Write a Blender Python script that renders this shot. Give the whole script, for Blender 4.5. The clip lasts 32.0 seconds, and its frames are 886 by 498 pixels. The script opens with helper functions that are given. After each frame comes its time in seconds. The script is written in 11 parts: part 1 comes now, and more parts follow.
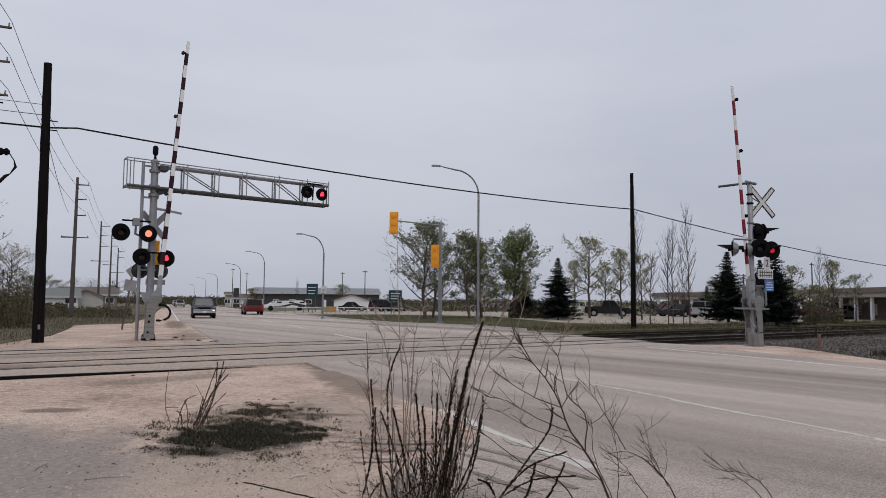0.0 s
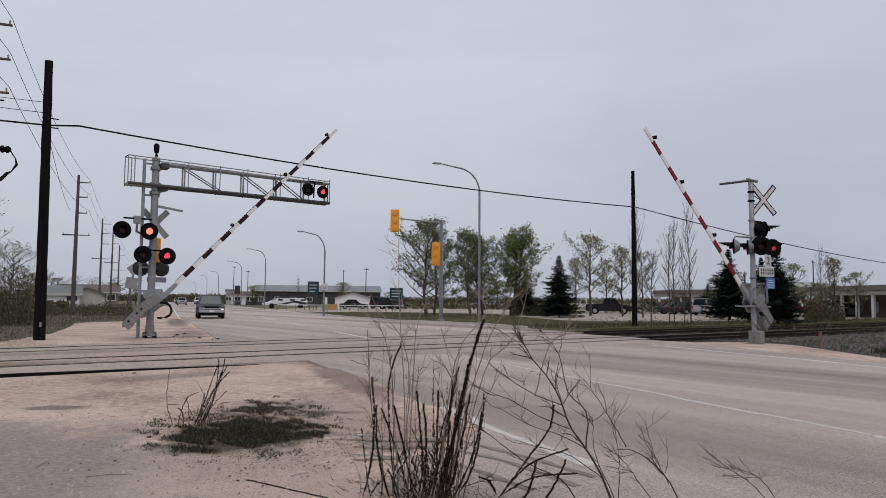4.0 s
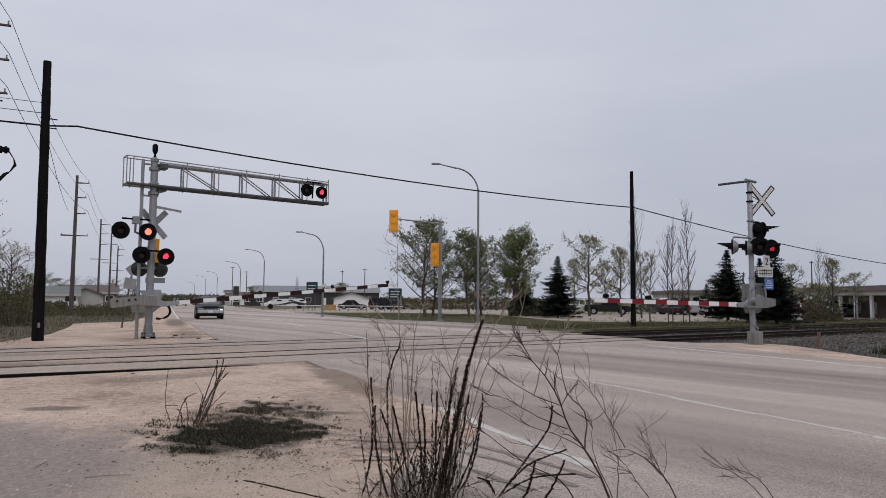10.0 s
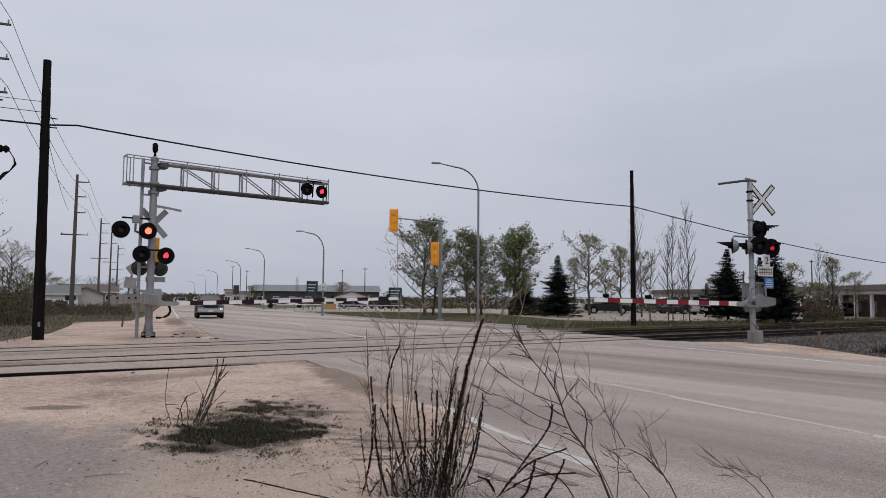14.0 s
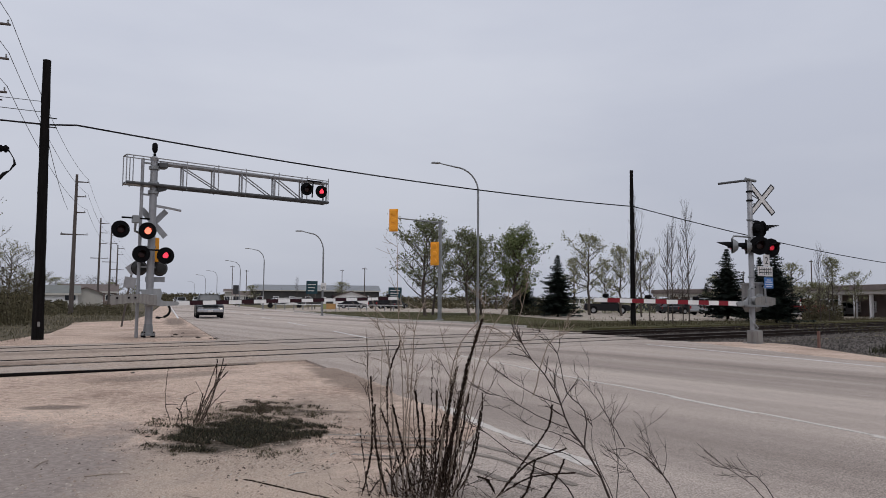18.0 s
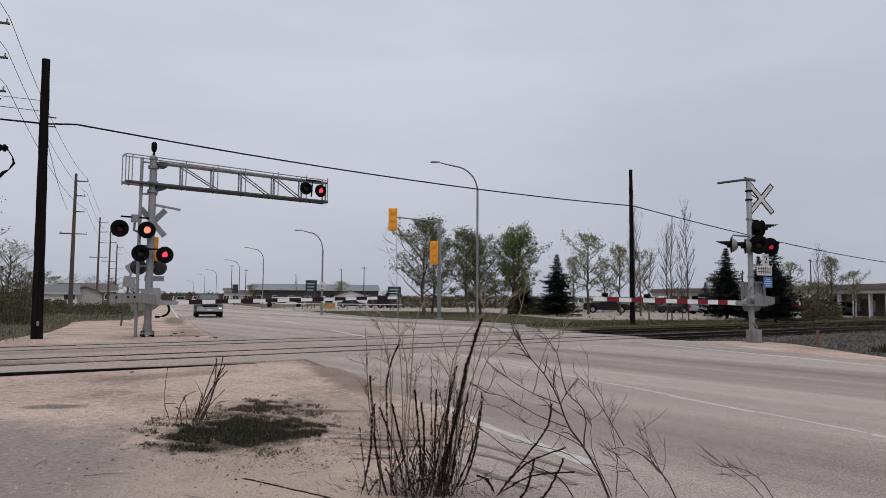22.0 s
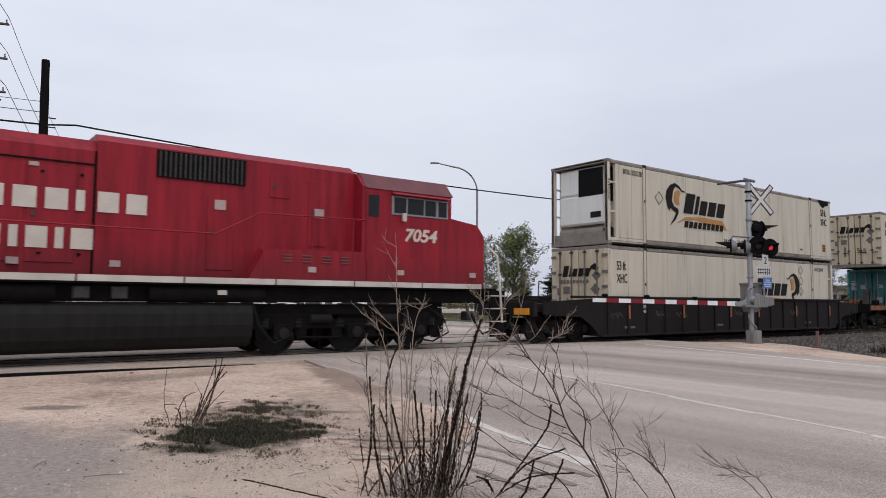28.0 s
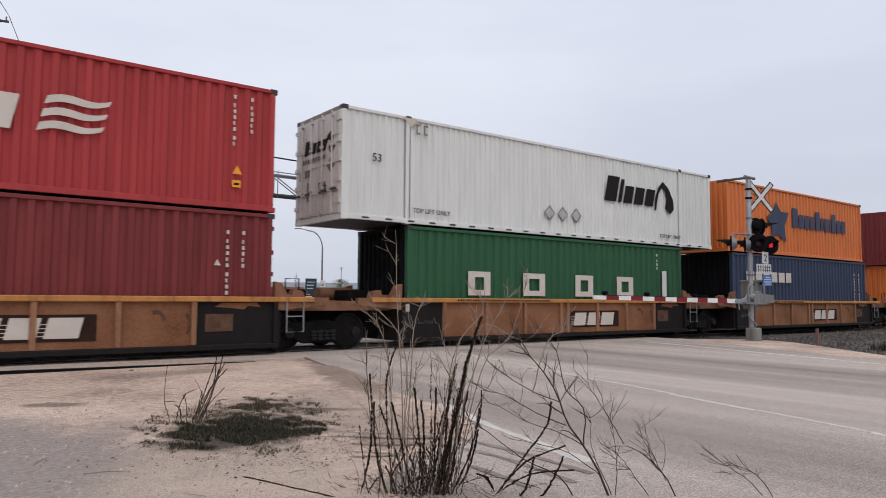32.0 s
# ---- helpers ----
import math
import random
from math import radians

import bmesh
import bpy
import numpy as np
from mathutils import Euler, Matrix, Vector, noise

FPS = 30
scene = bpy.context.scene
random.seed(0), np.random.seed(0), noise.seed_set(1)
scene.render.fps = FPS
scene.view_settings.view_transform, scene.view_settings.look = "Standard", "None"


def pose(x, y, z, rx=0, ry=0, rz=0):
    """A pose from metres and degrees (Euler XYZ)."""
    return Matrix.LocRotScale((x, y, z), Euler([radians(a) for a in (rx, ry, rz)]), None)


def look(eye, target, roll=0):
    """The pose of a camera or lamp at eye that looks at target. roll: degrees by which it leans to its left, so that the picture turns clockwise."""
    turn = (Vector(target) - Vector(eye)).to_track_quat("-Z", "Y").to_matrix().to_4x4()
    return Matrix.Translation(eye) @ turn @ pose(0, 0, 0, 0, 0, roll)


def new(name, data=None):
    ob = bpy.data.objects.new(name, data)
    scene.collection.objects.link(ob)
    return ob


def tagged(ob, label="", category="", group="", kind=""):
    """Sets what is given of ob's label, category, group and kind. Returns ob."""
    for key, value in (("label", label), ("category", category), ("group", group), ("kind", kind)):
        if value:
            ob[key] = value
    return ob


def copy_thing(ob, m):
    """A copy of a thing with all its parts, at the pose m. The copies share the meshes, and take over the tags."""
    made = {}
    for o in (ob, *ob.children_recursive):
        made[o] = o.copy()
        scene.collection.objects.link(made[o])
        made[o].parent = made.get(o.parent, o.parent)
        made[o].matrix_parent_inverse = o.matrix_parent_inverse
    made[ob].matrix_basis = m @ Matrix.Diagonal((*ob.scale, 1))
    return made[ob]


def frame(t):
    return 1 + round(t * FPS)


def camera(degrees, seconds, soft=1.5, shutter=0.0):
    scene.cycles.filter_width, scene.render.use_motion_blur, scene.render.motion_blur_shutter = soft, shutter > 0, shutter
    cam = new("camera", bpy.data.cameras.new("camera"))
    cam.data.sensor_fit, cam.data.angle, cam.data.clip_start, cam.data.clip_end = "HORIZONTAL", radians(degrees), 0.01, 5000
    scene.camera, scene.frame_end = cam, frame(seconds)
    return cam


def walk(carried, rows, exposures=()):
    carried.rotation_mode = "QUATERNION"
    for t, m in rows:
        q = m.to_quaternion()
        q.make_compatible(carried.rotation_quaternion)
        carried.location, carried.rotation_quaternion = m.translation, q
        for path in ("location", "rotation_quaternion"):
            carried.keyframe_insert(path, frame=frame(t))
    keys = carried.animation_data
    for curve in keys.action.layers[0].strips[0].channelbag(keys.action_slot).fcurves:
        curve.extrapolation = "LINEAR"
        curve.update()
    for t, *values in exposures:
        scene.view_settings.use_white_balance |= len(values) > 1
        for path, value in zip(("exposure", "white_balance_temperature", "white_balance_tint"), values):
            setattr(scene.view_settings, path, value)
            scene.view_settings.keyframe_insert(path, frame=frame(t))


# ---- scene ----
EYE = Vector((0.0, 0.0, 1.3115))


def aim(yaw, pitch, roll=0.427):
    """The camera's pose from its bearing, measured from the y axis towards x, and its tilt."""
    a, b = radians(yaw), radians(pitch)
    way = Vector((math.sin(a) * math.cos(b), math.cos(a) * math.cos(b), math.sin(b)))
    return look(EYE, EYE + way, roll)


# seconds, bearing, tilt of the hand-held camera
AIM = [
    (0, 37.014, 4.442), (0.5, 37.005, 4.433), (1, 37.049, 4.313), (1.5, 37.063, 4.269),
    (2, 37.045, 4.287), (2.5, 37.045, 4.242), (3, 37.049, 4.361), (3.5, 36.899, 4.273),
    (5.5, 37.093, 4.201), (6, 37.088, 4.201), (6.5, 37.041, 4.313), (7, 37.014, 4.291),
    (7.5, 37.054, 4.291), (8, 37.067, 4.250), (8.5, 37.085, 4.215), (9, 37.027, 4.300),
    (9.5, 37.085, 4.286), (10, 37.031, 4.291), (10.5, 37.031, 4.224), (11, 37.027, 4.313),
    (11.5, 37.040, 4.198), (12, 37.036, 4.198), (12.5, 37.107, 4.116), (13, 37.036, 4.291),
    (13.5, 36.965, 4.344), (14, 37.023, 4.220), (14.5, 37.027, 4.220), (16.5, 36.819, 4.406),
    (17, 37.036, 4.339), (17.5, 37.072, 4.220), (18, 37.045, 4.211), (18.5, 37.076, 4.184),
    (19, 37.116, 4.180), (19.5, 37.045, 4.211), (20, 37.050, 4.206), (20.5, 37.103, 4.136),
    (21, 37.111, 4.145), (21.5, 37.107, 4.145), (22, 37.098, 4.149), (22.5, 37.094, 4.149),
    (23, 37.098, 4.127), (23.5, 37.107, 4.149), (24, 37.142, 4.118), (24.5, 37.142, 4.078),
    (25, 37.116, 4.102), (25.5, 37.107, 4.108), (27.5, 37.125, 4.149), (28, 37.127, 4.220),
    (28.5, 37.166, 4.208), (29, 37.096, 4.160), (29.5, 37.121, 4.148), (30, 37.178, 4.131),
    (30.5, 37.161, 4.079), (31, 37.150, 4.079), (31.5, 37.150, 4.064), (32, 37.122, 4.007),
]
cam = camera(64.73, 32.0, soft=0.9, shutter=0.08)
walk(cam, [(t, aim(y, p)) for t, y, p in AIM], [(0, 0.04), (22, 0.04), (24, 0.0), (25, 0.05), (25.5, 0.28), (27.5, 0.39), (29, 0.41), (30, 0.38), (31, 0.32), (32, 0.41)])

# ---- light: an even overcast sky and a faint broad sun ----
world = bpy.data.worlds.new("overcast_sky")
world.use_nodes = True
scene.world = world
wn, wl = world.node_tree.nodes, world.node_tree.links
wn.clear()
w_out, w_bg = wn.new("ShaderNodeOutputWorld"), wn.new("ShaderNodeBackground")
w_sky = wn.new("ShaderNodeTexSky")
w_sky.sky_type, w_sky.sun_disc = "NISHITA", False
w_sky.sun_elevation, w_sky.sun_rotation = radians(48), radians(200)
w_sky.dust_density, w_sky.air_density = 4.0, 1.0
w_hue = wn.new("ShaderNodeHueSaturation")
w_hue.inputs["Saturation"].default_value, w_hue.inputs["Value"].default_value = 0.25, 0.9
w_mix = wn.new("ShaderNodeMix")
w_mix.data_type = "RGBA"
w_mix.inputs["Factor"].default_value = 0.9
w_co, w_map = wn.new("ShaderNodeTexCoord"), wn.new("ShaderNodeMapping")
w_map.inputs["Scale"].default_value = (1.0, 1.0, 3.5)
w_noise, w_ramp = wn.new("ShaderNodeTexNoise"), wn.new("ShaderNodeValToRGB")
w_noise.inputs["Scale"].default_value, w_noise.inputs["Detail"].default_value = 1.6, 5.0
w_ramp.color_ramp.elements[0].position, w_ramp.color_ramp.elements[1].position = 0.36, 0.64
w_ramp.color_ramp.elements[0].color = (5.35, 5.66, 6.7, 1)
w_ramp.color_ramp.elements[1].color = (6.2, 6.48, 7.4, 1)
wl.new(w_co.outputs["Generated"], w_map.inputs["Vector"])
wl.new(w_map.outputs["Vector"], w_noise.inputs["Vector"])
wl.new(w_noise.outputs["Fac"], w_ramp.inputs["Fac"])
wl.new(w_sky.outputs["Color"], w_hue.inputs["Color"])
wl.new(w_hue.outputs["Color"], w_mix.inputs["A"])
wl.new(w_ramp.outputs["Color"], w_mix.inputs["B"])
# the cloud cover thins overhead and is greyer towards the horizon
w_sep, w_rise, w_side = wn.new("ShaderNodeSeparateXYZ"), wn.new("ShaderNodeMapRange"), wn.new("ShaderNodeMath")
w_rise.interpolation_type = "SMOOTHSTEP"
w_rise.inputs["From Min"].default_value, w_rise.inputs["From Max"].default_value = -0.02, 0.42
w_rise.inputs["To Min"].default_value, w_rise.inputs["To Max"].default_value = 0.87, 1.04
w_side.operation = "MULTIPLY_ADD"
w_side.inputs[1].default_value = -0.035
w_grey = wn.new("ShaderNodeMix")
w_grey.data_type, w_grey.blend_type = "RGBA", "MULTIPLY"
w_grey.inputs["Factor"].default_value = 1.0
wl.new(w_co.outputs["Generated"], w_sep.inputs[0])
wl.new(w_sep.outputs["Z"], w_rise.inputs["Value"])
wl.new(w_sep.outputs["X"], w_side.inputs[0])
wl.new(w_rise.outputs["Result"], w_side.inputs[2])
wl.new(w_mix.outputs["Result"], w_grey.inputs["A"])
wl.new(w_side.outputs[0], w_grey.inputs["B"])
wl.new(w_grey.outputs["Result"], w_bg.inputs["Color"])
w_bg.inputs["Strength"].default_value = 0.1
wl.new(w_bg.outputs["Background"], w_out.inputs["Surface"])
sun_data = bpy.data.lights.new("sun", "SUN")
sun_data.energy, sun_data.angle, sun_data.color = 0.7, radians(40), (1.0, 0.95, 0.9)
sun = new("sun", sun_data)
sun.matrix_world = look((0, 0, 40), (8, 22, 0))


# ---- materials ----
def mat(name, col, rough=0.7, metal=0.0, var=0.18, scale=2.0, fine=45.0, bump=0.15, streak=0.0, dirt=None, glow=0.0, hue=None, rnd=0.0, spec=0.4):
    """A surface: a base colour that varies at two scales, streaks that run down, a second colour of dirt, and fine relief."""
    m = bpy.data.materials.new(name)
    m.use_nodes = True
    n, l = m.node_tree.nodes, m.node_tree.links
    b = n["Principled BSDF"]
    b.inputs["Roughness"].default_value, b.inputs["Metallic"].default_value = rough, metal
    b.inputs["Specular IOR Level"].default_value = spec
    if glow:
        b.inputs["Base Color"].default_value = (*col, 1)
        b.inputs["Emission Color"].default_value, b.inputs["Emission Strength"].default_value = (*col, 1), glow
        return m
    co = n.new("ShaderNodeTexCoord")
    big, small = n.new("ShaderNodeTexNoise"), n.new("ShaderNodeTexNoise")
    big.inputs["Scale"].default_value, big.inputs["Detail"].default_value = scale, 6.0
    small.inputs["Scale"].default_value, small.inputs["Detail"].default_value = fine, 3.0
    src = co.outputs["Object"]
    if streak:
        mp = n.new("ShaderNodeMapping")
        mp.inputs["Scale"].default_value = (4.0, 4.0, 0.35)
        l.new(src, mp.inputs["Vector"])
        l.new(mp.outputs["Vector"], big.inputs["Vector"])
    else:
        l.new(src, big.inputs["Vector"])
    l.new(src, small.inputs["Vector"])
    add = n.new("ShaderNodeMath")
    add.operation = "MULTIPLY_ADD"
    add.inputs[1].default_value = 0.4
    l.new(small.outputs["Fac"], add.inputs[0])
    half = n.new("ShaderNodeMath")
    half.operation = "MULTIPLY"
    half.inputs[1].default_value = 0.8
    l.new(big.outputs["Fac"], half.inputs[0])
    l.new(half.outputs[0], add.inputs[2])
    ramp = n.new("ShaderNodeValToRGB")
    ramp.color_ramp.elements[0].position, ramp.color_ramp.elements[1].position = 0.38, 0.8
    lo = [c * (1 - var) for c in col] if dirt is None else [c * (1 - 0.75) + d * 0.75 for c, d in zip(col, dirt)]
    hi = [min(1, c * (1 + var)) for c in col] if hue is None else hue
    ramp.color_ramp.elements[0].color = (*lo, 1)
    ramp.color_ramp.elements[1].color = (*hi, 1)
    if dirt is not None:
        e = ramp.color_ramp.elements.new(0.55)
        e.color = (*col, 1)
    l.new(add.outputs[0], ramp.inputs["Fac"])
    col_out = ramp.outputs["Color"]
    if rnd:
        info, hs = n.new("ShaderNodeObjectInfo"), n.new("ShaderNodeHueSaturation")
        mr = n.new("ShaderNodeMapRange")
        mr.inputs["To Min"].default_value, mr.inputs["To Max"].default_value = 1 - rnd, 1 + rnd
        l.new(info.outputs["Random"], mr.inputs["Value"])
        l.new(mr.outputs["Result"], hs.inputs["Value"])
        l.new(col_out, hs.inputs["Color"])
        col_out = hs.outputs["Color"]
    l.new(col_out, b.inputs["Base Color"])
    if bump:
        bp = n.new("ShaderNodeBump")
        bp.inputs["Strength"].default_value, bp.inputs["Distance"].default_value = bump, 0.01
        l.new(add.outputs[0], bp.inputs["Height"])
        l.new(bp.outputs["Normal"], b.inputs["Normal"])
    return m


def leafy(name, a, b2, thin=0.35):
    """Leaves: a colour between two that changes from leaf to leaf, letting some light through."""
    m = bpy.data.materials.new(name)
    m.use_nodes = True
    n, l = m.node_tree.nodes, m.node_tree.links
    b = n["Principled BSDF"]
    b.inputs["Roughness"].default_value = 0.8
    b.inputs["Specular IOR Level"].default_value = 0.08
    geo, ramp = n.new("ShaderNodeNewGeometry"), n.new("ShaderNodeValToRGB")
    ramp.color_ramp.elements[0].color, ramp.color_ramp.elements[1].color = (*a, 1), (*b2, 1)
    l.new(geo.outputs["Random Per Island"], ramp.inputs["Fac"])
    l.new(ramp.outputs["Color"], b.inputs["Base Color"])
    tr, mx = n.new("ShaderNodeBsdfTranslucent"), n.new("ShaderNodeMixShader")
    l.new(ramp.outputs["Color"], tr.inputs["Color"])
    mx.inputs["Fac"].default_value = thin
    l.new(b.outputs["BSDF"], mx.inputs[1])
    l.new(tr.outputs["BSDF"], mx.inputs[2])
    l.new(mx.outputs["Shader"], n["Material Output"].inputs["Surface"])
    return m


def ground_mat(name, a, b2, c, s1, s2, s3, rough=0.95, bump=0.5, stretch=(1, 1, 1), turn=0.0, pos=(0.35, 0.52, 0.7), broad=0.55):
    """Soil, gravel or asphalt: three colours by a broad and a middle noise, grains by a fine one."""
    m = bpy.data.materials.new(name)
    m.use_nodes = True
    n, l = m.node_tree.nodes, m.node_tree.links
    b = n["Principled BSDF"]
    b.inputs["Roughness"].default_value = rough
    b.inputs["Specular IOR Level"].default_value = 0.12
    co, mp = n.new("ShaderNodeTexCoord"), n.new("ShaderNodeMapping")
    mp.inputs["Rotation"].default_value = (0, 0, radians(turn))
    mp.inputs["Scale"].default_value = stretch
    l.new(co.outputs["Object"], mp.inputs["Vector"])
    ns = []
    for s, src in ((s1, mp.outputs["Vector"]), (s2, mp.outputs["Vector"]), (s3, co.outputs["Object"])):
        q = n.new("ShaderNodeTexNoise")
        q.inputs["Scale"].default_value, q.inputs["Detail"].default_value = s, 6.0
        l.new(src, q.inputs["Vector"])
        ns.append(q)
    mix = n.new("ShaderNodeMath")
    mix.operation = "MULTIPLY_ADD"
    mix.inputs[1].default_value = 1 - broad
    l.new(ns[1].outputs["Fac"], mix.inputs[0])
    sc = n.new("ShaderNodeMath")
    sc.operation = "MULTIPLY"
    sc.inputs[1].default_value = broad
    l.new(ns[0].outputs["Fac"], sc.inputs[0])
    l.new(sc.outputs[0], mix.inputs[2])
    ramp = n.new("ShaderNodeValToRGB")
    e = ramp.color_ramp.elements
    e[0].position, e[0].color = pos[0], (*a, 1)
    e[1].position, e[1].color = pos[2], (*c, 1)
    k = e.new(pos[1])
    k.color = (*b2, 1)
    l.new(mix.outputs[0], ramp.inputs["Fac"])
    grain = n.new("ShaderNodeMapRange")
    grain.inputs["From Min"].default_value, grain.inputs["From Max"].default_value = 0.3, 0.7
    grain.inputs["To Min"].default_value, grain.inputs["To Max"].default_value = 0.5, 1.48
    l.new(ns[2].outputs["Fac"], grain.inputs["Value"])
    mul = n.new("ShaderNodeMix")
    mul.data_type, mul.blend_type = "RGBA", "MULTIPLY"
    mul.inputs["Factor"].default_value = 1.0
    l.new(ramp.outputs["Color"], mul.inputs["A"])
    l.new(grain.outputs["Result"], mul.inputs["B"])
    l.new(mul.outputs["Result"], b.inputs["Base Color"])
    bp = n.new("ShaderNodeBump")
    bp.inputs["Strength"].default_value, bp.inputs["Distance"].default_value = bump, 0.02
    l.new(ns[2].outputs["Fac"], bp.inputs["Height"])
    l.new(bp.outputs["Normal"], b.inputs["Normal"])
    return m


def glass_mat(name, col, rough=0.05):
    m = bpy.data.materials.new(name)
    m.use_nodes = True
    b = m.node_tree.nodes["Principled BSDF"]
    b.inputs["Base Color"].default_value = (*col, 1)
    b.inputs["Roughness"].default_value = rough
    b.inputs["Specular IOR Level"].default_value = 0.8
    return m


GALV = mat("galvanised_steel", (0.23, 0.235, 0.24), 0.45, 0.5, 0.2, 3, 60, 0.1)
ALU = mat("dull_aluminium", (0.27, 0.27, 0.28), 0.45, 0.4, 0.15, 4, 60, 0.08)
# aluminium darkened so the truss underside carries its shade in the colour
TRUSS_D = mat("dark_shaded_aluminium", (0.08, 0.082, 0.086), 0.6, 0.2, 0.2, 4, 60, 0.08, spec=0.2)
GREYBOX = mat("grey_painted_steel", (0.26, 0.265, 0.27), 0.55, 0.1, 0.15, 3, 50, 0.08, 0.6)
BLACK = mat("black_paint", (0.006, 0.006, 0.007), 0.7, 0.0, 0.3, 4, 60, 0.1, spec=0.06)
RUBBER = mat("rubber", (0.014, 0.014, 0.015), 0.85, 0, 0.3, 5, 70, 0.15, spec=0.1)
WHITE = mat("white_paint", (0.75, 0.74, 0.73), 0.5, 0, 0.08, 3, 50, 0.05)
RED_TAPE = mat("red_reflective_tape", (0.19, 0.01, 0.018), 0.5, 0, 0.12, 4, 50, 0.05, spec=0.25)
YELLOW = mat("traffic_yellow_paint", (0.82, 0.33, 0.02), 0.5, 0, 0.12, 3, 40, 0.05)
CREO = mat("creosoted_wood", (0.009, 0.008, 0.008), 0.9, 0, 0.45, 3, 30, 0.6, 1.0, spec=0.06)
WOODPOLE = mat("weathered_pole_wood", (0.1, 0.085, 0.078), 0.9, 0, 0.3, 3, 30, 0.5, 1.0, spec=0.1)
CONCRETE = mat("concrete", (0.4, 0.38, 0.35), 0.9, 0, 0.18, 2, 40, 0.3)
RUSTSTEEL = mat("brown_rail_steel", (0.03, 0.022, 0.019), 0.85, 0.1, 0.35, 4, 60, 0.3, spec=0.1)
RAILTOP = mat("dull_rail_head", (0.1, 0.088, 0.08), 0.65, 0.3, 0.2, 3, 40, 0.05)
LENS_DARK = mat("unlit_red_lens", (0.02, 0.004, 0.005), 0.35, 0, 0.1, 4, 50, 0)
LENS_LIT = mat("lit_red_lens", (1.0, 0.05, 0.09), 0.3, glow=1.2)
LENS_DIM = mat("dimly_lit_red_lens", (0.8, 0.03, 0.06), 0.3, glow=0.4)
LENS_HOT = mat("lit_lens_core", (1.0, 0.21, 0.13), 0.3, glow=1.5)
SIGN_WHITE = mat("white_sign_sheeting", (0.6, 0.58, 0.57), 0.45, 0, 0.06, 5, 40, 0.02)
SIGN_BLACK = mat("black_sign_ink", (0.03, 0.03, 0.032), 0.5, 0, 0.1, 5, 40, 0)
SIGN_BLUE = mat("blue_sign_sheeting", (0.05, 0.16, 0.42), 0.45, 0, 0.1, 5, 40, 0.02)
SIGN_GREEN = mat("teal_sign_paint", (0.006, 0.036, 0.048), 0.5, 0, 0.15, 5, 40, 0.02)
GLASS = glass_mat("dark_window_glass", (0.02, 0.024, 0.03))
CHROME = mat("chrome", (0.5, 0.5, 0.52), 0.2, 0.9, 0.1, 3, 40, 0)
RUN_LAMP = mat("lit_running_lamp", (1.0, 0.9, 0.76), 0.3, glow=1.1)
LAMP_ON = mat("lit_headlight", (1.0, 0.9, 0.76), 0.3, glow=2.6)
CABLE = mat("black_cable", (0.01, 0.01, 0.011), 0.7, 0, 0.2, 4, 50, 0, spec=0.1)
WIRE = mat("weathered_wire", (0.06, 0.06, 0.065), 0.6, 0.2, 0.2, 4, 50, 0)


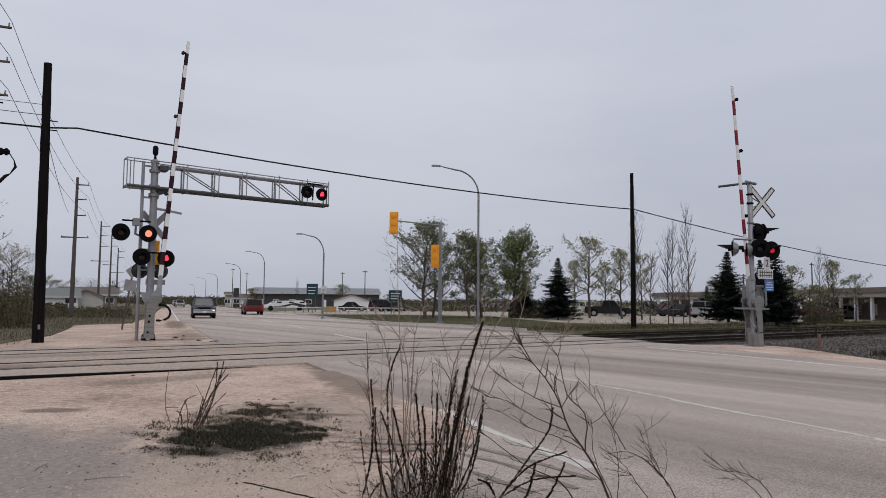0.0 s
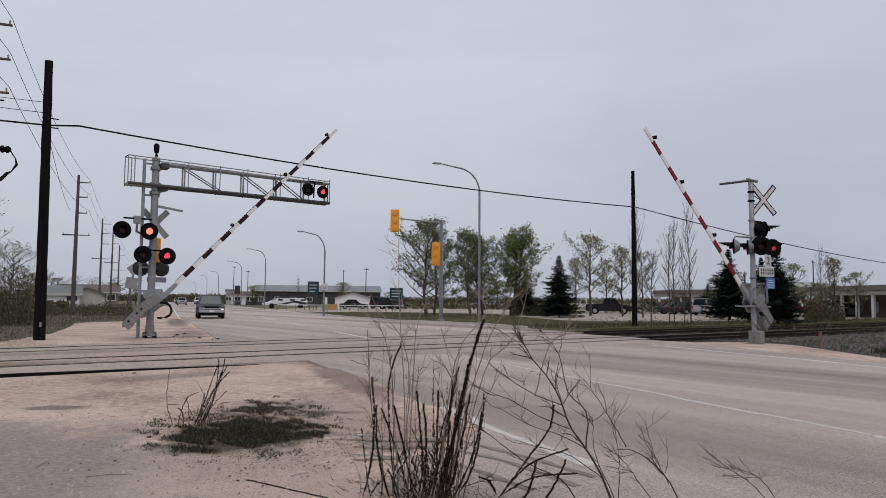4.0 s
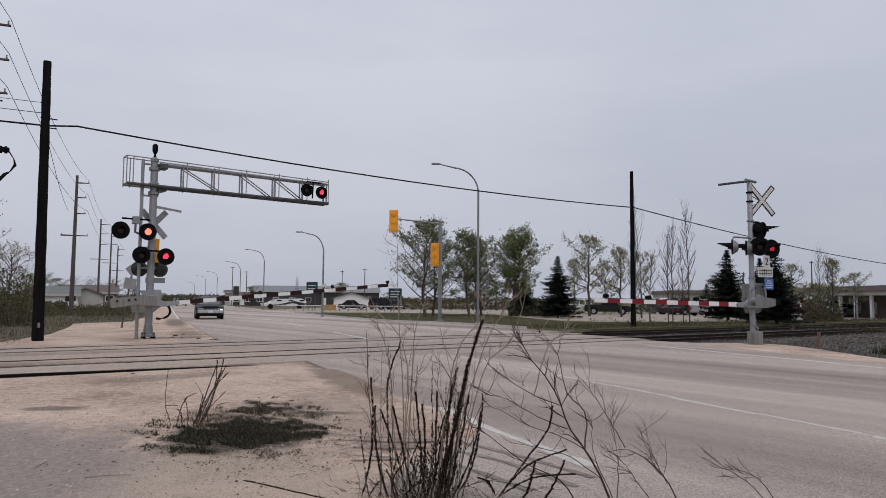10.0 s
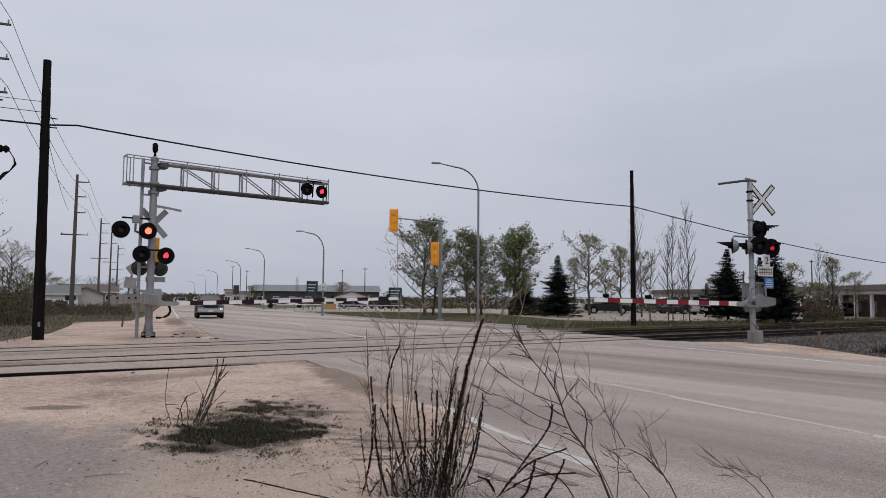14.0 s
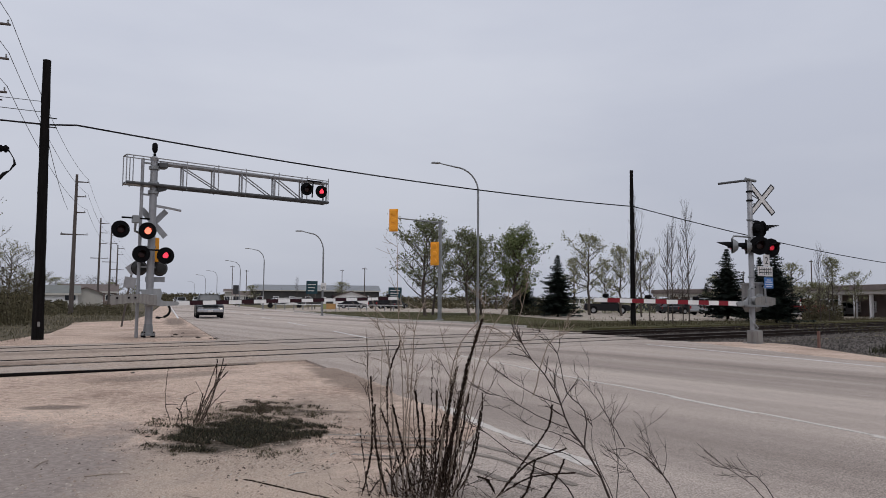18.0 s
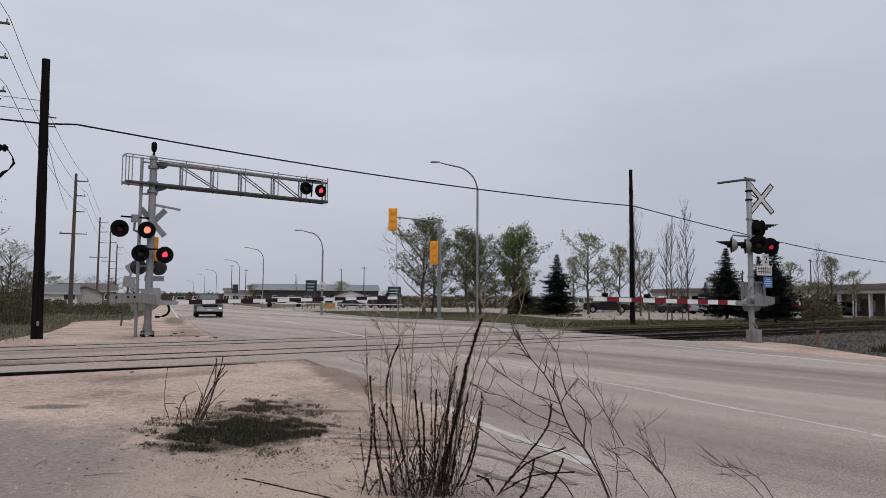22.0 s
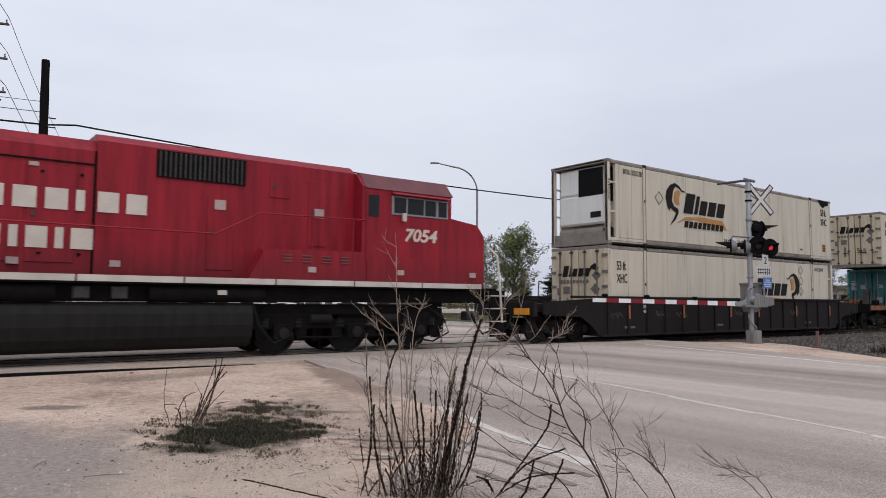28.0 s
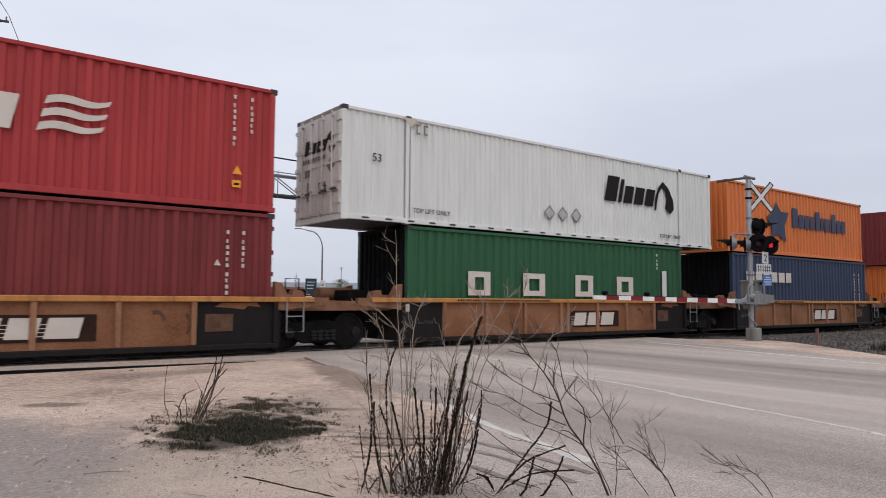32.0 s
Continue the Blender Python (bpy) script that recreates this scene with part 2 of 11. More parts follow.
# ---- mesh building ----
class Build:
    """Collects the vertices and faces of one mesh."""

    def __init__(self):
        self.v, self.f = [], []

    def box(self, x0, x1, y0, y1, z0, z1, c=0.0):
        """A box; c: the width of its chamfer."""
        if c <= 0:
            k = len(self.v)
            self.v += [(x, y, z) for x in (x0, x1) for y in (y0, y1) for z in (z0, z1)]
            self.f += [tuple(k + i for i in q) for q in ((0, 1, 3, 2), (4, 6, 7, 5), (0, 4, 5, 1), (2, 3, 7, 6), (0, 2, 6, 4), (1, 5, 7, 3))]
            return self
        oct_ = [(x0 + c, y0), (x1 - c, y0), (x1, y0 + c), (x1, y1 - c), (x1 - c, y1), (x0 + c, y1), (x0, y1 - c), (x0, y0 + c)]
        inn = [(x0 + c, y0 + c), (x1 - c, y0 + c), (x1 - c, y0 + c), (x1 - c, y1 - c), (x1 - c, y1 - c), (x0 + c, y1 - c), (x0 + c, y1 - c), (x0 + c, y0 + c)]
        k = len(self.v)
        for ring, z in ((inn, z0), (oct_, z0 + c), (oct_, z1 - c), (inn, z1)):
            self.v += [(a, b, z) for a, b in ring]
        for r in range(3):
            for i in range(8):
                j = (i + 1) % 8
                self.f.append((k + r * 8 + i, k + r * 8 + j, k + (r + 1) * 8 + j, k + (r + 1) * 8 + i))
        self.f.append(tuple(k + i for i in (7, 5, 3, 1)))
        self.f.append(tuple(k + 24 + i for i in (1, 3, 5, 7)))
        return self

    def prism(self, prof, a0, a1, axis="y"):
        """A closed outline carried along an axis: outline (x, z) along y, (y, z) along x, (x, y) along z."""
        k, n = len(self.v), len(prof)
        for a in (a0, a1):
            for p, q in prof:
                self.v.append({"y": (p, a, q), "x": (a, p, q), "z": (p, q, a)}[axis])
        for i in range(n):
            j = (i + 1) % n
            self.f.append((k + i, k + j, k + n + j, k + n + i))
        self.f.append(tuple(range(k + n - 1, k - 1, -1)))
        self.f.append(tuple(range(k + n, k + 2 * n)))
        return self

    def tube(self, pts, radii, seg=8, caps=True):
        """A round tube through points; radii: one, or one for each point."""
        pts = [Vector(p) for p in pts]
        if not isinstance(radii, (list, tuple)):
            radii = [radii] * len(pts)
        k = len(self.v)
        ref = None
        for i, p in enumerate(pts):
            d = (pts[min(i + 1, len(pts) - 1)] - pts[max(i - 1, 0)]).normalized()
            if ref is None or abs(ref.dot(d)) > 0.97:
                ref = Vector((0, 0, 1)) if abs(d.z) < 0.9 else Vector((1, 0, 0))
            a = d.cross(ref).normalized()
            b = d.cross(a)
            for s in range(seg):
                w = 2 * math.pi * s / seg
                self.v.append(tuple(p + (a * math.cos(w) + b * math.sin(w)) * radii[i]))
        for i in range(len(pts) - 1):
            for s in range(seg):
                t = (s + 1) % seg
                self.f.append((k + i * seg + s, k + i * seg + t, k + (i + 1) * seg + t, k + (i + 1) * seg + s))
        if caps:
            self.f.append(tuple(k + s for s in range(seg - 1, -1, -1)))
            e = k + (len(pts) - 1) * seg
            self.f.append(tuple(e + s for s in range(seg)))
        return self

    def lathe(self, prof, seg=16, axis="z", at=(0, 0, 0)):
        """A turned body: outline of (radius, height) round an axis."""
        k, n = len(self.v), len(prof)
        for r, h in prof:
            for s in range(seg):
                w = 2 * math.pi * s / seg
                c, d = r * math.cos(w), r * math.sin(w)
                q = {"z": (c, d, h), "y": (c, h, d), "x": (h, c, d)}[axis]
                self.v.append((q[0] + at[0], q[1] + at[1], q[2] + at[2]))
        for i in range(n - 1):
            for s in range(seg):
                t = (s + 1) % seg
                self.f.append((k + i * seg + s, k + i * seg + t, k + (i + 1) * seg + t, k + (i + 1) * seg + s))
        self.f.append(tuple(k + s for s in range(seg)))
        self.f.append(tuple(k + (n - 1) * seg + s for s in range(seg)))
        return self

    def quad(self, a, b, c, d):
        k = len(self.v)
        self.v += [tuple(a), tuple(b), tuple(c), tuple(d)]
        self.f.append((k, k + 1, k + 2, k + 3))
        return self

    def moved(self, m, since=0):
        self.v[since:] = [tuple(m @ Vector(p)) for p in self.v[since:]]
        return self

    def mesh(self, name, material, smooth=False):
        me = bpy.data.meshes.new(name)
        me.from_pydata(self.v, [], self.f)
        bm = bmesh.new()
        bm.from_mesh(me)
        if len(self.f) < 20000:
            bmesh.ops.recalc_face_normals(bm, faces=bm.faces)
        bm.to_mesh(me)
        bm.free()
        me.materials.append(material)
        if smooth:
            me.shade_smooth()
            me.set_sharp_from_angle(angle=radians(40))
        return me


def part(name, b, material, parent, label="", at=None, smooth=False):
    """Links what b holds as one mesh under a thing or a part."""
    ob = new(name, b.mesh(name, material, smooth) if isinstance(b, Build) else b)
    ob.parent = parent
    if at is not None:
        ob.matrix_basis = at
    if label:
        tagged(ob, label)
    return ob


def part_each(name, b, material, parent, label="", at=None):
    """Links each bar that b holds (eight corners each) as a part of its own."""
    for k in range(0, len(b.v), 8):
        one = Build()
        one.v = b.v[k:k + 8]
        one.f = [tuple(i - k for i in q) for q in b.f if k <= q[0] < k + 8]
        part(name, one, material, parent, label, at)


def figures(x0, x1, y, z0, z1):
    """A column of small plain bars, as upright lettering."""
    b, z = Build(), z1
    k = 0
    while z - 0.11 > z0:
        b.box(x0, x0 + (0.035 if k % 3 == 1 else 0.055), y, y + 0.02, z - 0.085, z)
        z -= 0.135 if k % 5 else 0.2
        k += 1
    return b


def thing(name, m, label, category, group="", kind=""):
    ob = new(name)
    ob.matrix_basis = m
    return tagged(ob, label, category, group, kind)


def solid(name, b, material, label, category, kind="", group="", smooth=False, m=None):
    """A thing that is one mesh."""
    ob = new(name, b.mesh(name, material, smooth))
    if m is not None:
        ob.matrix_basis = m
    return tagged(ob, label, category, group, kind)


def letters(text, size, material, name="lettering", depth=0.004, lean=0.0, bold=0.0, wide=1.0):
    """A mesh of words in the built-in font, standing in the xz plane and read from -y."""
    cu = bpy.data.curves.new(name, "FONT")
    cu.body, cu.size, cu.extrude, cu.shear, cu.offset = text, size, depth, lean, bold
    cu.resolution_u = 3
    tmp = new(name, cu)
    bpy.context.view_layer.update()
    me = bpy.data.meshes.new_from_object(tmp.evaluated_get(bpy.context.evaluated_depsgraph_get()))
    bpy.data.objects.remove(tmp)
    me.transform(Matrix.Rotation(radians(90), 4, "X") @ Matrix.Diagonal((wide, 1, 1, 1)))
    me.materials.clear()
    me.materials.append(material)
    return me


def blocks(widths, h, gap, lean=0.0, depth=0.006):
    """A row of plain bars, one for each width, in the xz plane."""
    b, x = Build(), 0.0
    for w in widths:
        hh = h if isinstance(h, (int, float)) else h[len(b.f) // 6 % len(h)]
        b.prism([(x, 0), (x + w, 0), (x + w + lean * hh, hh), (x + lean * hh, hh)], -depth, 0)
        x += w + gap
    return b


PHI = radians(15.5)
CU, SU = math.cos(PHI), math.sin(PHI)


def road(u, v, z=0.0):
    """A place by the distance u along the road and v across it."""
    return Vector((u * SU + v * CU, u * CU - v * SU, z))


def sheet(name, pts, z, material, label, category, cell=0.0, lift=0.0):
    """A flat piece of ground with an outline of (x, y); with depth below it."""
    b = Build()
    b.prism(pts, z - 0.15, z, "z")
    return solid(name, b, material, label, category, "structure")
# ---- ground, road, tracks ----
SAND = ground_mat("sandy_gravel", (0.34, 0.246, 0.192), (0.56, 0.424, 0.338), (0.7, 0.55, 0.446), 0.6, 11.0, 75, bump=0.9, pos=(0.36, 0.5, 0.66))
ASPHALT = ground_mat("worn_grey_asphalt", (0.26, 0.217, 0.189), (0.42, 0.355, 0.309), (0.54, 0.463, 0.405), 0.36, 1.6, 80, 0.85, 0.6, (1.0, 0.04, 1), 15.5, (0.36, 0.5, 0.64), 0.72)


def patched(m, spots):
    """Lays ragged spots of other soil into a ground material: centre, half sizes, turn, colour, strength, grain."""
    n, l = m.node_tree.nodes, m.node_tree.links
    b = n["Principled BSDF"]
    col = b.inputs["Base Color"].links[0].from_socket
    co = n.new("ShaderNodeTexCoord")
    nz = n.new("ShaderNodeTexNoise")
    nz.inputs["Scale"].default_value, nz.inputs["Detail"].default_value = 1.8, 9.0
    nz.inputs["Roughness"].default_value = 0.68
    l.new(co.outputs["Object"], nz.inputs["Vector"])
    for cx, cy, rx, ry, turn, dark, light, strength, grain in spots:
        mp, ln = n.new("ShaderNodeMapping"), n.new("ShaderNodeVectorMath")
        mp.vector_type = "TEXTURE"
        mp.inputs["Location"].default_value = (cx, cy, 0)
        mp.inputs["Rotation"].default_value = (0, 0, radians(turn))
        mp.inputs["Scale"].default_value = (rx, ry, 1.0)
        ln.operation = "LENGTH"
        l.new(co.outputs["Object"], mp.inputs["Vector"])
        l.new(mp.outputs["Vector"], ln.inputs[0])
        ad, mr = n.new("ShaderNodeMath"), n.new("ShaderNodeMapRange")
        ad.operation = "MULTIPLY_ADD"
        ad.inputs[1].default_value = 1.7
        l.new(nz.outputs["Fac"], ad.inputs[0])
        l.new(ln.outputs["Value"], ad.inputs[2])
        mr.inputs["From Min"].default_value, mr.inputs["From Max"].default_value = 1.5, 2.0
        mr.inputs["To Min"].default_value, mr.inputs["To Max"].default_value = strength, 0.0
        l.new(ad.outputs[0], mr.inputs["Value"])
        gn, rp = n.new("ShaderNodeTexNoise"), n.new("ShaderNodeValToRGB")
        gn.inputs["Scale"].default_value, gn.inputs["Detail"].default_value = grain, 4.0
        l.new(co.outputs["Object"], gn.inputs["Vector"])
        rp.color_ramp.elements[0].position, rp.color_ramp.elements[1].position = 0.38, 0.64
        rp.color_ramp.elements[0].color, rp.color_ramp.elements[1].color = (*dark, 1), (*light, 1)
        l.new(gn.outputs["Fac"], rp.inputs["Fac"])
        mx = n.new("ShaderNodeMix")
        mx.data_type = "RGBA"
        l.new(mr.outputs["Result"], mx.inputs["Factor"])
        l.new(col, mx.inputs["A"])
        l.new(rp.outputs["Color"], mx.inputs["B"])
        col = mx.outputs["Result"]
    l.new(col, b.inputs["Base Color"])


D0, D1 = (0.09, 0.068, 0.055), (0.26, 0.205, 0.17)
patched(SAND, (
    (0.3, 6.6, 1.7, 2.6, 0, (0.26, 0.22, 0.2), (0.36, 0.31, 0.28), 0.9, 20),
    (1.9, 4.9, 1.0, 1.7, -10, (0.34, 0.26, 0.2), (0.66, 0.55, 0.45), 0.7, 95),
    (2.4, 6.2, 0.85, 1.3, 10, (0.22, 0.165, 0.13), (0.6, 0.49, 0.4), 0.7, 80),
    (5.9, 10.6, 0.36, 3.4, -15.5, (0.13, 0.095, 0.075), (0.32, 0.25, 0.2), 0.75, 60),
    (4.2, 7.6, 0.8, 1.6, -15.5, (0.24, 0.18, 0.145), (0.48, 0.39, 0.32), 0.6, 60),
    (2.72, 6.92, 0.86, 0.9, -37, (0.03, 0.026, 0.019), (0.13, 0.105, 0.08), 0.95, 24),
    (3.45, 8.2, 0.72, 1.1, -37, (0.06, 0.047, 0.037), (0.3, 0.235, 0.185), 0.6, 9),
    (4.0, 7.75, 0.6, 0.14, -37, (0.05, 0.04, 0.032), (0.2, 0.155, 0.12), 0.7, 14),
    (1.45, 9.9, 0.42, 0.2, -30, D0, D1, 0.8, 24),
    (3.6, 12.8, 1.4, 0.5, 5, D0, (0.34, 0.28, 0.23), 0.55, 20),
    (8.6, 28.0, 0.6, 5.5, -15.5, D0, D1, 0.4, 40),
    (12.2, 42.0, 0.6, 8.0, -15.5, D0, D1, 0.75, 14),
    (7.2, 25.2, 1.6, 0.7, 0, D0, (0.34, 0.28, 0.23), 0.6, 18),
))
PANEL = ground_mat("crossing_panel_concrete", (0.285, 0.242, 0.21), (0.4, 0.34, 0.295), (0.49, 0.42, 0.365), 0.6, 3.0, 70, 0.9, 0.3, (0.12, 1, 1))
patched(PANEL, ((-6.0, 18.5, 15.0, 5.0, 0, (0.3, 0.225, 0.175), (0.5, 0.4, 0.32), 0.6, 9), (5.0, 17.5, 3.2, 4.6, -15.5, (0.33, 0.25, 0.2), (0.54, 0.435, 0.35), 0.75, 12), (-1.5, 16.2, 5.0, 0.8, 0, (0.12, 0.085, 0.065), (0.3, 0.22, 0.17), 0.7, 7), (3.4, 19.0, 4.0, 0.5, 0, (0.16, 0.12, 0.095), (0.34, 0.27, 0.22), 0.6, 7)))
GRASS_G = ground_mat("spring_grass_soil", (0.052, 0.052, 0.024), (0.085, 0.078, 0.037), (0.17, 0.135, 0.085), 0.3, 2.5, 60, 1.0, 0.8)
VERGE_G = ground_mat("grey_brown_verge_soil", (0.06, 0.053, 0.036), (0.13, 0.11, 0.075), (0.22, 0.18, 0.125), 0.25, 2.0, 50, 1.0, 0.8)
DRY_G = ground_mat("dry_grass_soil", (0.09, 0.085, 0.05), (0.16, 0.135, 0.085), (0.25, 0.21, 0.14), 0.12, 1.2, 40, 1.0, 0.8)
BALLAST = ground_mat("grey_ballast", (0.05, 0.043, 0.038), (0.105, 0.092, 0.083), (0.18, 0.158, 0.142), 3.0, 9.0, 28, 1.0, 1.0)
LOT = ground_mat("pale_lot_gravel", (0.26, 0.215, 0.175), (0.4, 0.345, 0.29), (0.5, 0.44, 0.38), 0.2, 1.5, 40, 0.95, 0.3)
PAINT_W = mat("white_road_paint", (0.62, 0.6, 0.58), 0.8, 0, 0.2, 2.5, 30, 0.2, dirt=(0.36, 0.34, 0.32))
PAINT = mat("worn_road_paint", (0.54, 0.5, 0.455), 0.85, 0, 0.2, 7.0, 30, 0.2, dirt=(0.28, 0.245, 0.215))

b = Build()
R = 2600.0
n_g = 72
ring = [(R * math.cos(2 * math.pi * i / n_g), R * math.sin(2 * math.pi * i / n_g)) for i in range(n_g)]
b.prism(ring, -0.6, -0.17, "z")
solid("ground", b, DRY_G, "flat dry spring prairie ground with dull grass", "ground", "structure")

YA, YB = 14.2, 22.25          # the crossing's edges along the track
T1, T2, HALF_GAUGE = 16.52, 20.72, 0.7525


def road_at(y, v):
    u = (y + v * SU) / CU
    return tuple(road(u, v)[:2])


def near_edge(u):
    """How far the asphalt is widened towards the lot near the camera."""
    f = min(1.0, max(0.0, (7.0 - u) / 2.4))
    return -1.7 * f * f * (3 - 2 * f)


edge_l = [(u0 * 0.5, 3.02 + near_edge(u0 * 0.5) + 0.16 * noise.noise(Vector((u0 * 0.35, 0.0, 1.0))) + 0.06 * noise.noise(Vector((u0 * 1.7, 2.0, 1.0)))) for u0 in range(27, -8, -1)]
near_road = [tuple(road(-70, 3.0)[:2]), tuple(road(-70, 19.0)[:2]), tuple(road(2, 17.0)[:2]), tuple(road(8, 15.2)[:2]), tuple(road(12, 15.0)[:2]), road_at(YA, 16.4), road_at(YA, 2.9)] + [tuple(road(u, v)[:2]) for u, v in edge_l]
sheet("road", near_road, -0.004, ASPHALT, "worn grey asphalt road with faint tyre streaks", "road")
far_road = [road_at(YB, 1.6), road_at(YB, 16.6), tuple(road(31, 16.6)[:2]), tuple(road(36, 16.3)[:2]), tuple(road(39.5, 15.3)[:2]), tuple(road(43, 13.5)[:2]), tuple(road(54, 12.8)[:2]), tuple(road(78, 13.1)[:2]), tuple(road(1500, 13.0)[:2]), tuple(road(1500, 0.0)[:2]), tuple(road(120, 0.2)[:2]), tuple(road(80, 0.4)[:2]), tuple(road(44, 1.2)[:2])]
sheet("road", far_road, -0.004, ASPHALT, "worn grey asphalt highway running to the horizon", "road")
# sandy ground on both sides of the track, level with the road
sheet("sand_lot", [(-60, -50), tuple(road(-52, 3.3)[:2]), tuple(road(0, 3.3)[:2]), road_at(YA, 3.1), (-60, YA)], -0.045, SAND, "pale compacted sandy gravel beside the road", "gravel lot")
sheet("sand_lot", [(-8, YB), road_at(YB, 1.75), tuple(road(44, 1.35)[:2]), tuple(road(80, 0.5)[:2]), tuple(road(140, 0.3)[:2]), tuple(road(140, -0.8)[:2]), tuple(road(60, -1.3)[:2]), tuple(road(46, -1.9)[:2]), tuple(road(42.5, -4.6)[:2]), tuple(road(37, -4.2)[:2]), tuple(road(30, -4.0)[:2]), (2.1, 25.0), (-8, 23.6)], -0.02, SAND, "pale sandy gravel shoulder round the signal mast", "gravel lot")
sheet("sand_shoulder", [tuple(road(-60, 18.9)[:2]), tuple(road(-60, 24)[:2]), tuple(road(2, 19.0)[:2]), tuple(road(8, 17.0)[:2]), (18.6, 6.6), (19.9, 8.2), (21.3, 9.75), (22.5, 11.2), (22.75, 12.0), (22.7, 12.9), (20.9, 14.0), road_at(YA, 16.2), tuple(road(12, 14.8)[:2]), tuple(road(8, 15.0)[:2]), tuple(road(2, 16.8)[:2])], -0.016, SAND, "pale sandy shoulder along the road edge", "gravel shoulder")
# grass island and verges
sheet("grass_verge", [tuple(road(26, 16.55)[:2]), tuple(road(31, 16.5)[:2]), tuple(road(36, 16.2)[:2]), tuple(road(39.5, 15.2)[:2]), tuple(road(43, 13.4)[:2]), tuple(road(54, 12.7)[:2]), tuple(road(77.5, 13.05)[:2]), (44.9, 68.9), (49.5, 58), (45.5, 50), (41.5, 43), (38.2, 36.5), (38.6, 33.0), (44, 29.6), (60, 26.6), (140, 24.6), (140, 23.6), (27.2, 23.6)], -0.03, GRASS_G, "short spring grass verge with bare patches", "grass verge")
sheet("parking_lot", [tuple(road(78.5, 13.1)[:2]), (44, 66), (47.5, 58), (43.5, 50), (39.5, 43), (36.2, 36.5), (36.6, 31.0), (43, 28), (60, 25.6), (140, 23.8), (190, 95), (80, 140), tuple(road(100, 13.1)[:2])], -0.05, LOT, "pale gravel and asphalt parking lot", "parking lot")
sheet("grass_verge", [(-60, 23.6), (-8, 23.65), (2.05, 25.05), tuple(road(29.8, -4.1)[:2]), tuple(road(37, -4.3)[:2]), tuple(road(42.5, -4.7)[:2]), tuple(road(46, -2.0)[:2]), tuple(road(60, -1.4)[:2]), tuple(road(200, -0.9)[:2]), tuple(road(200, -40)[:2]), (-90, 60)], -0.03, VERGE_G, "rough green and straw-coloured roadside grass", "grass verge")

# sand washed over the edge of the asphalt
b = Build()
for i, (u, v) in enumerate([(w * 0.25, 3.02 + near_edge(w * 0.25) + 0.16 * noise.noise(Vector((w * 0.175, 0.0, 1.0)))) for w in range(-24, 55)]):
    jag = 0.1 * noise.noise(Vector((u * 2.3, 4.0, 1.0))) + 0.05 * noise.noise(Vector((u * 6.0, 7.0, 1.0)))
    for vv, zz in ((v + 0.1 + jag, -0.0035), (v - 0.03, 0.002), (v - 0.35, -0.022), (v - 0.75, -0.047)):
        p = road(u, vv, zz)
        b.v.append(tuple(p))
    if i:
        k = len(b.v) - 8
        b.f += [(k + j, k + j + 4, k + j + 5, k + j + 1) for j in range(3)]
solid("gravel_edge", b, SAND, "pale sand washed over the asphalt edge", "gravel", "structure")
# asphalt joint lines and lane markings
for v0, w0, u0, u1, lab in ((6.62, 0.11, -40, 15.6, "worn white lane line"), (3.2, 0.17, 4.9, 8.2, "broad worn white edge line"), (13.98, 0.14, -2, 18.0, "thin white edge line")):
    b = Build()
    u = u0
    while u < u1:
        e = min(u + (1.5 if v0 > 4 else 0.3), u1)
        d0 = 0.03 * math.sin(u * 1.7)
        w1 = w0 * (0.75 + 0.25 * math.sin(u * 2.3 + v0))
        b.prism([tuple(road(u, v0 - w1 / 2 + d0)[:2]), tuple(road(u, v0 + w1 / 2 + d0)[:2]), tuple(road(e, v0 + w1 / 2 + d0)[:2]), tuple(road(e, v0 - w1 / 2 + d0)[:2])], -0.01, 0.001, "z")
        u = e
    solid("road_marking", b, PAINT if v0 < 4 or v0 == 6.62 else PAINT_W, lab, "road marking", "structure")
b = Build()
for u0 in range(23, 420, 12):
    b.prism([tuple(road(u0 + 0.5, 6.5)[:2]), tuple(road(u0 + 0.5, 6.62)[:2]), tuple(road(u0 + 6, 6.62)[:2]), tuple(road(u0 + 6, 6.5)[:2])], -0.01, 0.001, "z")
solid("road_marking", b, PAINT_W, "dashed worn white lane line", "road marking", "structure")
b = Build()
for v0, u0, u1 in ((0.75, 50, 400), (12.2, 45, 400)):
    b.prism([tuple(road(u0, v0)[:2]), tuple(road(u0, v0 + 0.13)[:2]), tuple(road(u1, v0 - 0.2)[:2]), tuple(road(u1, v0 - 0.33)[:2])], -0.01, 0.001, "z")
solid("road_marking", b, PAINT_W, "white highway edge lines", "road marking", "structure")
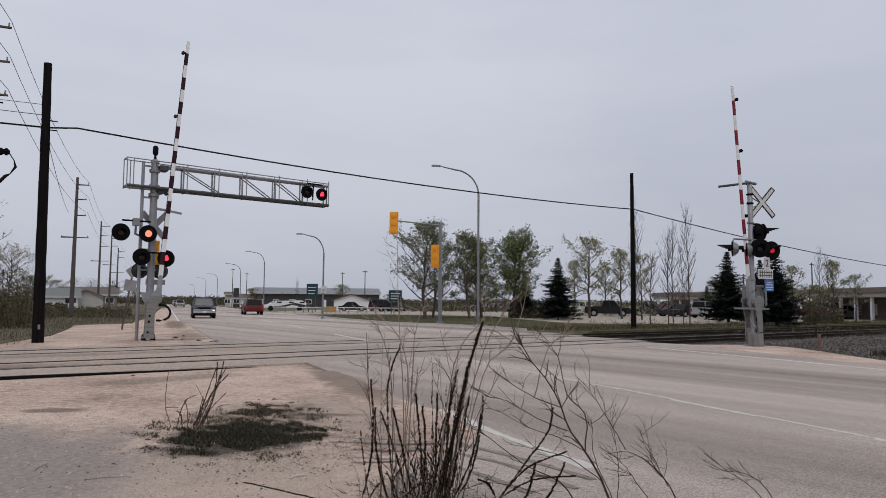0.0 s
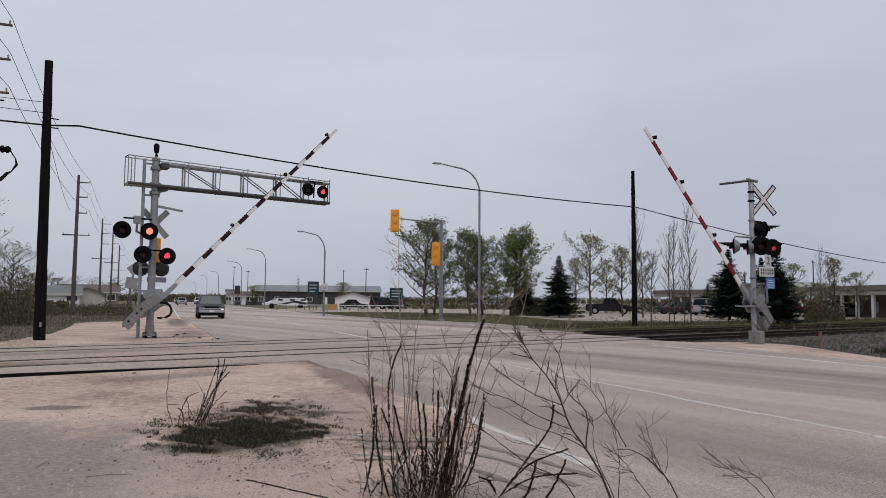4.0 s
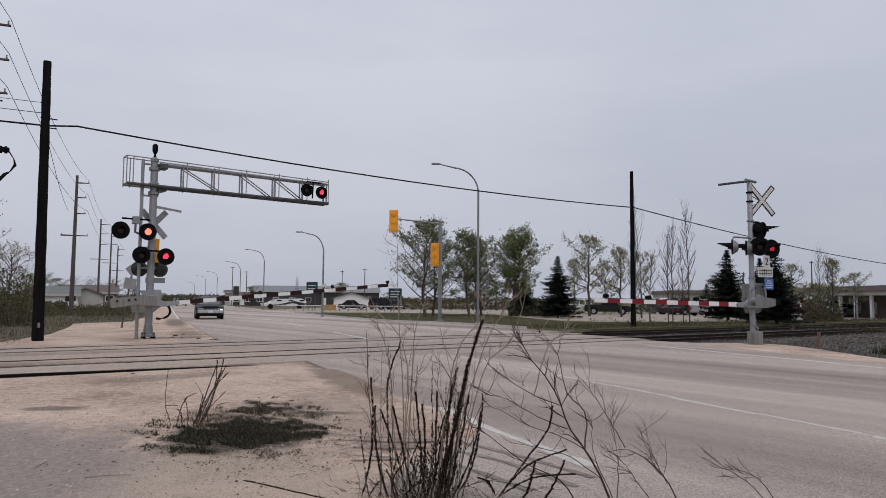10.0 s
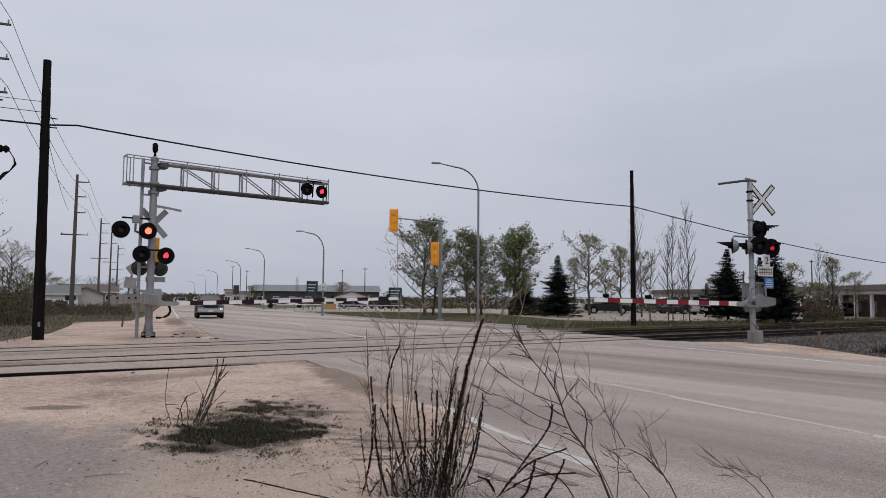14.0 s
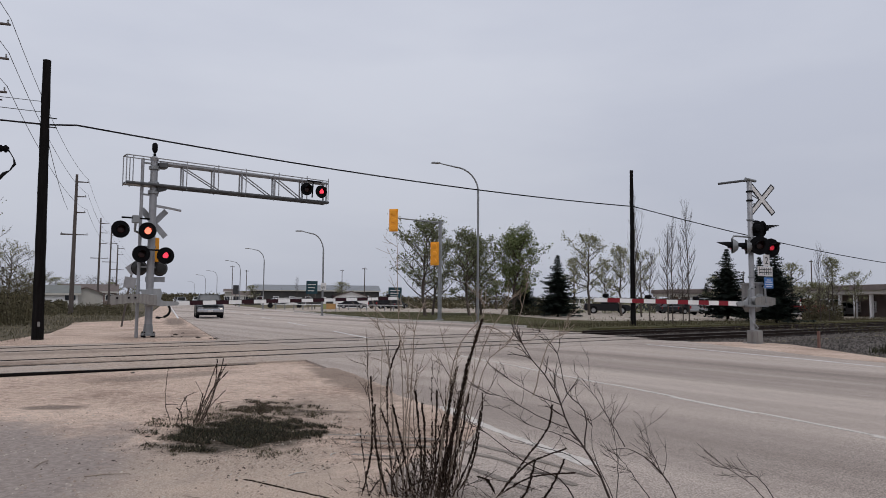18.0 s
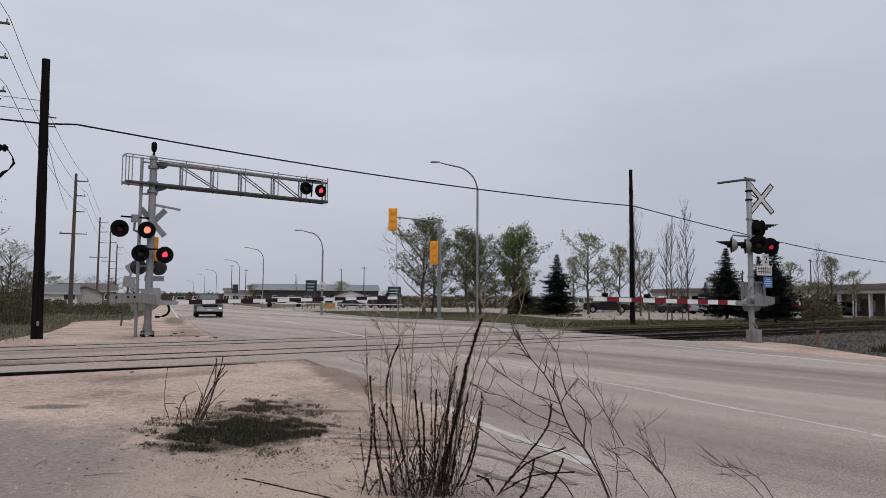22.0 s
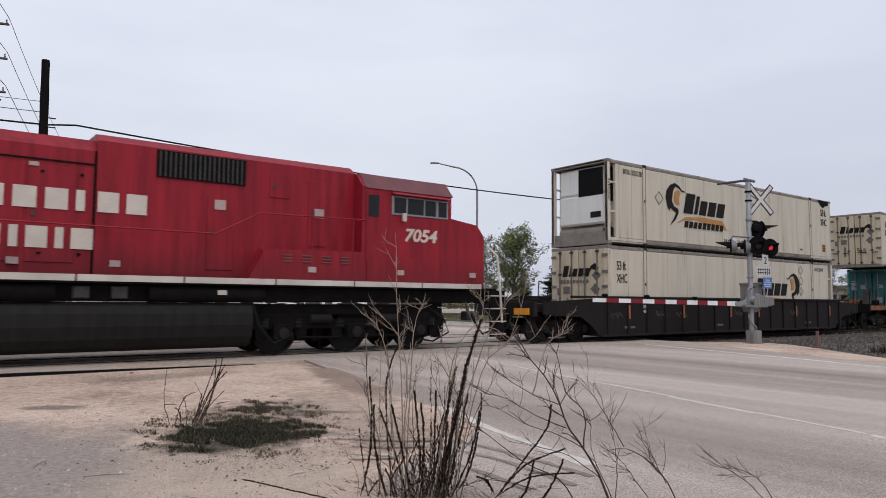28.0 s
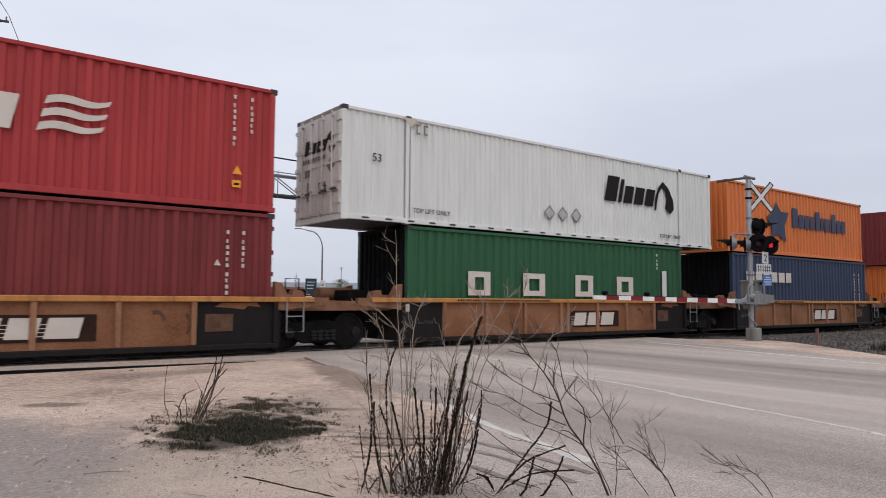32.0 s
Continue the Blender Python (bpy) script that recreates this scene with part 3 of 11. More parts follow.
# dark tyre tracks that swing off the asphalt
TYRE = ground_mat("dusty_tyre_track", (0.2, 0.17, 0.148), (0.27, 0.235, 0.205), (0.36, 0.315, 0.275), 2.0, 7.0, 90)
for pts in (((3.05, 5.3), (3.35, 4.9), (3.55, 4.4), (3.5, 3.6)), ((3.3, 5.75), (3.75, 5.2), (3.95, 4.5), (3.85, 3.5)), ((3.3, 6.2), (4.05, 5.35), (4.2, 4.6), (4.15, 3.6))):
    b = Build()
    n = 24
    for i in range(n + 1):
        f = i / n * 3
        j = min(int(f), 2)
        q = f - j
        w = [Vector((*pts[max(0, min(3, j + k))], 0)) for k in (-1, 0, 1, 2)]
        p = 0.5 * (2 * w[1] + (w[2] - w[0]) * q + (2 * w[0] - 5 * w[1] + 4 * w[2] - w[3]) * q * q + (3 * w[1] - w[0] - 3 * w[2] + w[3]) * q ** 3)
        d = (w[2] - w[1]).normalized()
        sd = Vector((d.y, -d.x, 0)) * (0.035 + 0.018 * noise.noise(Vector((i * 0.5, pts[0][0], 2.0))))
        b.v += [tuple(p - sd + Vector((0, 0, 0.001))), tuple(p + sd + Vector((0, 0, 0.001)))]
        if i:
            k = len(b.v) - 4
            b.f.append((k, k + 1, k + 3, k + 2))
    solid("tyre_track", b, TYRE, "dark dusty tyre track at the road edge", "tyre track", "structure")
CURB = mat("pale_curb_concrete", (0.48, 0.45, 0.42), 0.9, 0, 0.15, 2, 40, 0.2)
b = Build()
edge = [road(31, 16.6), road(36, 16.25), road(39.5, 15.25), road(43, 13.45), road(54, 12.75), road(77.5, 13.05)]
for p, q in zip(edge, edge[1:]):
    d = (q - p).normalized()
    s = Vector((d.y, -d.x, 0)) * 0.15
    b.prism([tuple((p)[:2]), tuple((q)[:2]), tuple((q + s)[:2]), tuple((p + s)[:2])], -0.1, 0.1, "z")
solid("curb", b, CURB, "low pale concrete curb round the grass island", "curb", "structure")

# rails, ties, ballast
def rail_build(x0, x1, y):
    prof = [(-0.07, -0.16), (0.07, -0.16), (0.07, -0.145), (0.012, -0.12), (0.012, -0.045), (0.037, -0.035), (0.037, -0.004), (-0.037, -0.004), (-0.037, -0.035), (-0.012, -0.045), (-0.012, -0.12), (-0.07, -0.145)]
    return Build().prism([(y + p, q) for p, q in prof], x0, x1, "x")


for k, c in enumerate((T1, T2)):
    track = thing("railway_track", pose(0, 0, 0), "steel rails on dark wooden ties in grey ballast", "railway track", "two parallel tracks", "structure")
    for s in (-1, 1):
        y = c + s * HALF_GAUGE
        part("rail", rail_build(-260, 600, y), RUSTSTEEL, track)
        part("rail_head", Build().box(-260, 600, y - 0.03, y + 0.03, -0.006, 0.0), RAILTOP, track, "worn bright rail head")
    tie = Build().box(-0.11, 0.11, -1.3, 1.3, -0.18, -0.125, 0.015).mesh("tie", CREO)
    for i in range(70):
        part("tie", tie, None, track, at=pose(21.6 + i * 0.55 + (c - T1) * 0.28, c, 0))
b = Build()
b.prism([(12.9, -0.3), (14.4, -0.14), (22.7, -0.14), (24.4, -0.3)], 20.5, 600, "x")
solid("ballast_bed", b, BALLAST, "grey crushed-stone ballast bed", "ballast", "structure")
b = Build()
b.prism([(12.9, -0.3), (14.4, -0.14), (22.7, -0.14), (24.4, -0.3)], -260, -14, "x")
solid("ballast_bed", b, BALLAST, "grey crushed-stone ballast bed", "ballast", "structure")
rng = random.Random(4)
b = Build()
for i in range(5200):
    x, y = 21.2 + 26 * rng.random() ** 1.6, 11.6 + rng.random() * 11.4
    if y < 13.4 and x < 23.0:
        continue
    r = 0.025 + 0.035 * rng.random()
    z = -0.14 if y > 14 else -0.15
    k = len(b.v)
    b.v += [(x + r * math.cos(a + i) * (0.7 + 0.5 * rng.random()), y + r * math.sin(a + i), z) for a in (0, 2.1, 4.2)] + [(x + r * 0.2, y, z + r * (0.8 + 0.6 * rng.random()))]
    b.f += [(k, k + 1, k + 3), (k + 1, k + 2, k + 3), (k + 2, k, k + 3)]
solid("ballast_stones", b, BALLAST, "loose grey crushed ballast stones", "ballast", "stuff")
STONE_D = mat("dark_ballast_stone", (0.045, 0.039, 0.035), 0.95, 0, 0.5, 12, 60, 0.4)
STONE_L = mat("pale_ballast_stone", (0.125, 0.11, 0.098), 0.95, 0, 0.35, 12, 60, 0.4)
for m_, n_ in ((STONE_D, 4200), (STONE_L, 2600)):
    b = Build()
    for i in range(n_):
        y = 4.5 + rng.random() * 9.2
        x = max(19.5, 18.0 + (y - 6.5) * 0.9) + 20 * rng.random() ** 1.7
        r = 0.025 + 0.035 * rng.random() ** 1.5
        k = len(b.v)
        b.v += [(x + r * math.cos(a + i) * (0.7 + 0.5 * rng.random()), y + r * math.sin(a + i), -0.152) for a in (0, 1.57, 3.14, 4.71)] + [(x + r * 0.2, y, -0.15 + r * (0.6 + 0.7 * rng.random()))]
        b.f += [(k, k + 1, k + 4), (k + 1, k + 2, k + 4), (k + 2, k + 3, k + 4), (k + 3, k, k + 4)]
    solid("ballast_stones", b, m_, "loose crushed stones on the track shoulder", "ballast", "stuff")
sheet("ballast_shoulder", [(20.3, 10.2), (22.7, 11.5), (22.7, 12.8), (24, 13.4), (600, 13.4), (600, 5), (40, 5), (23, 9.2)], -0.15, BALLAST, "grey ballast shoulder beside the track", "ballast")

# crossing panels with open flangeways along the rails
crossing = thing("crossing_surface", pose(0, 0, 0), "worn grey level crossing panels with dark flangeways", "level crossing", "", "structure")
rows = []
y = YA
for c in (T1, T2):
    a, d = c - HALF_GAUGE, c + HALF_GAUGE
    rows += [(y, a - 0.17), (a + 0.25, c - 0.02), (c + 0.02, d - 0.25)]
    y = d + 0.17
rows += [(y, YB)]
for a, d in rows:
    x_end = min(road_at(a, 16.45)[0], road_at(d, 16.45)[0])
    x = -13.5
    while x < x_end - 0.6:
        e = min(x + 2.44, x_end)
        lift = -0.004 + 0.006 * rng.random()
        part("panel", Build().box(x + 0.006, e - 0.006, a, d, -0.14, lift, 0.008), PANEL, crossing)
        x = e
# added black strip: the shade on the panels' step face, put in as colour
part("shaded_edge_strip", Build().prism([(-13.5, -0.16), (6.2, -0.16), (6.2, -0.05), (1.5, 0.01), (-13.5, 0.02)], YA - 0.13, YA - 0.01), CREO, crossing, "black strip standing in for the shaded panel edge")
part("bed", Build().box(-13.5, 19.5, YA, YB, -0.3, -0.141), CREO, crossing)

# pebbles on the sandy ground close to the camera
stones = (Build(), Build())
for i in range(20000):
    b = stones[i % 2]
    d = 3.2 + 11 * rng.random() ** 1.5
    w = radians(37 + (rng.random() - 0.5) * 74)
    x, y = d * math.sin(w), d * math.cos(w)
    if x * CU - y * SU > 3.4 or y > YA - 0.2:
        continue
    r = 0.004 + 0.013 * rng.random() ** 4
    k = len(b.v)
    a0 = rng.random() * 6
    b.v += [(x + r * math.cos(a0 + a) * 1.3, y + r * math.sin(a0 + a), -0.05) for a in (0, 1.6, 3.1, 4.7)] + [(x + r * 0.2, y, -0.045 + r * (0.5 + 0.5 * rng.random()))]
    b.f += [(k, k + 1, k + 4), (k + 1, k + 2, k + 4), (k + 2, k + 3, k + 4), (k + 3, k, k + 4)]
PEBBLE = mat("mixed_pebbles", (0.3, 0.235, 0.19), 0.9, 0, 0.55, 30, 90, 0.2)
solid("pebbles", stones[0], PEBBLE, "loose dull pebbles on sandy gravel", "pebbles", "stuff")
solid("pebbles", stones[1], mat("pale_pebbles", (0.46, 0.4, 0.345), 0.9, 0, 0.25, 30, 90, 0.2), "loose pale pebbles on sandy gravel", "pebbles", "stuff")


SEAL = mat("dirty_black_rubber", (0.022, 0.017, 0.014), 1.0, 0, 0.5, 3, 40, 0.3, spec=0.0)
# crumbs of soil, bark and gravel round the near grass patch
SOILC = mat("dark_soil_crumbs", (0.09, 0.066, 0.052), 0.95, 0, 0.5, 30, 90, 0.3)
for m_, n_, lab, sd in ((SOILC, 2600, "dark crumbs of soil round the grass patch", 5), (PEBBLE, 4200, "loose brown gravel round the grass patch", 6)):
    rp = random.Random(sd)
    b = Build()
    while n_:
        q, w = abs(rp.gauss(0, 0.75)), rp.random() * 6.283
        x, y = 2.55 + 1.25 * q * math.cos(w) - 0.25 * q * math.sin(w), 6.5 + 1.7 * q * math.sin(w)
        n_ -= 1
        if noise.noise(Vector((x * 2.2, y * 1.6, 3.0 + sd))) < -0.05 or x * CU - y * SU > 2.6:
            continue
        r = 0.004 + 0.013 * rp.random() ** 3
        k = len(b.v)
        a0 = rp.random() * 6
        b.v += [(x + r * math.cos(a0 + a) * rp.uniform(0.8, 1.5), y + r * math.sin(a0 + a), -0.048) for a in (0, 1.3, 2.5, 3.8, 5.0)] + [(x + r * 0.2, y, -0.045 + r * rp.uniform(0.4, 0.9))]
        b.f += [(k + i, k + (i + 1) % 5, k + 5) for i in range(5)]
    solid("soil_crumbs", b, m_, lab, "soil", "stuff")
# black rubber seals in the flangeways
for c in (T1, T2):
    for sgn in (-1, 1):
        y = c + sgn * HALF_GAUGE
        for y0, y1 in ((y - sgn * 0.245, y - sgn * 0.045), (y + sgn * 0.042, y + sgn * 0.165)):
            part("flangeway_seal", Build().box(-13.5, road_at(y, 16.4)[0], min(y0, y1), max(y0, y1), -0.13, -0.02), SEAL, crossing, "black rubber flangeway seal")
# ---- crossing signals ----
MOVERS = []          # (object, rows) to be keyed in motions()
FLASHERS = []        # (object, base pose, lit at whole seconds)


def lamp_unit(parent, at, lit, name="flashing_lamp", hood_len=0.32, disc=0.3, hot=False, dim=False):
    """A railway flasher: black target disc, hood, lens and the reflector that turns behind it. It faces -y."""
    ob = part(name, Build().lathe([(0.02, 0.04), (disc * 0.55, 0.035), (disc, 0.02), (disc, 0.0), (0.12, 0.0)], 28, "y"), BLACK, parent, "black round target disc of a red flasher", at, True)
    b = Build()
    n = 14
    for i in range(n):
        w0, w1 = radians(-30 + 240 * i / n), radians(-30 + 240 * (i + 1) / n)
        r0, r1 = 0.125, 0.138
        q = lambda r, w, y: (r * math.cos(w), y, r * math.sin(w))
        l0 = hood_len * (0.25 + 0.75 * max(0.0, math.sin((w0 + w1) / 2)))
        b.quad(q(r1, w0, 0), q(r1, w1, 0), q(r1, w1, -l0), q(r1, w0, -l0))
        b.quad(q(r0, w0, 0), q(r0, w1, 0), q(r0, w1, -l0), q(r0, w0, -l0))
        b.quad(q(r0, w0, -l0), q(r0, w1, -l0), q(r1, w1, -l0), q(r1, w0, -l0))
    part("hood", b, BLACK, ob)
    part("housing", Build().lathe([(0.02, 0.22), (0.11, 0.2), (0.15, 0.1), (0.15, 0.02)], 18, "y"), BLACK, ob, smooth=True)
    # a lens insert with a lit and an unlit face; it turns over as the lamp flashes
    lens = part("lens", Build().lathe([(0.01, -0.02), (0.08, -0.014), (0.115, 0.0), (0.115, 0.004), (0.08, 0.018), (0.01, 0.024)], 20, "y"), LENS_DARK, ob, "red glass lens", pose(0, -0.03, 0, 0, 0, 180), True)
    lens.data.materials.append(LENS_HOT if hot else LENS_DIM if dim else LENS_LIT)
    lens.data.materials.append(LENS_DARK)
    for p in lens.data.polygons:
        c = p.center
        if c.y < 0.001:
            glow = math.hypot(c.x + 0.02, c.z - 0.012) < 0.098 if not hot else True
            p.material_index = 1 if glow else 2
    FLASHERS.append((lens, lit))
    return ob


def crossbuck(parent, at, size=0.62, w=0.2, face=True):
    """Two crossed boards; face: the side towards -y is white with a black rim, otherwise bare metal."""
    ob = None
    for a in (-48, 48):
        m = at @ pose(0, 0.002 if a > 0 else 0, 0, 0, a, 0)
        brd = part("crossbuck_board", Build().box(-size, size, 0.0, 0.012, -w / 2, w / 2), SIGN_BLACK if face else ALU, parent, "crossbuck board", m)
        if face:
            part("white_face", Build().box(-size + 0.045, size - 0.045, -0.012, -0.004, -w / 2 + 0.04, w / 2 - 0.04), SIGN_WHITE, brd, "white reflective face")


CWEIGHT = mat("stained_grey_steel", (0.2, 0.19, 0.18), 0.65, 0.1, 0.3, 3, 40, 0.15, 0.8, dirt=(0.1, 0.08, 0.065))


def gate(pivot, length, tapes, cw_label, band_m, dz):
    """A gate mechanism's moving arm, as a thing of its own that turns on its pivot. It lies along +x of its own space."""
    arm = thing("gate_arm", pivot, cw_label, "crossing gate")
    part("hub", Build().lathe([(0.1, -0.16), (0.13, -0.12), (0.13, 0.12), (0.1, 0.16)], 20, "y"), GREYBOX, arm, smooth=True)
    # counterweight plates behind the pivot
    part("counterweight_plate", Build().prism([(0.16, -0.26), (0.16, 0.08), (-0.25, 0.14), (-1.22, 0.12), (-1.26, 0.08), (-1.26, -0.16), (-1.2, -0.2), (-0.5, -0.14)], -0.24, -0.21), CWEIGHT, arm, "grey steel counterweight plate")
    part("counterweight_plate", Build().prism([(0.16, -0.26), (0.16, 0.08), (-0.25, 0.14), (-0.95, 0.1), (-0.95, -0.14), (-0.5, -0.14)], 0.2, 0.23), CWEIGHT, arm, "grey steel counterweight plate")
    part("weight", Build().box(-1.24, -0.8, -0.2, -0.02, -0.18, 0.1, 0.02), CWEIGHT, arm)
    for bx in (-0.5, -0.7, -1.05):
        part("bolt", Build().lathe([(0.02, -0.275), (0.035, -0.27), (0.035, -0.24)], 8, "y", (bx, 0, 0.02)), BLACK, arm)
    part("arm_bracket", Build().prism([(-0.1, -0.16), (0.3, dz - 0.09), (0.85, dz - 0.07), (0.9, dz), (0.85, dz + 0.06), (0.4, dz + 0.08), (0.12, 0.08), (-0.1, 0.12)], -0.06, 0.06), GREYBOX, arm, "tapered grey arm bracket")
    # alternating bands on the arm
    x, k = 0.8, 0
    step = (length - 0.8) / tapes
    h0, h1 = 0.075, 0.055
    for i in range(tapes):
        e = x + step
        ha, hb = h0 + (h1 - h0) * (x / length), h0 + (h1 - h0) * (e / length)
        white = (tapes - 1 - i) % 2 == 0
        b = Build()
        b.v += [(x, -0.02, dz - ha), (x, 0.02, dz - ha), (x, 0.02, dz + ha), (x, -0.02, dz + ha), (e, -0.02, dz - hb), (e, 0.02, dz - hb), (e, 0.02, dz + hb), (e, -0.02, dz + hb)]
        b.f += [(0, 1, 2, 3), (7, 6, 5, 4), (0, 4, 5, 1), (1, 5, 6, 2), (2, 6, 7, 3), (3, 7, 4, 0)]
        part("arm_band", b, WHITE if white else band_m, arm, "white band" if white else "red band")
        x = e
    for fx in (length * 0.4, length * 0.7, length - 0.45):
        lp = part("arm_lamp", Build().lathe([(0.02, -0.08), (0.055, -0.07), (0.055, 0.07), (0.02, 0.08)], 12, "y", (fx, 0, dz + 0.13)), BLACK, arm, "small red gate lamp", smooth=True)
        part("lamp_lens", Build().lathe([(0.045, -0.086), (0.045, -0.08)], 12, "y", (fx, 0, dz + 0.13)), LENS_DARK, lp)
        part("lamp_foot", Build().box(fx - 0.015, fx + 0.015, -0.02, 0.02, dz + 0.05, dz + 0.09), BLACK, lp)
    part("lamp_cable", Build().tube([(0.9, 0, dz + 0.085), (length * 0.5, 0, dz + 0.075), (length - 0.4, 0, dz + 0.065)], 0.008, 5), CABLE, arm)
    return arm


def mast_base(parent, r):
    """A flared cast base on four anchor bolts."""
    part("base", Build().lathe([(r * 2.0, 0.06), (r * 2.0, 0.1), (r * 1.5, 0.12), (r * 1.4, 0.16), (r * 1.3, 0.36), (r * 1.15, 0.44), (r * 1.06, 0.46)], 8), GALV, parent, "flared cast aluminium mast base")
    for a in range(4):
        w = math.pi / 4 + a * math.pi / 2
        x, y = r * 1.8 * math.cos(w), r * 1.8 * math.sin(w)
        part("anchor_bolt", Build().lathe([(0.045, -0.1), (0.045, 0.06), (0.025, 0.06), (0.025, 0.2)], 8, "z", (x, y, 0)), BLACK, parent)
        part("bolt_nut", Build().lathe([(0.05, 0.11), (0.05, 0.15)], 6, "z", (x, y, 0)), GALV, parent)


LAMP_BACK = mat("dull_dark_lamp_back", (0.04, 0.04, 0.04), 0.7, 0, 0.35, 6, 40, 0.1, spec=0.2)
BAND_DARK = mat("dark_red_band", (0.03, 0.01, 0.014), 0.6, 0, 0.15, 4, 50, 0.05, spec=0.15)
GDIR = math.degrees(math.atan2(-0.125, 0.992))
# ---- cantilever signal on the far side ----
ML = Vector((6.46, 25.28, 0.0))
cant = thing("cantilever_signal", pose(ML.x, ML.y, -0.02), "tall aluminium cantilever crossing signal with red flashers", "crossing signal")
mast_base(cant, 0.12)
part("mast", Build().lathe([(0.125, 0.4), (0.122, 6.1), (0.14, 6.12), (0.14, 6.2), (0.08, 6.26), (0.02, 6.28)], 20), ALU, cant, "thick round aluminium mast", smooth=True)
part("finial", Build().lathe([(0.03, 6.26), (0.05, 6.3), (0.03, 6.38), (0.07, 6.42), (0.095, 6.5), (0.095, 6.68), (0.05, 6.74), (0.01, 6.75)], 14), BLACK, cant, "black bell on the mast top", smooth=True)
part("conduit", Build().tube([(-0.38, 0.0, 0.0), (-0.38, 0.0, 6.15)], 0.055, 10), ALU, cant, "slim aluminium service pole")
for z in (1.6, 2.4, 3.1, 4.9, 6.0):
    part("clamp", Build().box(-0.42, 0.16, -0.03, 0.03, z - 0.03, z + 0.03, 0.008), GALV, cant)
# truss: two chords before and two behind, with posts and braces
TR = 6.65
tz0, tz1 = 5.22, 6.02
for yy in (-0.13, 0.13):
    for z in (tz0, tz1):
        # lower chords get the shaded colour, upper ones the plain metal
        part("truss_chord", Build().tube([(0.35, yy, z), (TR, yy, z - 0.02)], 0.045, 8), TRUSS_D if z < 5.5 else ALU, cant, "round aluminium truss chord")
    for i, x in enumerate((0.95, 2.05, 3.1, 4.4, 5.55, 6.6)):
        part("truss_post", Build().tube([(x, yy, tz0), (x, yy, tz1)], 0.03, 6), ALU, cant)
    for x0, x1 in ((0.95, 2.3), (3.1, 4.25), (4.45, 5.55)):
        part("truss_brace", Build().tube([(x0, yy, tz1 - 0.04), (x1, yy, tz0 + 0.04)], 0.022, 6), ALU, cant)
for x in (0.95, 2.05, 3.1, 4.4, 5.55, 6.6):
    part("truss_strut", Build().tube([(x, -0.13, tz0), (x, 0.13, tz0)], 0.025, 6), ALU, cant)
    part("truss_strut", Build().tube([(x, -0.13, tz1), (x, 0.13, tz1)], 0.025, 6), ALU, cant)
b = Build()
for i in range(7):
    b.box(0.4, TR - 0.05, -0.2 + i * 0.06, -0.182 + i * 0.06, tz0 + 0.03, tz0 + 0.06)
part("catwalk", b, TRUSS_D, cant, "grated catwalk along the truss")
for yy in (-0.24, 0.24):
    part("handrail", Build().tube([(-0.95, yy, tz1 + 0.16), (TR, yy, tz1 + 0.06)], 0.02, 6), ALU, cant)
    # toe rails and catwalk also have the underside shade in their colour
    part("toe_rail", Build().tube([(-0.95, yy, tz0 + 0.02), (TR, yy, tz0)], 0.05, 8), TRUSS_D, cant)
    for x in (-0.95, -0.74, 1.05, 2.18, 3.22, 4.52, 5.7, 6.63):
        part("rail_post", Build().tube([(x, yy, tz0 - 0.06), (x, yy, tz1 + 0.16)], 0.018, 6), ALU, cant)
part("end_rail", Build().tube([(-0.95, -0.24, tz1 + 0.16), (-0.95, 0.24, tz1 + 0.16)], 0.02, 6), ALU, cant)
part("end_rail", Build().tube([(-0.95, -0.24, tz0 + 0.02), (-0.95, 0.24, tz0 + 0.02)], 0.02, 6), ALU, cant)
part("platform", Build().box(-0.95, 0.5, -0.24, 0.24, tz0 - 0.02, tz0 + 0.02), GALV, cant)
for z in (5.0, 5.3, 5.85):
    part("mast_collar", Build().lathe([(0.14, z - 0.07), (0.18, z - 0.05), (0.18, z + 0.05), (0.14, z + 0.07)], 16), GALV, cant)
part("arm_seat", Build().prism([(0.1, 5.0), (0.4, 5.1), (0.45, 5.2), (0.1, 5.2)], -0.14, 0.14), TRUSS_D, cant)
part("arm_yoke", Build().box(0.12, 0.42, -0.2, 0.2, 5.86, 6.06, 0.03), TRUSS_D, cant, "dark clamp that holds the truss")
part("work_light", Build().prism([(0.1, 4.5), (0.7, 4.44), (0.95, 4.4), (0.96, 4.47), (0.1, 4.58)], -0.05, 0.05), ALU, cant)
# lamps over the road
part("lamp_bracket", Build().tube([(5.9, -0.3, 5.35), (5.9, -0.36, 6.0)], 0.03, 8), BLACK, cant)
part("lamp_crossarm", Build().tube([(5.62, -0.4, 5.98), (6.25, -0.4, 5.98)], 0.03, 8), BLACK, cant)
lamp_unit(cant, pose(5.6, -0.42, 5.64), False, disc=0.25)
lamp_unit(cant, pose(6.24, -0.42, 5.6), True, disc=0.25)
# upper pair on a crossarm beside the mast
part("lamp_crossarm", Build().tube([(-1.05, -0.3, 4.03), (-0.15, -0.3, 4.03)], 0.03, 8), BLACK, cant)
part("junction_box", Build().box(-0.72, -0.5, -0.38, -0.2, 3.86, 4.12, 0.02), GALV, cant, "small grey junction box")
part("crossarm_strut", Build().tube([(-0.6, -0.25, 3.85), (-0.6, -0.2, 3.6), (-0.38, 0, 3.55)], 0.04, 8), GALV, cant)
lamp_unit(cant, pose(-1.08, -0.34, 3.62), False, disc=0.29)
lamp_unit(cant, pose(-0.22, -0.34, 3.62), True, disc=0.29, hot=True)
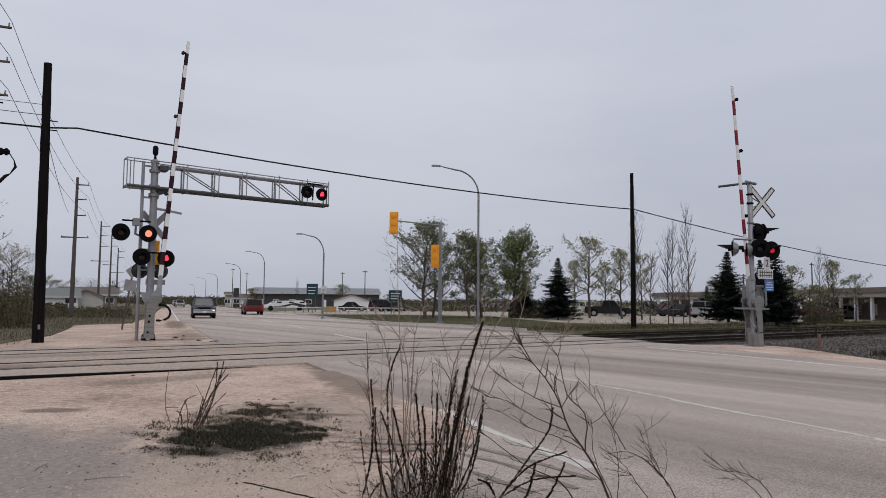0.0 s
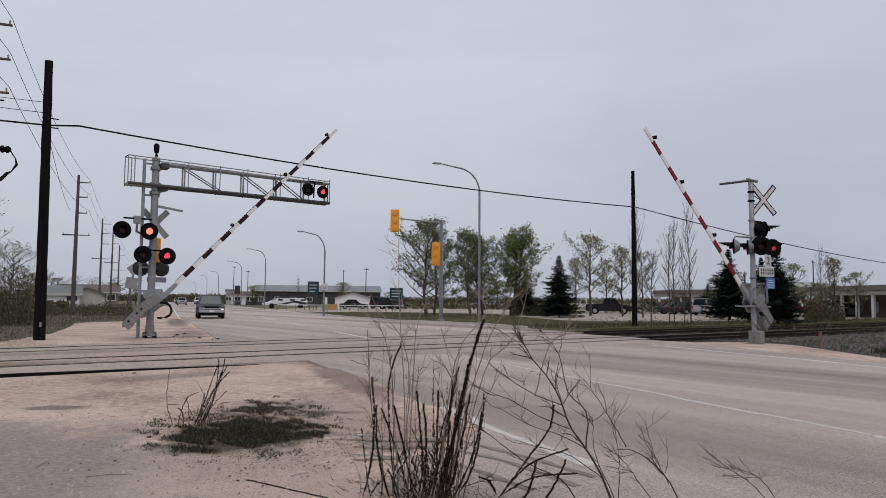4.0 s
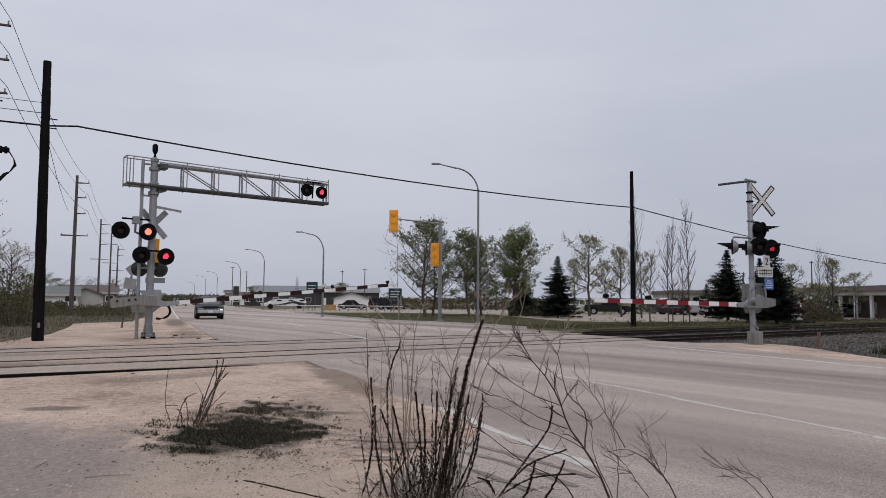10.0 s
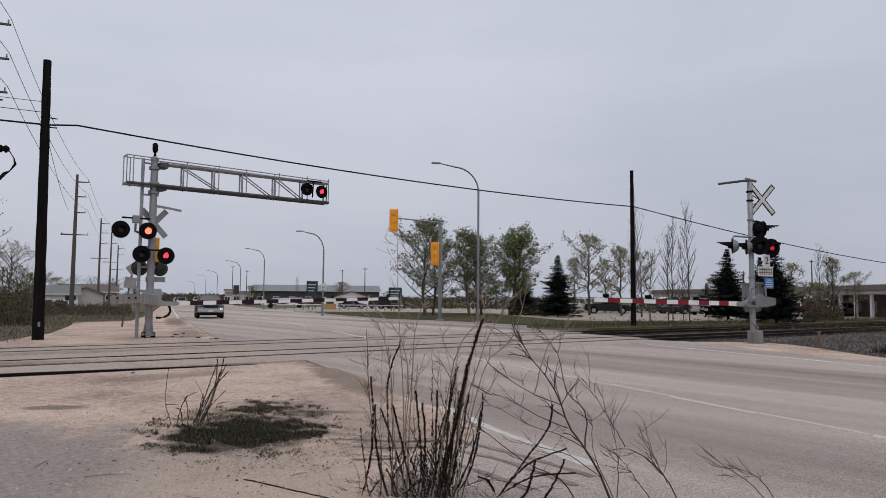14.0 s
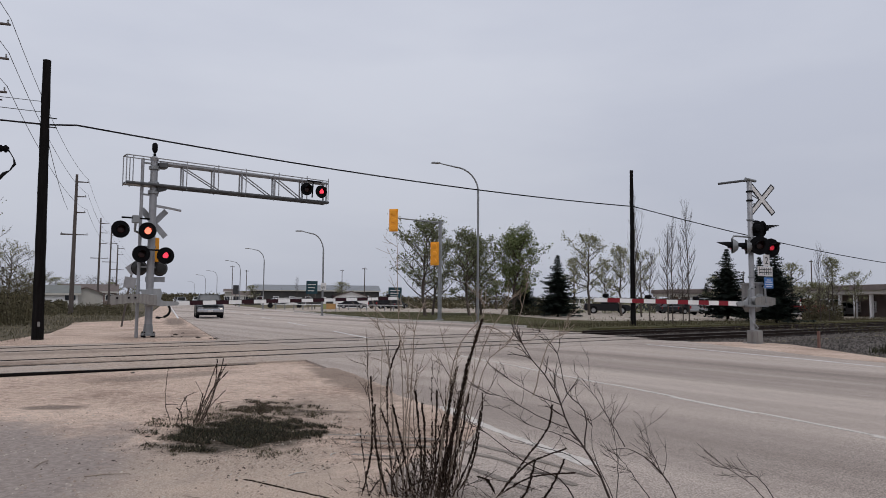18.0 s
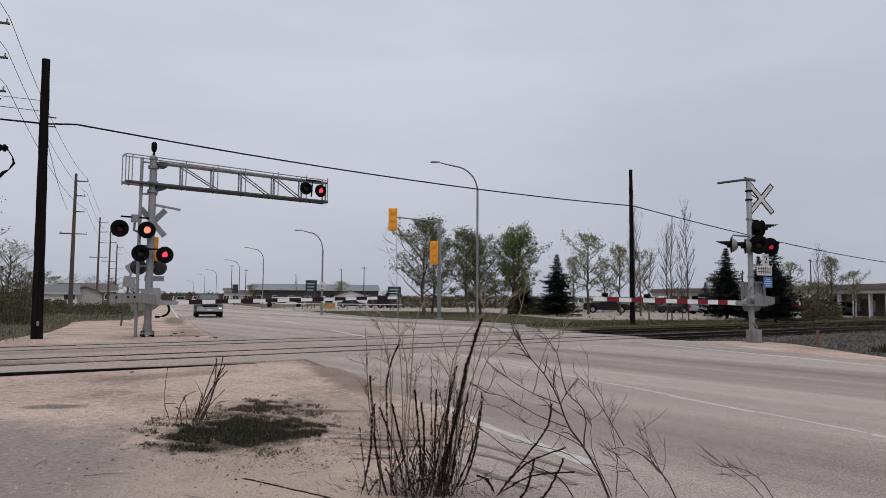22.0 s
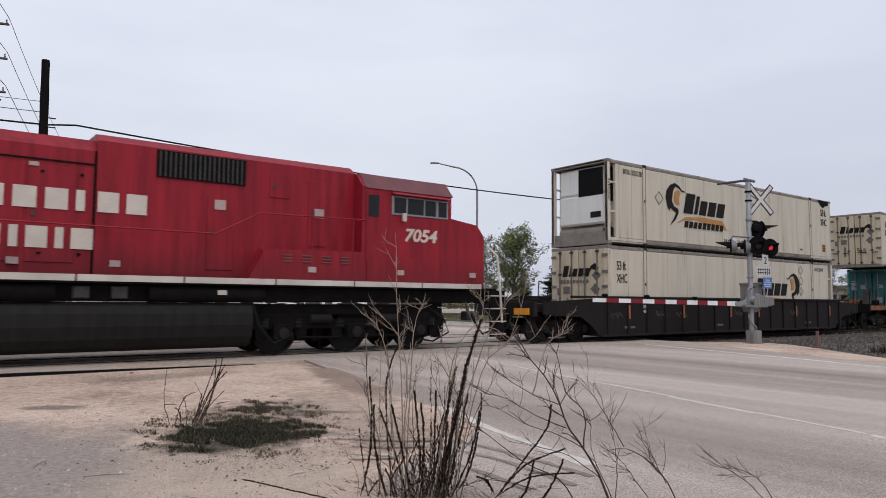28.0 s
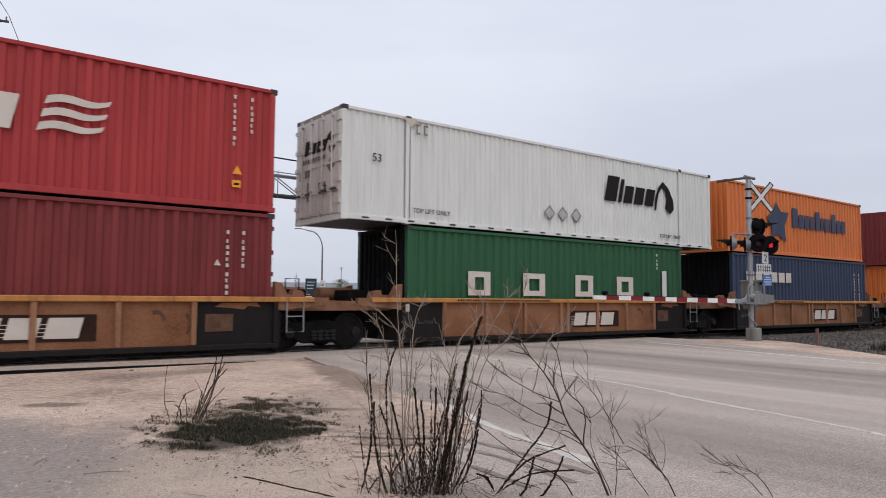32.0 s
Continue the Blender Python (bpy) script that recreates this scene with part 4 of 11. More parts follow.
# lower pair, and the pair that faces away
part("lamp_crossarm", Build().tube([(-0.5, -0.3, 2.98), (0.5, -0.3, 2.98)], 0.028, 8), BLACK, cant)
lamp_unit(cant, pose(-0.4, -0.34, 2.82), False, disc=0.29)
lamp_unit(cant, pose(0.4, -0.34, 2.8), True, disc=0.29)
for x in (-0.28, 0.4):
    bk = lamp_unit(cant, pose(x, 0.36, 2.38, 0, 0, 180), False, disc=0.27)
    FLASHERS.pop()
    part("back_cover", Build().lathe([(0.02, 0.24), (0.16, 0.23), (0.23, 0.1), (0.25, 0.03)], 20, "y"), LAMP_BACK, bk, "grey back of a flasher that faces away", smooth=True)
crossbuck(cant, pose(0.1, 0.2, 3.95, 0, 0, 0), 0.62, 0.2, False)
part("back_signal", Build().box(0.05, 0.32, 0.2, 0.36, 2.6, 3.45, 0.02), YELLOW, cant, "yellow back of a signal head")
part("sign_plate", Build().box(-0.1, 0.55, 0.22, 0.235, 1.9, 2.08), ALU, cant)
# gate mechanism
part("gate_housing", Build().box(-0.2, 0.2, -0.36, -0.1, 1.05, 1.55, 0.04), GREYBOX, cant, "grey gate mechanism housing")
part("housing_cover", Build().prism([(-0.36, 1.6), (-0.1, 1.66), (0.24, 1.66), (0.3, 1.5), (0.26, 1.3), (0.05, 1.15), (-0.1, 1.08), (-0.36, 1.4)], -0.46, -0.4), GREYBOX, cant)
part("cable_loop", Build().tube([(0.22, -0.3, 1.2), (0.4, -0.33, 1.19), (0.53, -0.34, 1.12), (0.6, -0.33, 1.0), (0.61, -0.32, 0.88), (0.56, -0.3, 0.77), (0.45, -0.26, 0.7), (0.3, -0.22, 0.67), (0.18, -0.2, 0.68)], 0.04, 10), RUBBER, cant, "black looped cable")
GL_PIVOT = pose(6.383, 24.782, 1.324, 0, 0, -8.38)
gate_l = gate(GL_PIVOT, 9.18, 19, "dark red and white striped crossing gate arm with grey counterweights", BAND_DARK, -0.2)

# ---- near signal on the other side of the road ----
MR = Vector((22.03, 12.275, -0.05))
sig = thing("flasher_signal", pose(MR.x, MR.y, MR.z, 0, 0, GDIR), "aluminium crossing signal mast with crossbuck and flashers", "crossing signal")
part("foundation", Build().box(-0.17, 0.17, -0.17, 0.17, -0.1, 0.05, 0.02), CONCRETE, sig)
part("base_box", Build().box(-0.12, 0.26, -0.2, 0.16, 0.04, 0.46, 0.03), CWEIGHT, sig, "grey steel base box")
part("base_plate", Build().prism([(-0.22, 0.0), (0.34, 0.0), (0.3, 0.05), (-0.18, 0.06)], -0.24, 0.24), CWEIGHT, sig)
part("mast", Build().lathe([(0.085, 0.0), (0.083, 5.38), (0.05, 5.42)], 16), ALU, sig, "round aluminium mast", smooth=True)
part("top_bracket", Build().tube([(0.1, -0.05, 5.42), (-0.1, 0.15, 5.43), (-0.52, 0.82, 5.38)], 0.04, 8), TRUSS_D, sig)
part("top_bracket", Build().tube([(-0.25, -0.05, 5.45), (0.25, -0.05, 5.42)], 0.05, 8), GALV, sig)
for z in (5.05, 4.75, 4.1, 3.4, 2.2):
    part("clamp", Build().lathe([(0.09, z - 0.03), (0.115, z - 0.02), (0.115, z + 0.02), (0.09, z + 0.03)], 14), BLACK if z > 4.5 else GALV, sig)
crossbuck(sig, pose(0.42, -0.16, 4.8, 0, 0, -18), 0.64, 0.19)
part("crossbuck_bracket", Build().tube([(0.0, -0.05, 4.95), (0.42, -0.13, 4.75), (0.0, -0.05, 4.6)], 0.02, 6), GALV, sig)
# upper pair aimed along the side road
part("upper_crossarm", Build().tube([(0, -0.05, 4.0), (0.3, -0.1, 4.02), (0.62, -0.1, 4.0)], 0.03, 8), GALV, sig)
for x, rz in ((0.16, 150), (0.5, 62)):
    u = lamp_unit(sig, pose(x, -0.1, 3.82, 0, 0, rz), False, disc=0.27, hood_len=0.55)
    FLASHERS.pop()
# main pair towards the camera, and the pair that faces away
part("crossarm", Build().tube([(-0.95, -0.02, 3.42), (-0.9, -0.04, 3.52), (0.76, -0.04, 3.52), (0.76, -0.06, 3.4)], 0.028, 8), GALV, sig)
lamp_unit(sig, pose(0.04, -0.3, 3.24, 0, 0, -38), False, disc=0.31, hood_len=0.42)
lamp_unit(sig, pose(0.76, -0.22, 3.2, 0, 0, -20), True, disc=0.31, hood_len=0.42, dim=True)
for x, rz in ((-0.9, 222), (-0.2, 222)):
    u = lamp_unit(sig, pose(x, 0.05, 3.2, 0, 0, rz), False, disc=0.25, hood_len=0.45)
    FLASHERS.pop()
    part("back_cover", Build().lathe([(0.02, 0.2), (0.14, 0.19), (0.22, 0.08), (0.24, 0.03)], 20, "y"), GALV, u, "grey back of a flasher", smooth=True)
# signs
sg = part("number_sign", Build().box(0.36, 0.68, -0.2, -0.188, 2.58, 2.96, 0.004), SIGN_WHITE, sig, "small white sign with the number 2")
part("number", letters("2", 0.34, SIGN_BLACK), None, sg, "", pose(0.43, -0.206, 2.65))
sg = part("tracks_sign", Build().box(0.06, 0.82, -0.2, -0.188, 2.24, 2.56, 0.004), SIGN_WHITE, sig, "white sign with a drawn railway track")
b = Build()
for z in (2.36, 2.46):
    b.box(0.1, 0.78, -0.206, -0.2, z - 0.012, z + 0.012)
for i in range(6):
    b.box(0.14 + i * 0.115, 0.165 + i * 0.115, -0.206, -0.2, 2.29, 2.52)
part("track_drawing", b, SIGN_BLACK, sg)
sg = part("emergency_sign", Build().box(0.38, 0.84, -0.2, -0.188, 1.84, 2.2, 0.004), SIGN_BLUE, sig, "blue sign with lines of white writing")
b = Build()
for z, w in ((2.12, 0.22), (2.05, 0.34), (1.97, 0.38), (1.9, 0.3)):
    b.box(0.61 - w / 2, 0.61 + w / 2, -0.205, -0.2, z - 0.014, z + 0.014)
part("writing_bars", b, SIGN_WHITE, sg)
# gate machine
gm = part("gate_housing", Build().prism([(0.14, 1.3), (0.14, 2.0), (0.66, 2.05), (0.66, 1.35), (0.5, 1.1), (0.3, 1.05)], 0.05, 0.5), CWEIGHT, sig, "grey gate mechanism box")
part("housing_lid", Build().box(0.1, 0.68, 0.03, 0.52, 1.95, 2.03, 0.015), CWEIGHT, gm)
part("shaft_cover", Build().lathe([(0.05, -0.06), (0.16, -0.04), (0.18, 0.05)], 16, "y", (0.4, 0, 1.5)), GREYBOX, gm, smooth=True)
for qx, qz in ((0.22, 1.3), (0.6, 1.42), (0.22, 1.88), (0.6, 1.92)):
    part("cover_bolt", Build().lathe([(0.025, 0.02), (0.025, 0.06)], 8, "y", (qx, 0, qz)), BLACK, gm)
part("support_bracket", Build().prism([(-0.55, 1.24), (0.52, 1.22), (0.52, 1.28), (-0.55, 1.3)], -0.24, 0.3), GALV, sig)
part("hand_loop", Build().tube([(-0.28, -0.1, 1.3), (-0.28, -0.1, 1.78), (-0.18, -0.1, 1.86), (0.0, -0.05, 1.84)], 0.03, 8), GALV, sig)
part("hand_loop", Build().tube([(0.32, -0.18, 1.25), (0.42, -0.2, 1.4), (0.4, -0.2, 1.82), (0.5, -0.1, 1.9)], 0.035, 8), GALV, sig)
part("cable_loop", Build().tube([(0.02, 0.1, 1.15), (-0.12, 0.0, 0.9), (-0.1, -0.12, 0.7), (0.12, -0.1, 0.55), (0.1, 0.0, 0.4)], 0.03, 8), GREYBOX, sig)
GR_PIVOT = pose(MR.x, MR.y, 1.393, 0, 0, 175.84)
gate_r = gate(GR_PIVOT, 7.2, 13, "red and white striped gate arm beside the road", RED_TAPE, -0.12)

# ---- steel stub post by the track ----
solid("marker_post", Build().box(22.1, 22.19, 10.2, 10.27, -0.2, 0.46, 0.008), mat("rusty_post", (0.18, 0.1, 0.08), 0.8, 0.2, 0.3, 6, 60, 0.3), "short rusty steel marker post in ballast", "post")


# ---- poles and wires ----
def wire(name, pts, r, label, m=WIRE, sag=0.0):
    out = []
    for (p, q, s) in pts:
        p, q = Vector(p), Vector(q)
        for i in range(16):
            f = i / 15
            c = p.lerp(q, f)
            c.z -= 4 * s * f * (1 - f)
            out.append(c)
    return solid(name, Build().tube(out, r, 5), m, label, "overhead wire")


def black_pole(p, h, lean, r0, r1, label, attach):
    pl = thing("utility_pole", pose(p[0], p[1], -0.2), label, "utility pole")
    n = 14
    b = Build()
    pts = [(lean[0] * i / n, lean[1] * i / n, (h + 0.2) * i / n) for i in range(n + 1)]
    b.tube(pts, [r0 + (r1 - r0) * i / n + 0.008 * math.sin(i * 2.7) for i in range(n + 1)], 12)
    part("shaft", b, CREO, pl, "black creosoted wooden shaft")
    return pl


pl = black_pole((3.19, 25.45), 8.98, (-0.12, 0, 0), 0.175, 0.12, "thick black creosoted wooden pole with cut top", 6.85)
part("tag", Build().box(-0.05, 0.02, -0.19, -0.175, 0.6, 0.75), CWEIGHT, pl, "small white tag")
for z in (7.0, 7.3):
    part("bolt", Build().tube([(-0.24, -0.05, z), (0.24, -0.05, z)], 0.02, 6), BLACK, pl)
black_pole((32.16, 24.91), 8.75, (0, 0, 0), 0.15, 0.095, "black creosoted wooden pole without crossarms", 6.68)
P1, PM, P2 = (3.14, 25.4, 6.86), (4.02, 25.4, 6.98), (32.16, 24.8, 6.68)
wire("overhead_cable", [((-38, 26, 7.4), P1, 0.55), (P1, PM, 0.0), (PM, P2, 0.3), (P2, (65, 24.2, 4.7), 0.25), ((65, 24.2, 4.7), (120, 23.5, 6.0), 0.4)], 0.03, "thick black cable slung between wooden poles", CABLE)
wire("overhead_cable", [((-38, 26, 8.6), (1.9, 25.4, 7.45), 0.6)], 0.028, "thick black cable ending at the wooden pole", CABLE)
wire("overhead_wire", [((-38, 26.5, 8.7), (3.0, 25.5, 7.62), 0.7)], 0.01, "thin wire tied to the black pole")
wire("overhead_wire", [((-38, 27, 8.2), (3.0, 25.6, 7.3), 0.5), ((3.0, 25.6, 7.3), (9.6, 63, 8.4), 0.4)], 0.012, "thin wire tied to the black pole")


def line_pole(u, v, h, arms, label):
    p = road(u, v)
    pl = thing("transmission_pole", pose(p.x, p.y, -0.2, 0, 0, -15.5), label, "utility pole", "power line poles")
    part("shaft", Build().tube([(0, 0, 0), (0, 0, h + 0.2)], [0.19, 0.1], 10), WOODPOLE, pl, "grey weathered wooden shaft")
    for z, x0, x1 in arms:
        a = part("crossarm", Build().prism([(x0, z - 0.06), (x1, z - 0.025), (x1, z + 0.03), (x0, z + 0.06)], -0.05, 0.05), WOODPOLE, pl)
        for x in (x0 + 0.08, x1 - 0.08):
            part("insulator", Build().lathe([(0.02, 0.0), (0.035, 0.04), (0.02, 0.07), (0.035, 0.1), (0.015, 0.13)], 8, "z", (x, 0, z + 0.05)), GREYBOX, a)
    return pl


line_pole(63.2, -7.05, 11.3, ((10.9, -0.1, 0.9), (9.7, -0.1, 0.75), (8.4, -0.1, 0.75), (6.6, -1.0, 1.0)), "weathered wooden power pole with side arms")
line_pole(115.3, -9.42, 13.2, ((12.6, -0.1, 1.2), (11.2, -0.1, 1.0), (9.6, -0.1, 1.0), (7.4, -1.2, 1.2)), "weathered wooden power pole with side arms")
line_pole(131, -9.0, 12.6, ((12.1, -0.1, 1.2), (10.8, -0.1, 1.0), (7.6, -1.2, 1.2)), "weathered wooden power pole with side arms")
line_pole(149, -9.0, 11.6, ((11.1, -0.1, 1.2), (9.9, -0.1, 1.0), (7.0, -1.2, 1.2)), "distant wooden power pole")
line_pole(260, -9.0, 13.5, ((12.9, -0.1, 1.2), (7.6, -1.2, 1.2)), "distant wooden power pole")
np_ = line_pole(27.6, -7.6, 11.8, ((10.97, -0.1, 2.25), (9.75, -0.1, 2.25), (8.57, -0.1, 2.25)), "weathered wooden power pole with side arms")
low = part("low_arm", Build().box(-0.1, 2.4, -0.09, 0.09, 6.52, 6.68, 0.02), BLACK, np_, "black insulated arm")
for x in (2.3, 2.15, 2.0):
    part("insulator_disc", Build().lathe([(0.03, -0.06), (0.13, -0.03), (0.13, 0.03), (0.03, 0.06)], 12, "x", (x, 0, 6.6)), BLACK, low)
part("jumper_loop", Build().tube([(2.4, 0, 6.55), (2.55, 0, 6.3), (2.6, 0, 6.1), (2.45, 0, 5.85), (2.3, 0, 5.75), (2.15, 0, 5.55), (1.95, 0, 5.4)], [0.02, 0.02, 0.05, 0.02, 0.06, 0.06, 0.02], 6), CABLE, low, "dark jumper loop with clamps")
for k, (z0, z1) in enumerate(((11.0, 10.95), (9.78, 9.75), (8.6, 8.45))):
    a, c = road(27.6, -5.36), road(63.2, -6.2)
    d = road(115.3, -8.3)
    z2 = (12.6, 11.2, 9.6)[k]
    e = road(-24, -5.36)
    wire("power_line", [((e.x, e.y, z0 + 0.2), (a.x, a.y, z0), 0.7), ((a.x, a.y, z0), (c.x, c.y, z1), 0.8), ((c.x, c.y, z1), (d.x, d.y, z2), 0.8), ((d.x, d.y, z2), tuple(road(260, -8, 12.0 - k)), 1.5)], 0.011, "thin overhead power line")


# ---- street lamps and traffic signal ----
def street_lamp(u, v, h, reach, label):
    p = road(u, v)
    s = thing("street_lamp", pose(p.x, p.y, -0.05, 0, 0, -15.5), label, "street lamp", "street lamps along the highway")
    part("base", Build().lathe([(0.2, 0.0), (0.2, 0.06), (0.12, 0.1)], 12), GALV, s)
    pts = [(0, 0, 0), (0, 0, h * 0.5), (0, 0, h - 1.6)]
    for i in range(1, 9):
        w = radians(90 * i / 8)
        pts.append((-(1 - math.cos(w)) * reach * 0.6, 0, h - 1.6 + math.sin(w) * 1.45))
    pts.append((-reach, 0, h + 0.0))
    part("pole", Build().tube(pts, [0.085] + [0.068] * 2 + [0.048] * 8 + [0.032], 10), GALV, s, "galvanised pole with curved arm", smooth=True)
    part("lamp_head", Build().prism([(-reach - 0.55, h - 0.02), (-reach - 0.5, h + 0.04), (-reach, h + 0.05), (-reach, h - 0.03), (-reach - 0.4, h - 0.05)], -0.11, 0.11), GREYBOX, s, "flat grey lamp head")
    return s


for u, v, h, r in ((39.5, 17.93, 9.75, 2.6), (56.4, 11.8, 6.85, 1.75), (92, 11.6, 7.8, 1.9), (123, 11.6, 7.8, 2.0), (181, 11.6, 8.3, 2.1), (236, 11.6, 9.0, 2.4), (330, 11.6, 9.0, 2.4)):
    street_lamp(u, v, h, r, "galvanised street lamp with a curved arm")

p = Vector((28.62, 38.25, 0))
ts = thing("traffic_signal", pose(p.x, p.y, -0.05), "grey traffic signal pole with yellow signal heads seen from behind", "traffic signal")
part("pole", Build().tube([(0, 0, 0), (0, 0, 6.85)], [0.14, 0.11], 12), GALV, ts, smooth=True)
part("base", Build().lathe([(0.28, 0.0), (0.28, 0.08), (0.16, 0.12)], 12), GALV, ts)
part("mast_arm", Build().tube([(0, 0, 6.7), (-1.3, 0.3, 6.75), (-3.0, 0.75, 6.85)], [0.06, 0.05, 0.04], 8), GALV, ts)
for at, rz, hh in ((pose(-3.3, 0.8, 6.68, 0, 0, -36), 0, 1.5), (pose(-0.3, 0.2, 4.55, 0, 0, -62), 0, 1.6)):
    hd = part("signal_head", Build().box(-0.29, 0.29, -0.1, 0.12, -hh / 2, hh / 2, 0.03), YELLOW, ts, "yellow signal housing", at)
    for k in range(3):
        z = hh / 2 - hh / 6 - k * hh / 3
        part("back_door", Build().lathe([(0.03, -0.16), (0.17, -0.15), (0.19, -0.1)], 16, "y", (0, 0, z)), YELLOW, hd, smooth=True)
        part("visor", Build().tube([(0, 0.12, z), (0, 0.38, z - 0.02)], [0.17, 0.18], 14, False), BLACK, hd)
for z in (5.0, 4.1):
    part("head_bracket", Build().tube([(0, 0, z), (-0.3, 0.03, z)], 0.03, 6), GALV, ts)
part("wire_loop", Build().tube([(0.0, 0, 6.8), (0.3, 0.05, 6.8), (0.42, 0.05, 6.2), (0.35, 0.05, 5.6), (0.12, 0, 5.3)], 0.01, 6), CABLE, ts)
# ---- the train ----
def grime_mat(name, col, grime, z0, z1, rough=0.55, var=0.15, amp=0.6):
    """Paint that road and brake dust covers from below: dirt up to a ragged line between the heights z0 and z1."""
    m = mat(name, col, rough, 0, var, 1.5, 40, 0.06, 0.8, spec=0.22)
    n, l = m.node_tree.nodes, m.node_tree.links
    b = n["Principled BSDF"]
    src = b.inputs["Base Color"].links[0].from_socket
    co, sep, ns = n.new("ShaderNodeTexCoord"), n.new("ShaderNodeSeparateXYZ"), n.new("ShaderNodeTexNoise")
    ns.inputs["Scale"].default_value, ns.inputs["Detail"].default_value = 1.3, 6
    l.new(co.outputs["Object"], sep.inputs[0])
    l.new(co.outputs["Object"], ns.inputs["Vector"])
    ad = n.new("ShaderNodeMath")
    ad.operation = "MULTIPLY_ADD"
    ad.inputs[1].default_value = -amp
    l.new(ns.outputs["Fac"], ad.inputs[0])
    l.new(sep.outputs["Z"], ad.inputs[2])
    mr = n.new("ShaderNodeMapRange")
    mr.inputs["From Min"].default_value, mr.inputs["From Max"].default_value = z0 - amp / 2, z1 - amp / 2
    mr.inputs["To Min"].default_value, mr.inputs["To Max"].default_value = 0.85, 0.0
    l.new(ad.outputs[0], mr.inputs["Value"])
    mx = n.new("ShaderNodeMix")
    mx.data_type = "RGBA"
    l.new(mr.outputs["Result"], mx.inputs["Factor"])
    l.new(src, mx.inputs["A"])
    mx.inputs["B"].default_value = (*grime, 1)
    l.new(mx.outputs["Result"], b.inputs["Base Color"])
    return m


RED_OLD = grime_mat("faded_grimy_red_paint", (0.152, 0.02, 0.023), (0.07, 0.051, 0.044), 1.95, 2.6)
RED_NEW = grime_mat("bright_red_paint", (0.235, 0.011, 0.021), (0.12, 0.014, 0.018), 1.5, 2.5, 0.5, var=0.34)
RED_SOOT = mat("sooty_dark_red_paint", (0.115, 0.019, 0.02), 0.65, 0, 0.3, 0.55, 30, 0.06, 0.6, dirt=(0.014, 0.012, 0.011), spec=0.2)
CABGLASS = mat("dark_cab_glass", (0.012, 0.013, 0.014), 0.12, 0, 0.2, 3, 40, 0.0, spec=0.2)
RED_ROOF = mat("dull_red_roof_paint", (0.14, 0.05, 0.055), 0.7, 0, 0.2, 2, 40, 0.1)
UNDER = mat("black_grimy_underframe", (0.009, 0.008, 0.008), 0.9, 0.0, 0.4, 4, 50, 0.2, spec=0.06)
TANK = mat("grimy_fuel_tank", (0.014, 0.013, 0.0125), 0.7, 0, 0.3, 2, 40, 0.1, 0.5, spec=0.15)
GRILLE = mat("black_grille", (0.006, 0.006, 0.006), 0.7, 0, 0.3, 6, 60, 0.1, spec=0.08)
TANK_A = mat("dusty_brown_fuel_tank", (0.05, 0.044, 0.039), 0.75, 0, 0.25, 1.2, 40, 0.1, 0.5, dirt=(0.025, 0.022, 0.02), spec=0.15)
TRUCK_A = mat("dusty_truck_castings", (0.04, 0.036, 0.033), 0.8, 0.0, 0.4, 3, 50, 0.2, spec=0.12)
FADED = mat("faded_cream_lettering", (0.4, 0.31, 0.27), 0.7, 0, 0.25, 4, 30, 0.02, dirt=(0.2, 0.1, 0.085))
RAIL_G = mat("grimy_grey_rail", (0.19, 0.165, 0.14), 0.65, 0, 0.3, 2.5, 40, 0.1, dirt=(0.06, 0.045, 0.036))
# near-black: paints the shade in gaps, and the one soot stain
SHADE_SOOT = mat("black_gap_shade_and_soot", (0.012, 0.011, 0.01), 0.9, 0, 0.3, 3, 40, 0.05, spec=0.05)
RUST_P = mat("rusted_post_paint", (0.5, 0.44, 0.35), 0.65, 0, 0.2, 3, 40, 0.1, 0.6, dirt=(0.24, 0.14, 0.09))
TAPE = mat("dark_tape", (0.14, 0.125, 0.11), 0.7, 0, 0.2, 4, 40, 0.05)
SILL_W = mat("grimy_white_sill", (0.5, 0.46, 0.41), 0.6, 0, 0.2, 2, 40, 0.05)
LOGO_W = mat("cream_lettering", (0.56, 0.5, 0.44), 0.55, 0, 0.1, 3, 40, 0.02)
LOGO_GOLD = mat("gold_emblem", (0.75, 0.33, 0.03), 0.5, 0, 0.15, 5, 40, 0.02)
WELL_BLACK = mat("black_well_car_paint", (0.014, 0.0115, 0.0115), 0.7, 0, 0.35, 1.3, 40, 0.12, 0.6, dirt=(0.034, 0.022, 0.019), spec=0.12)
WELL_YEL = mat("weathered_yellow_car_paint", (0.42, 0.19, 0.06), 0.7, 0, 0.25, 1.6, 40, 0.12, 0.7, dirt=(0.12, 0.055, 0.034), spec=0.15)
WELL_RUST = mat("rusty_orange_side_plate", (0.2, 0.087, 0.044), 0.8, 0, 0.45, 0.9, 30, 0.2, 0.0, dirt=(0.085, 0.034, 0.02), hue=(0.29, 0.14, 0.08), spec=0.12)
# the side plate's colour, lighter for the ribs
WELL_RIB = mat("lighter_orange_rib", (0.25, 0.125, 0.072), 0.8, 0, 0.4, 2.0, 30, 0.2, 0.6, dirt=(0.1, 0.045, 0.028), spec=0.12)
WELL_DULL = mat("rusty_platform_steel", (0.2, 0.098, 0.058), 0.8, 0, 0.4, 2.5, 30, 0.2, 0.0, dirt=(0.05, 0.025, 0.018), spec=0.12)
WELL_DIRT = mat("brown_grime", (0.11, 0.06, 0.04), 0.85, 0, 0.4, 5, 40, 0.2, spec=0.1)
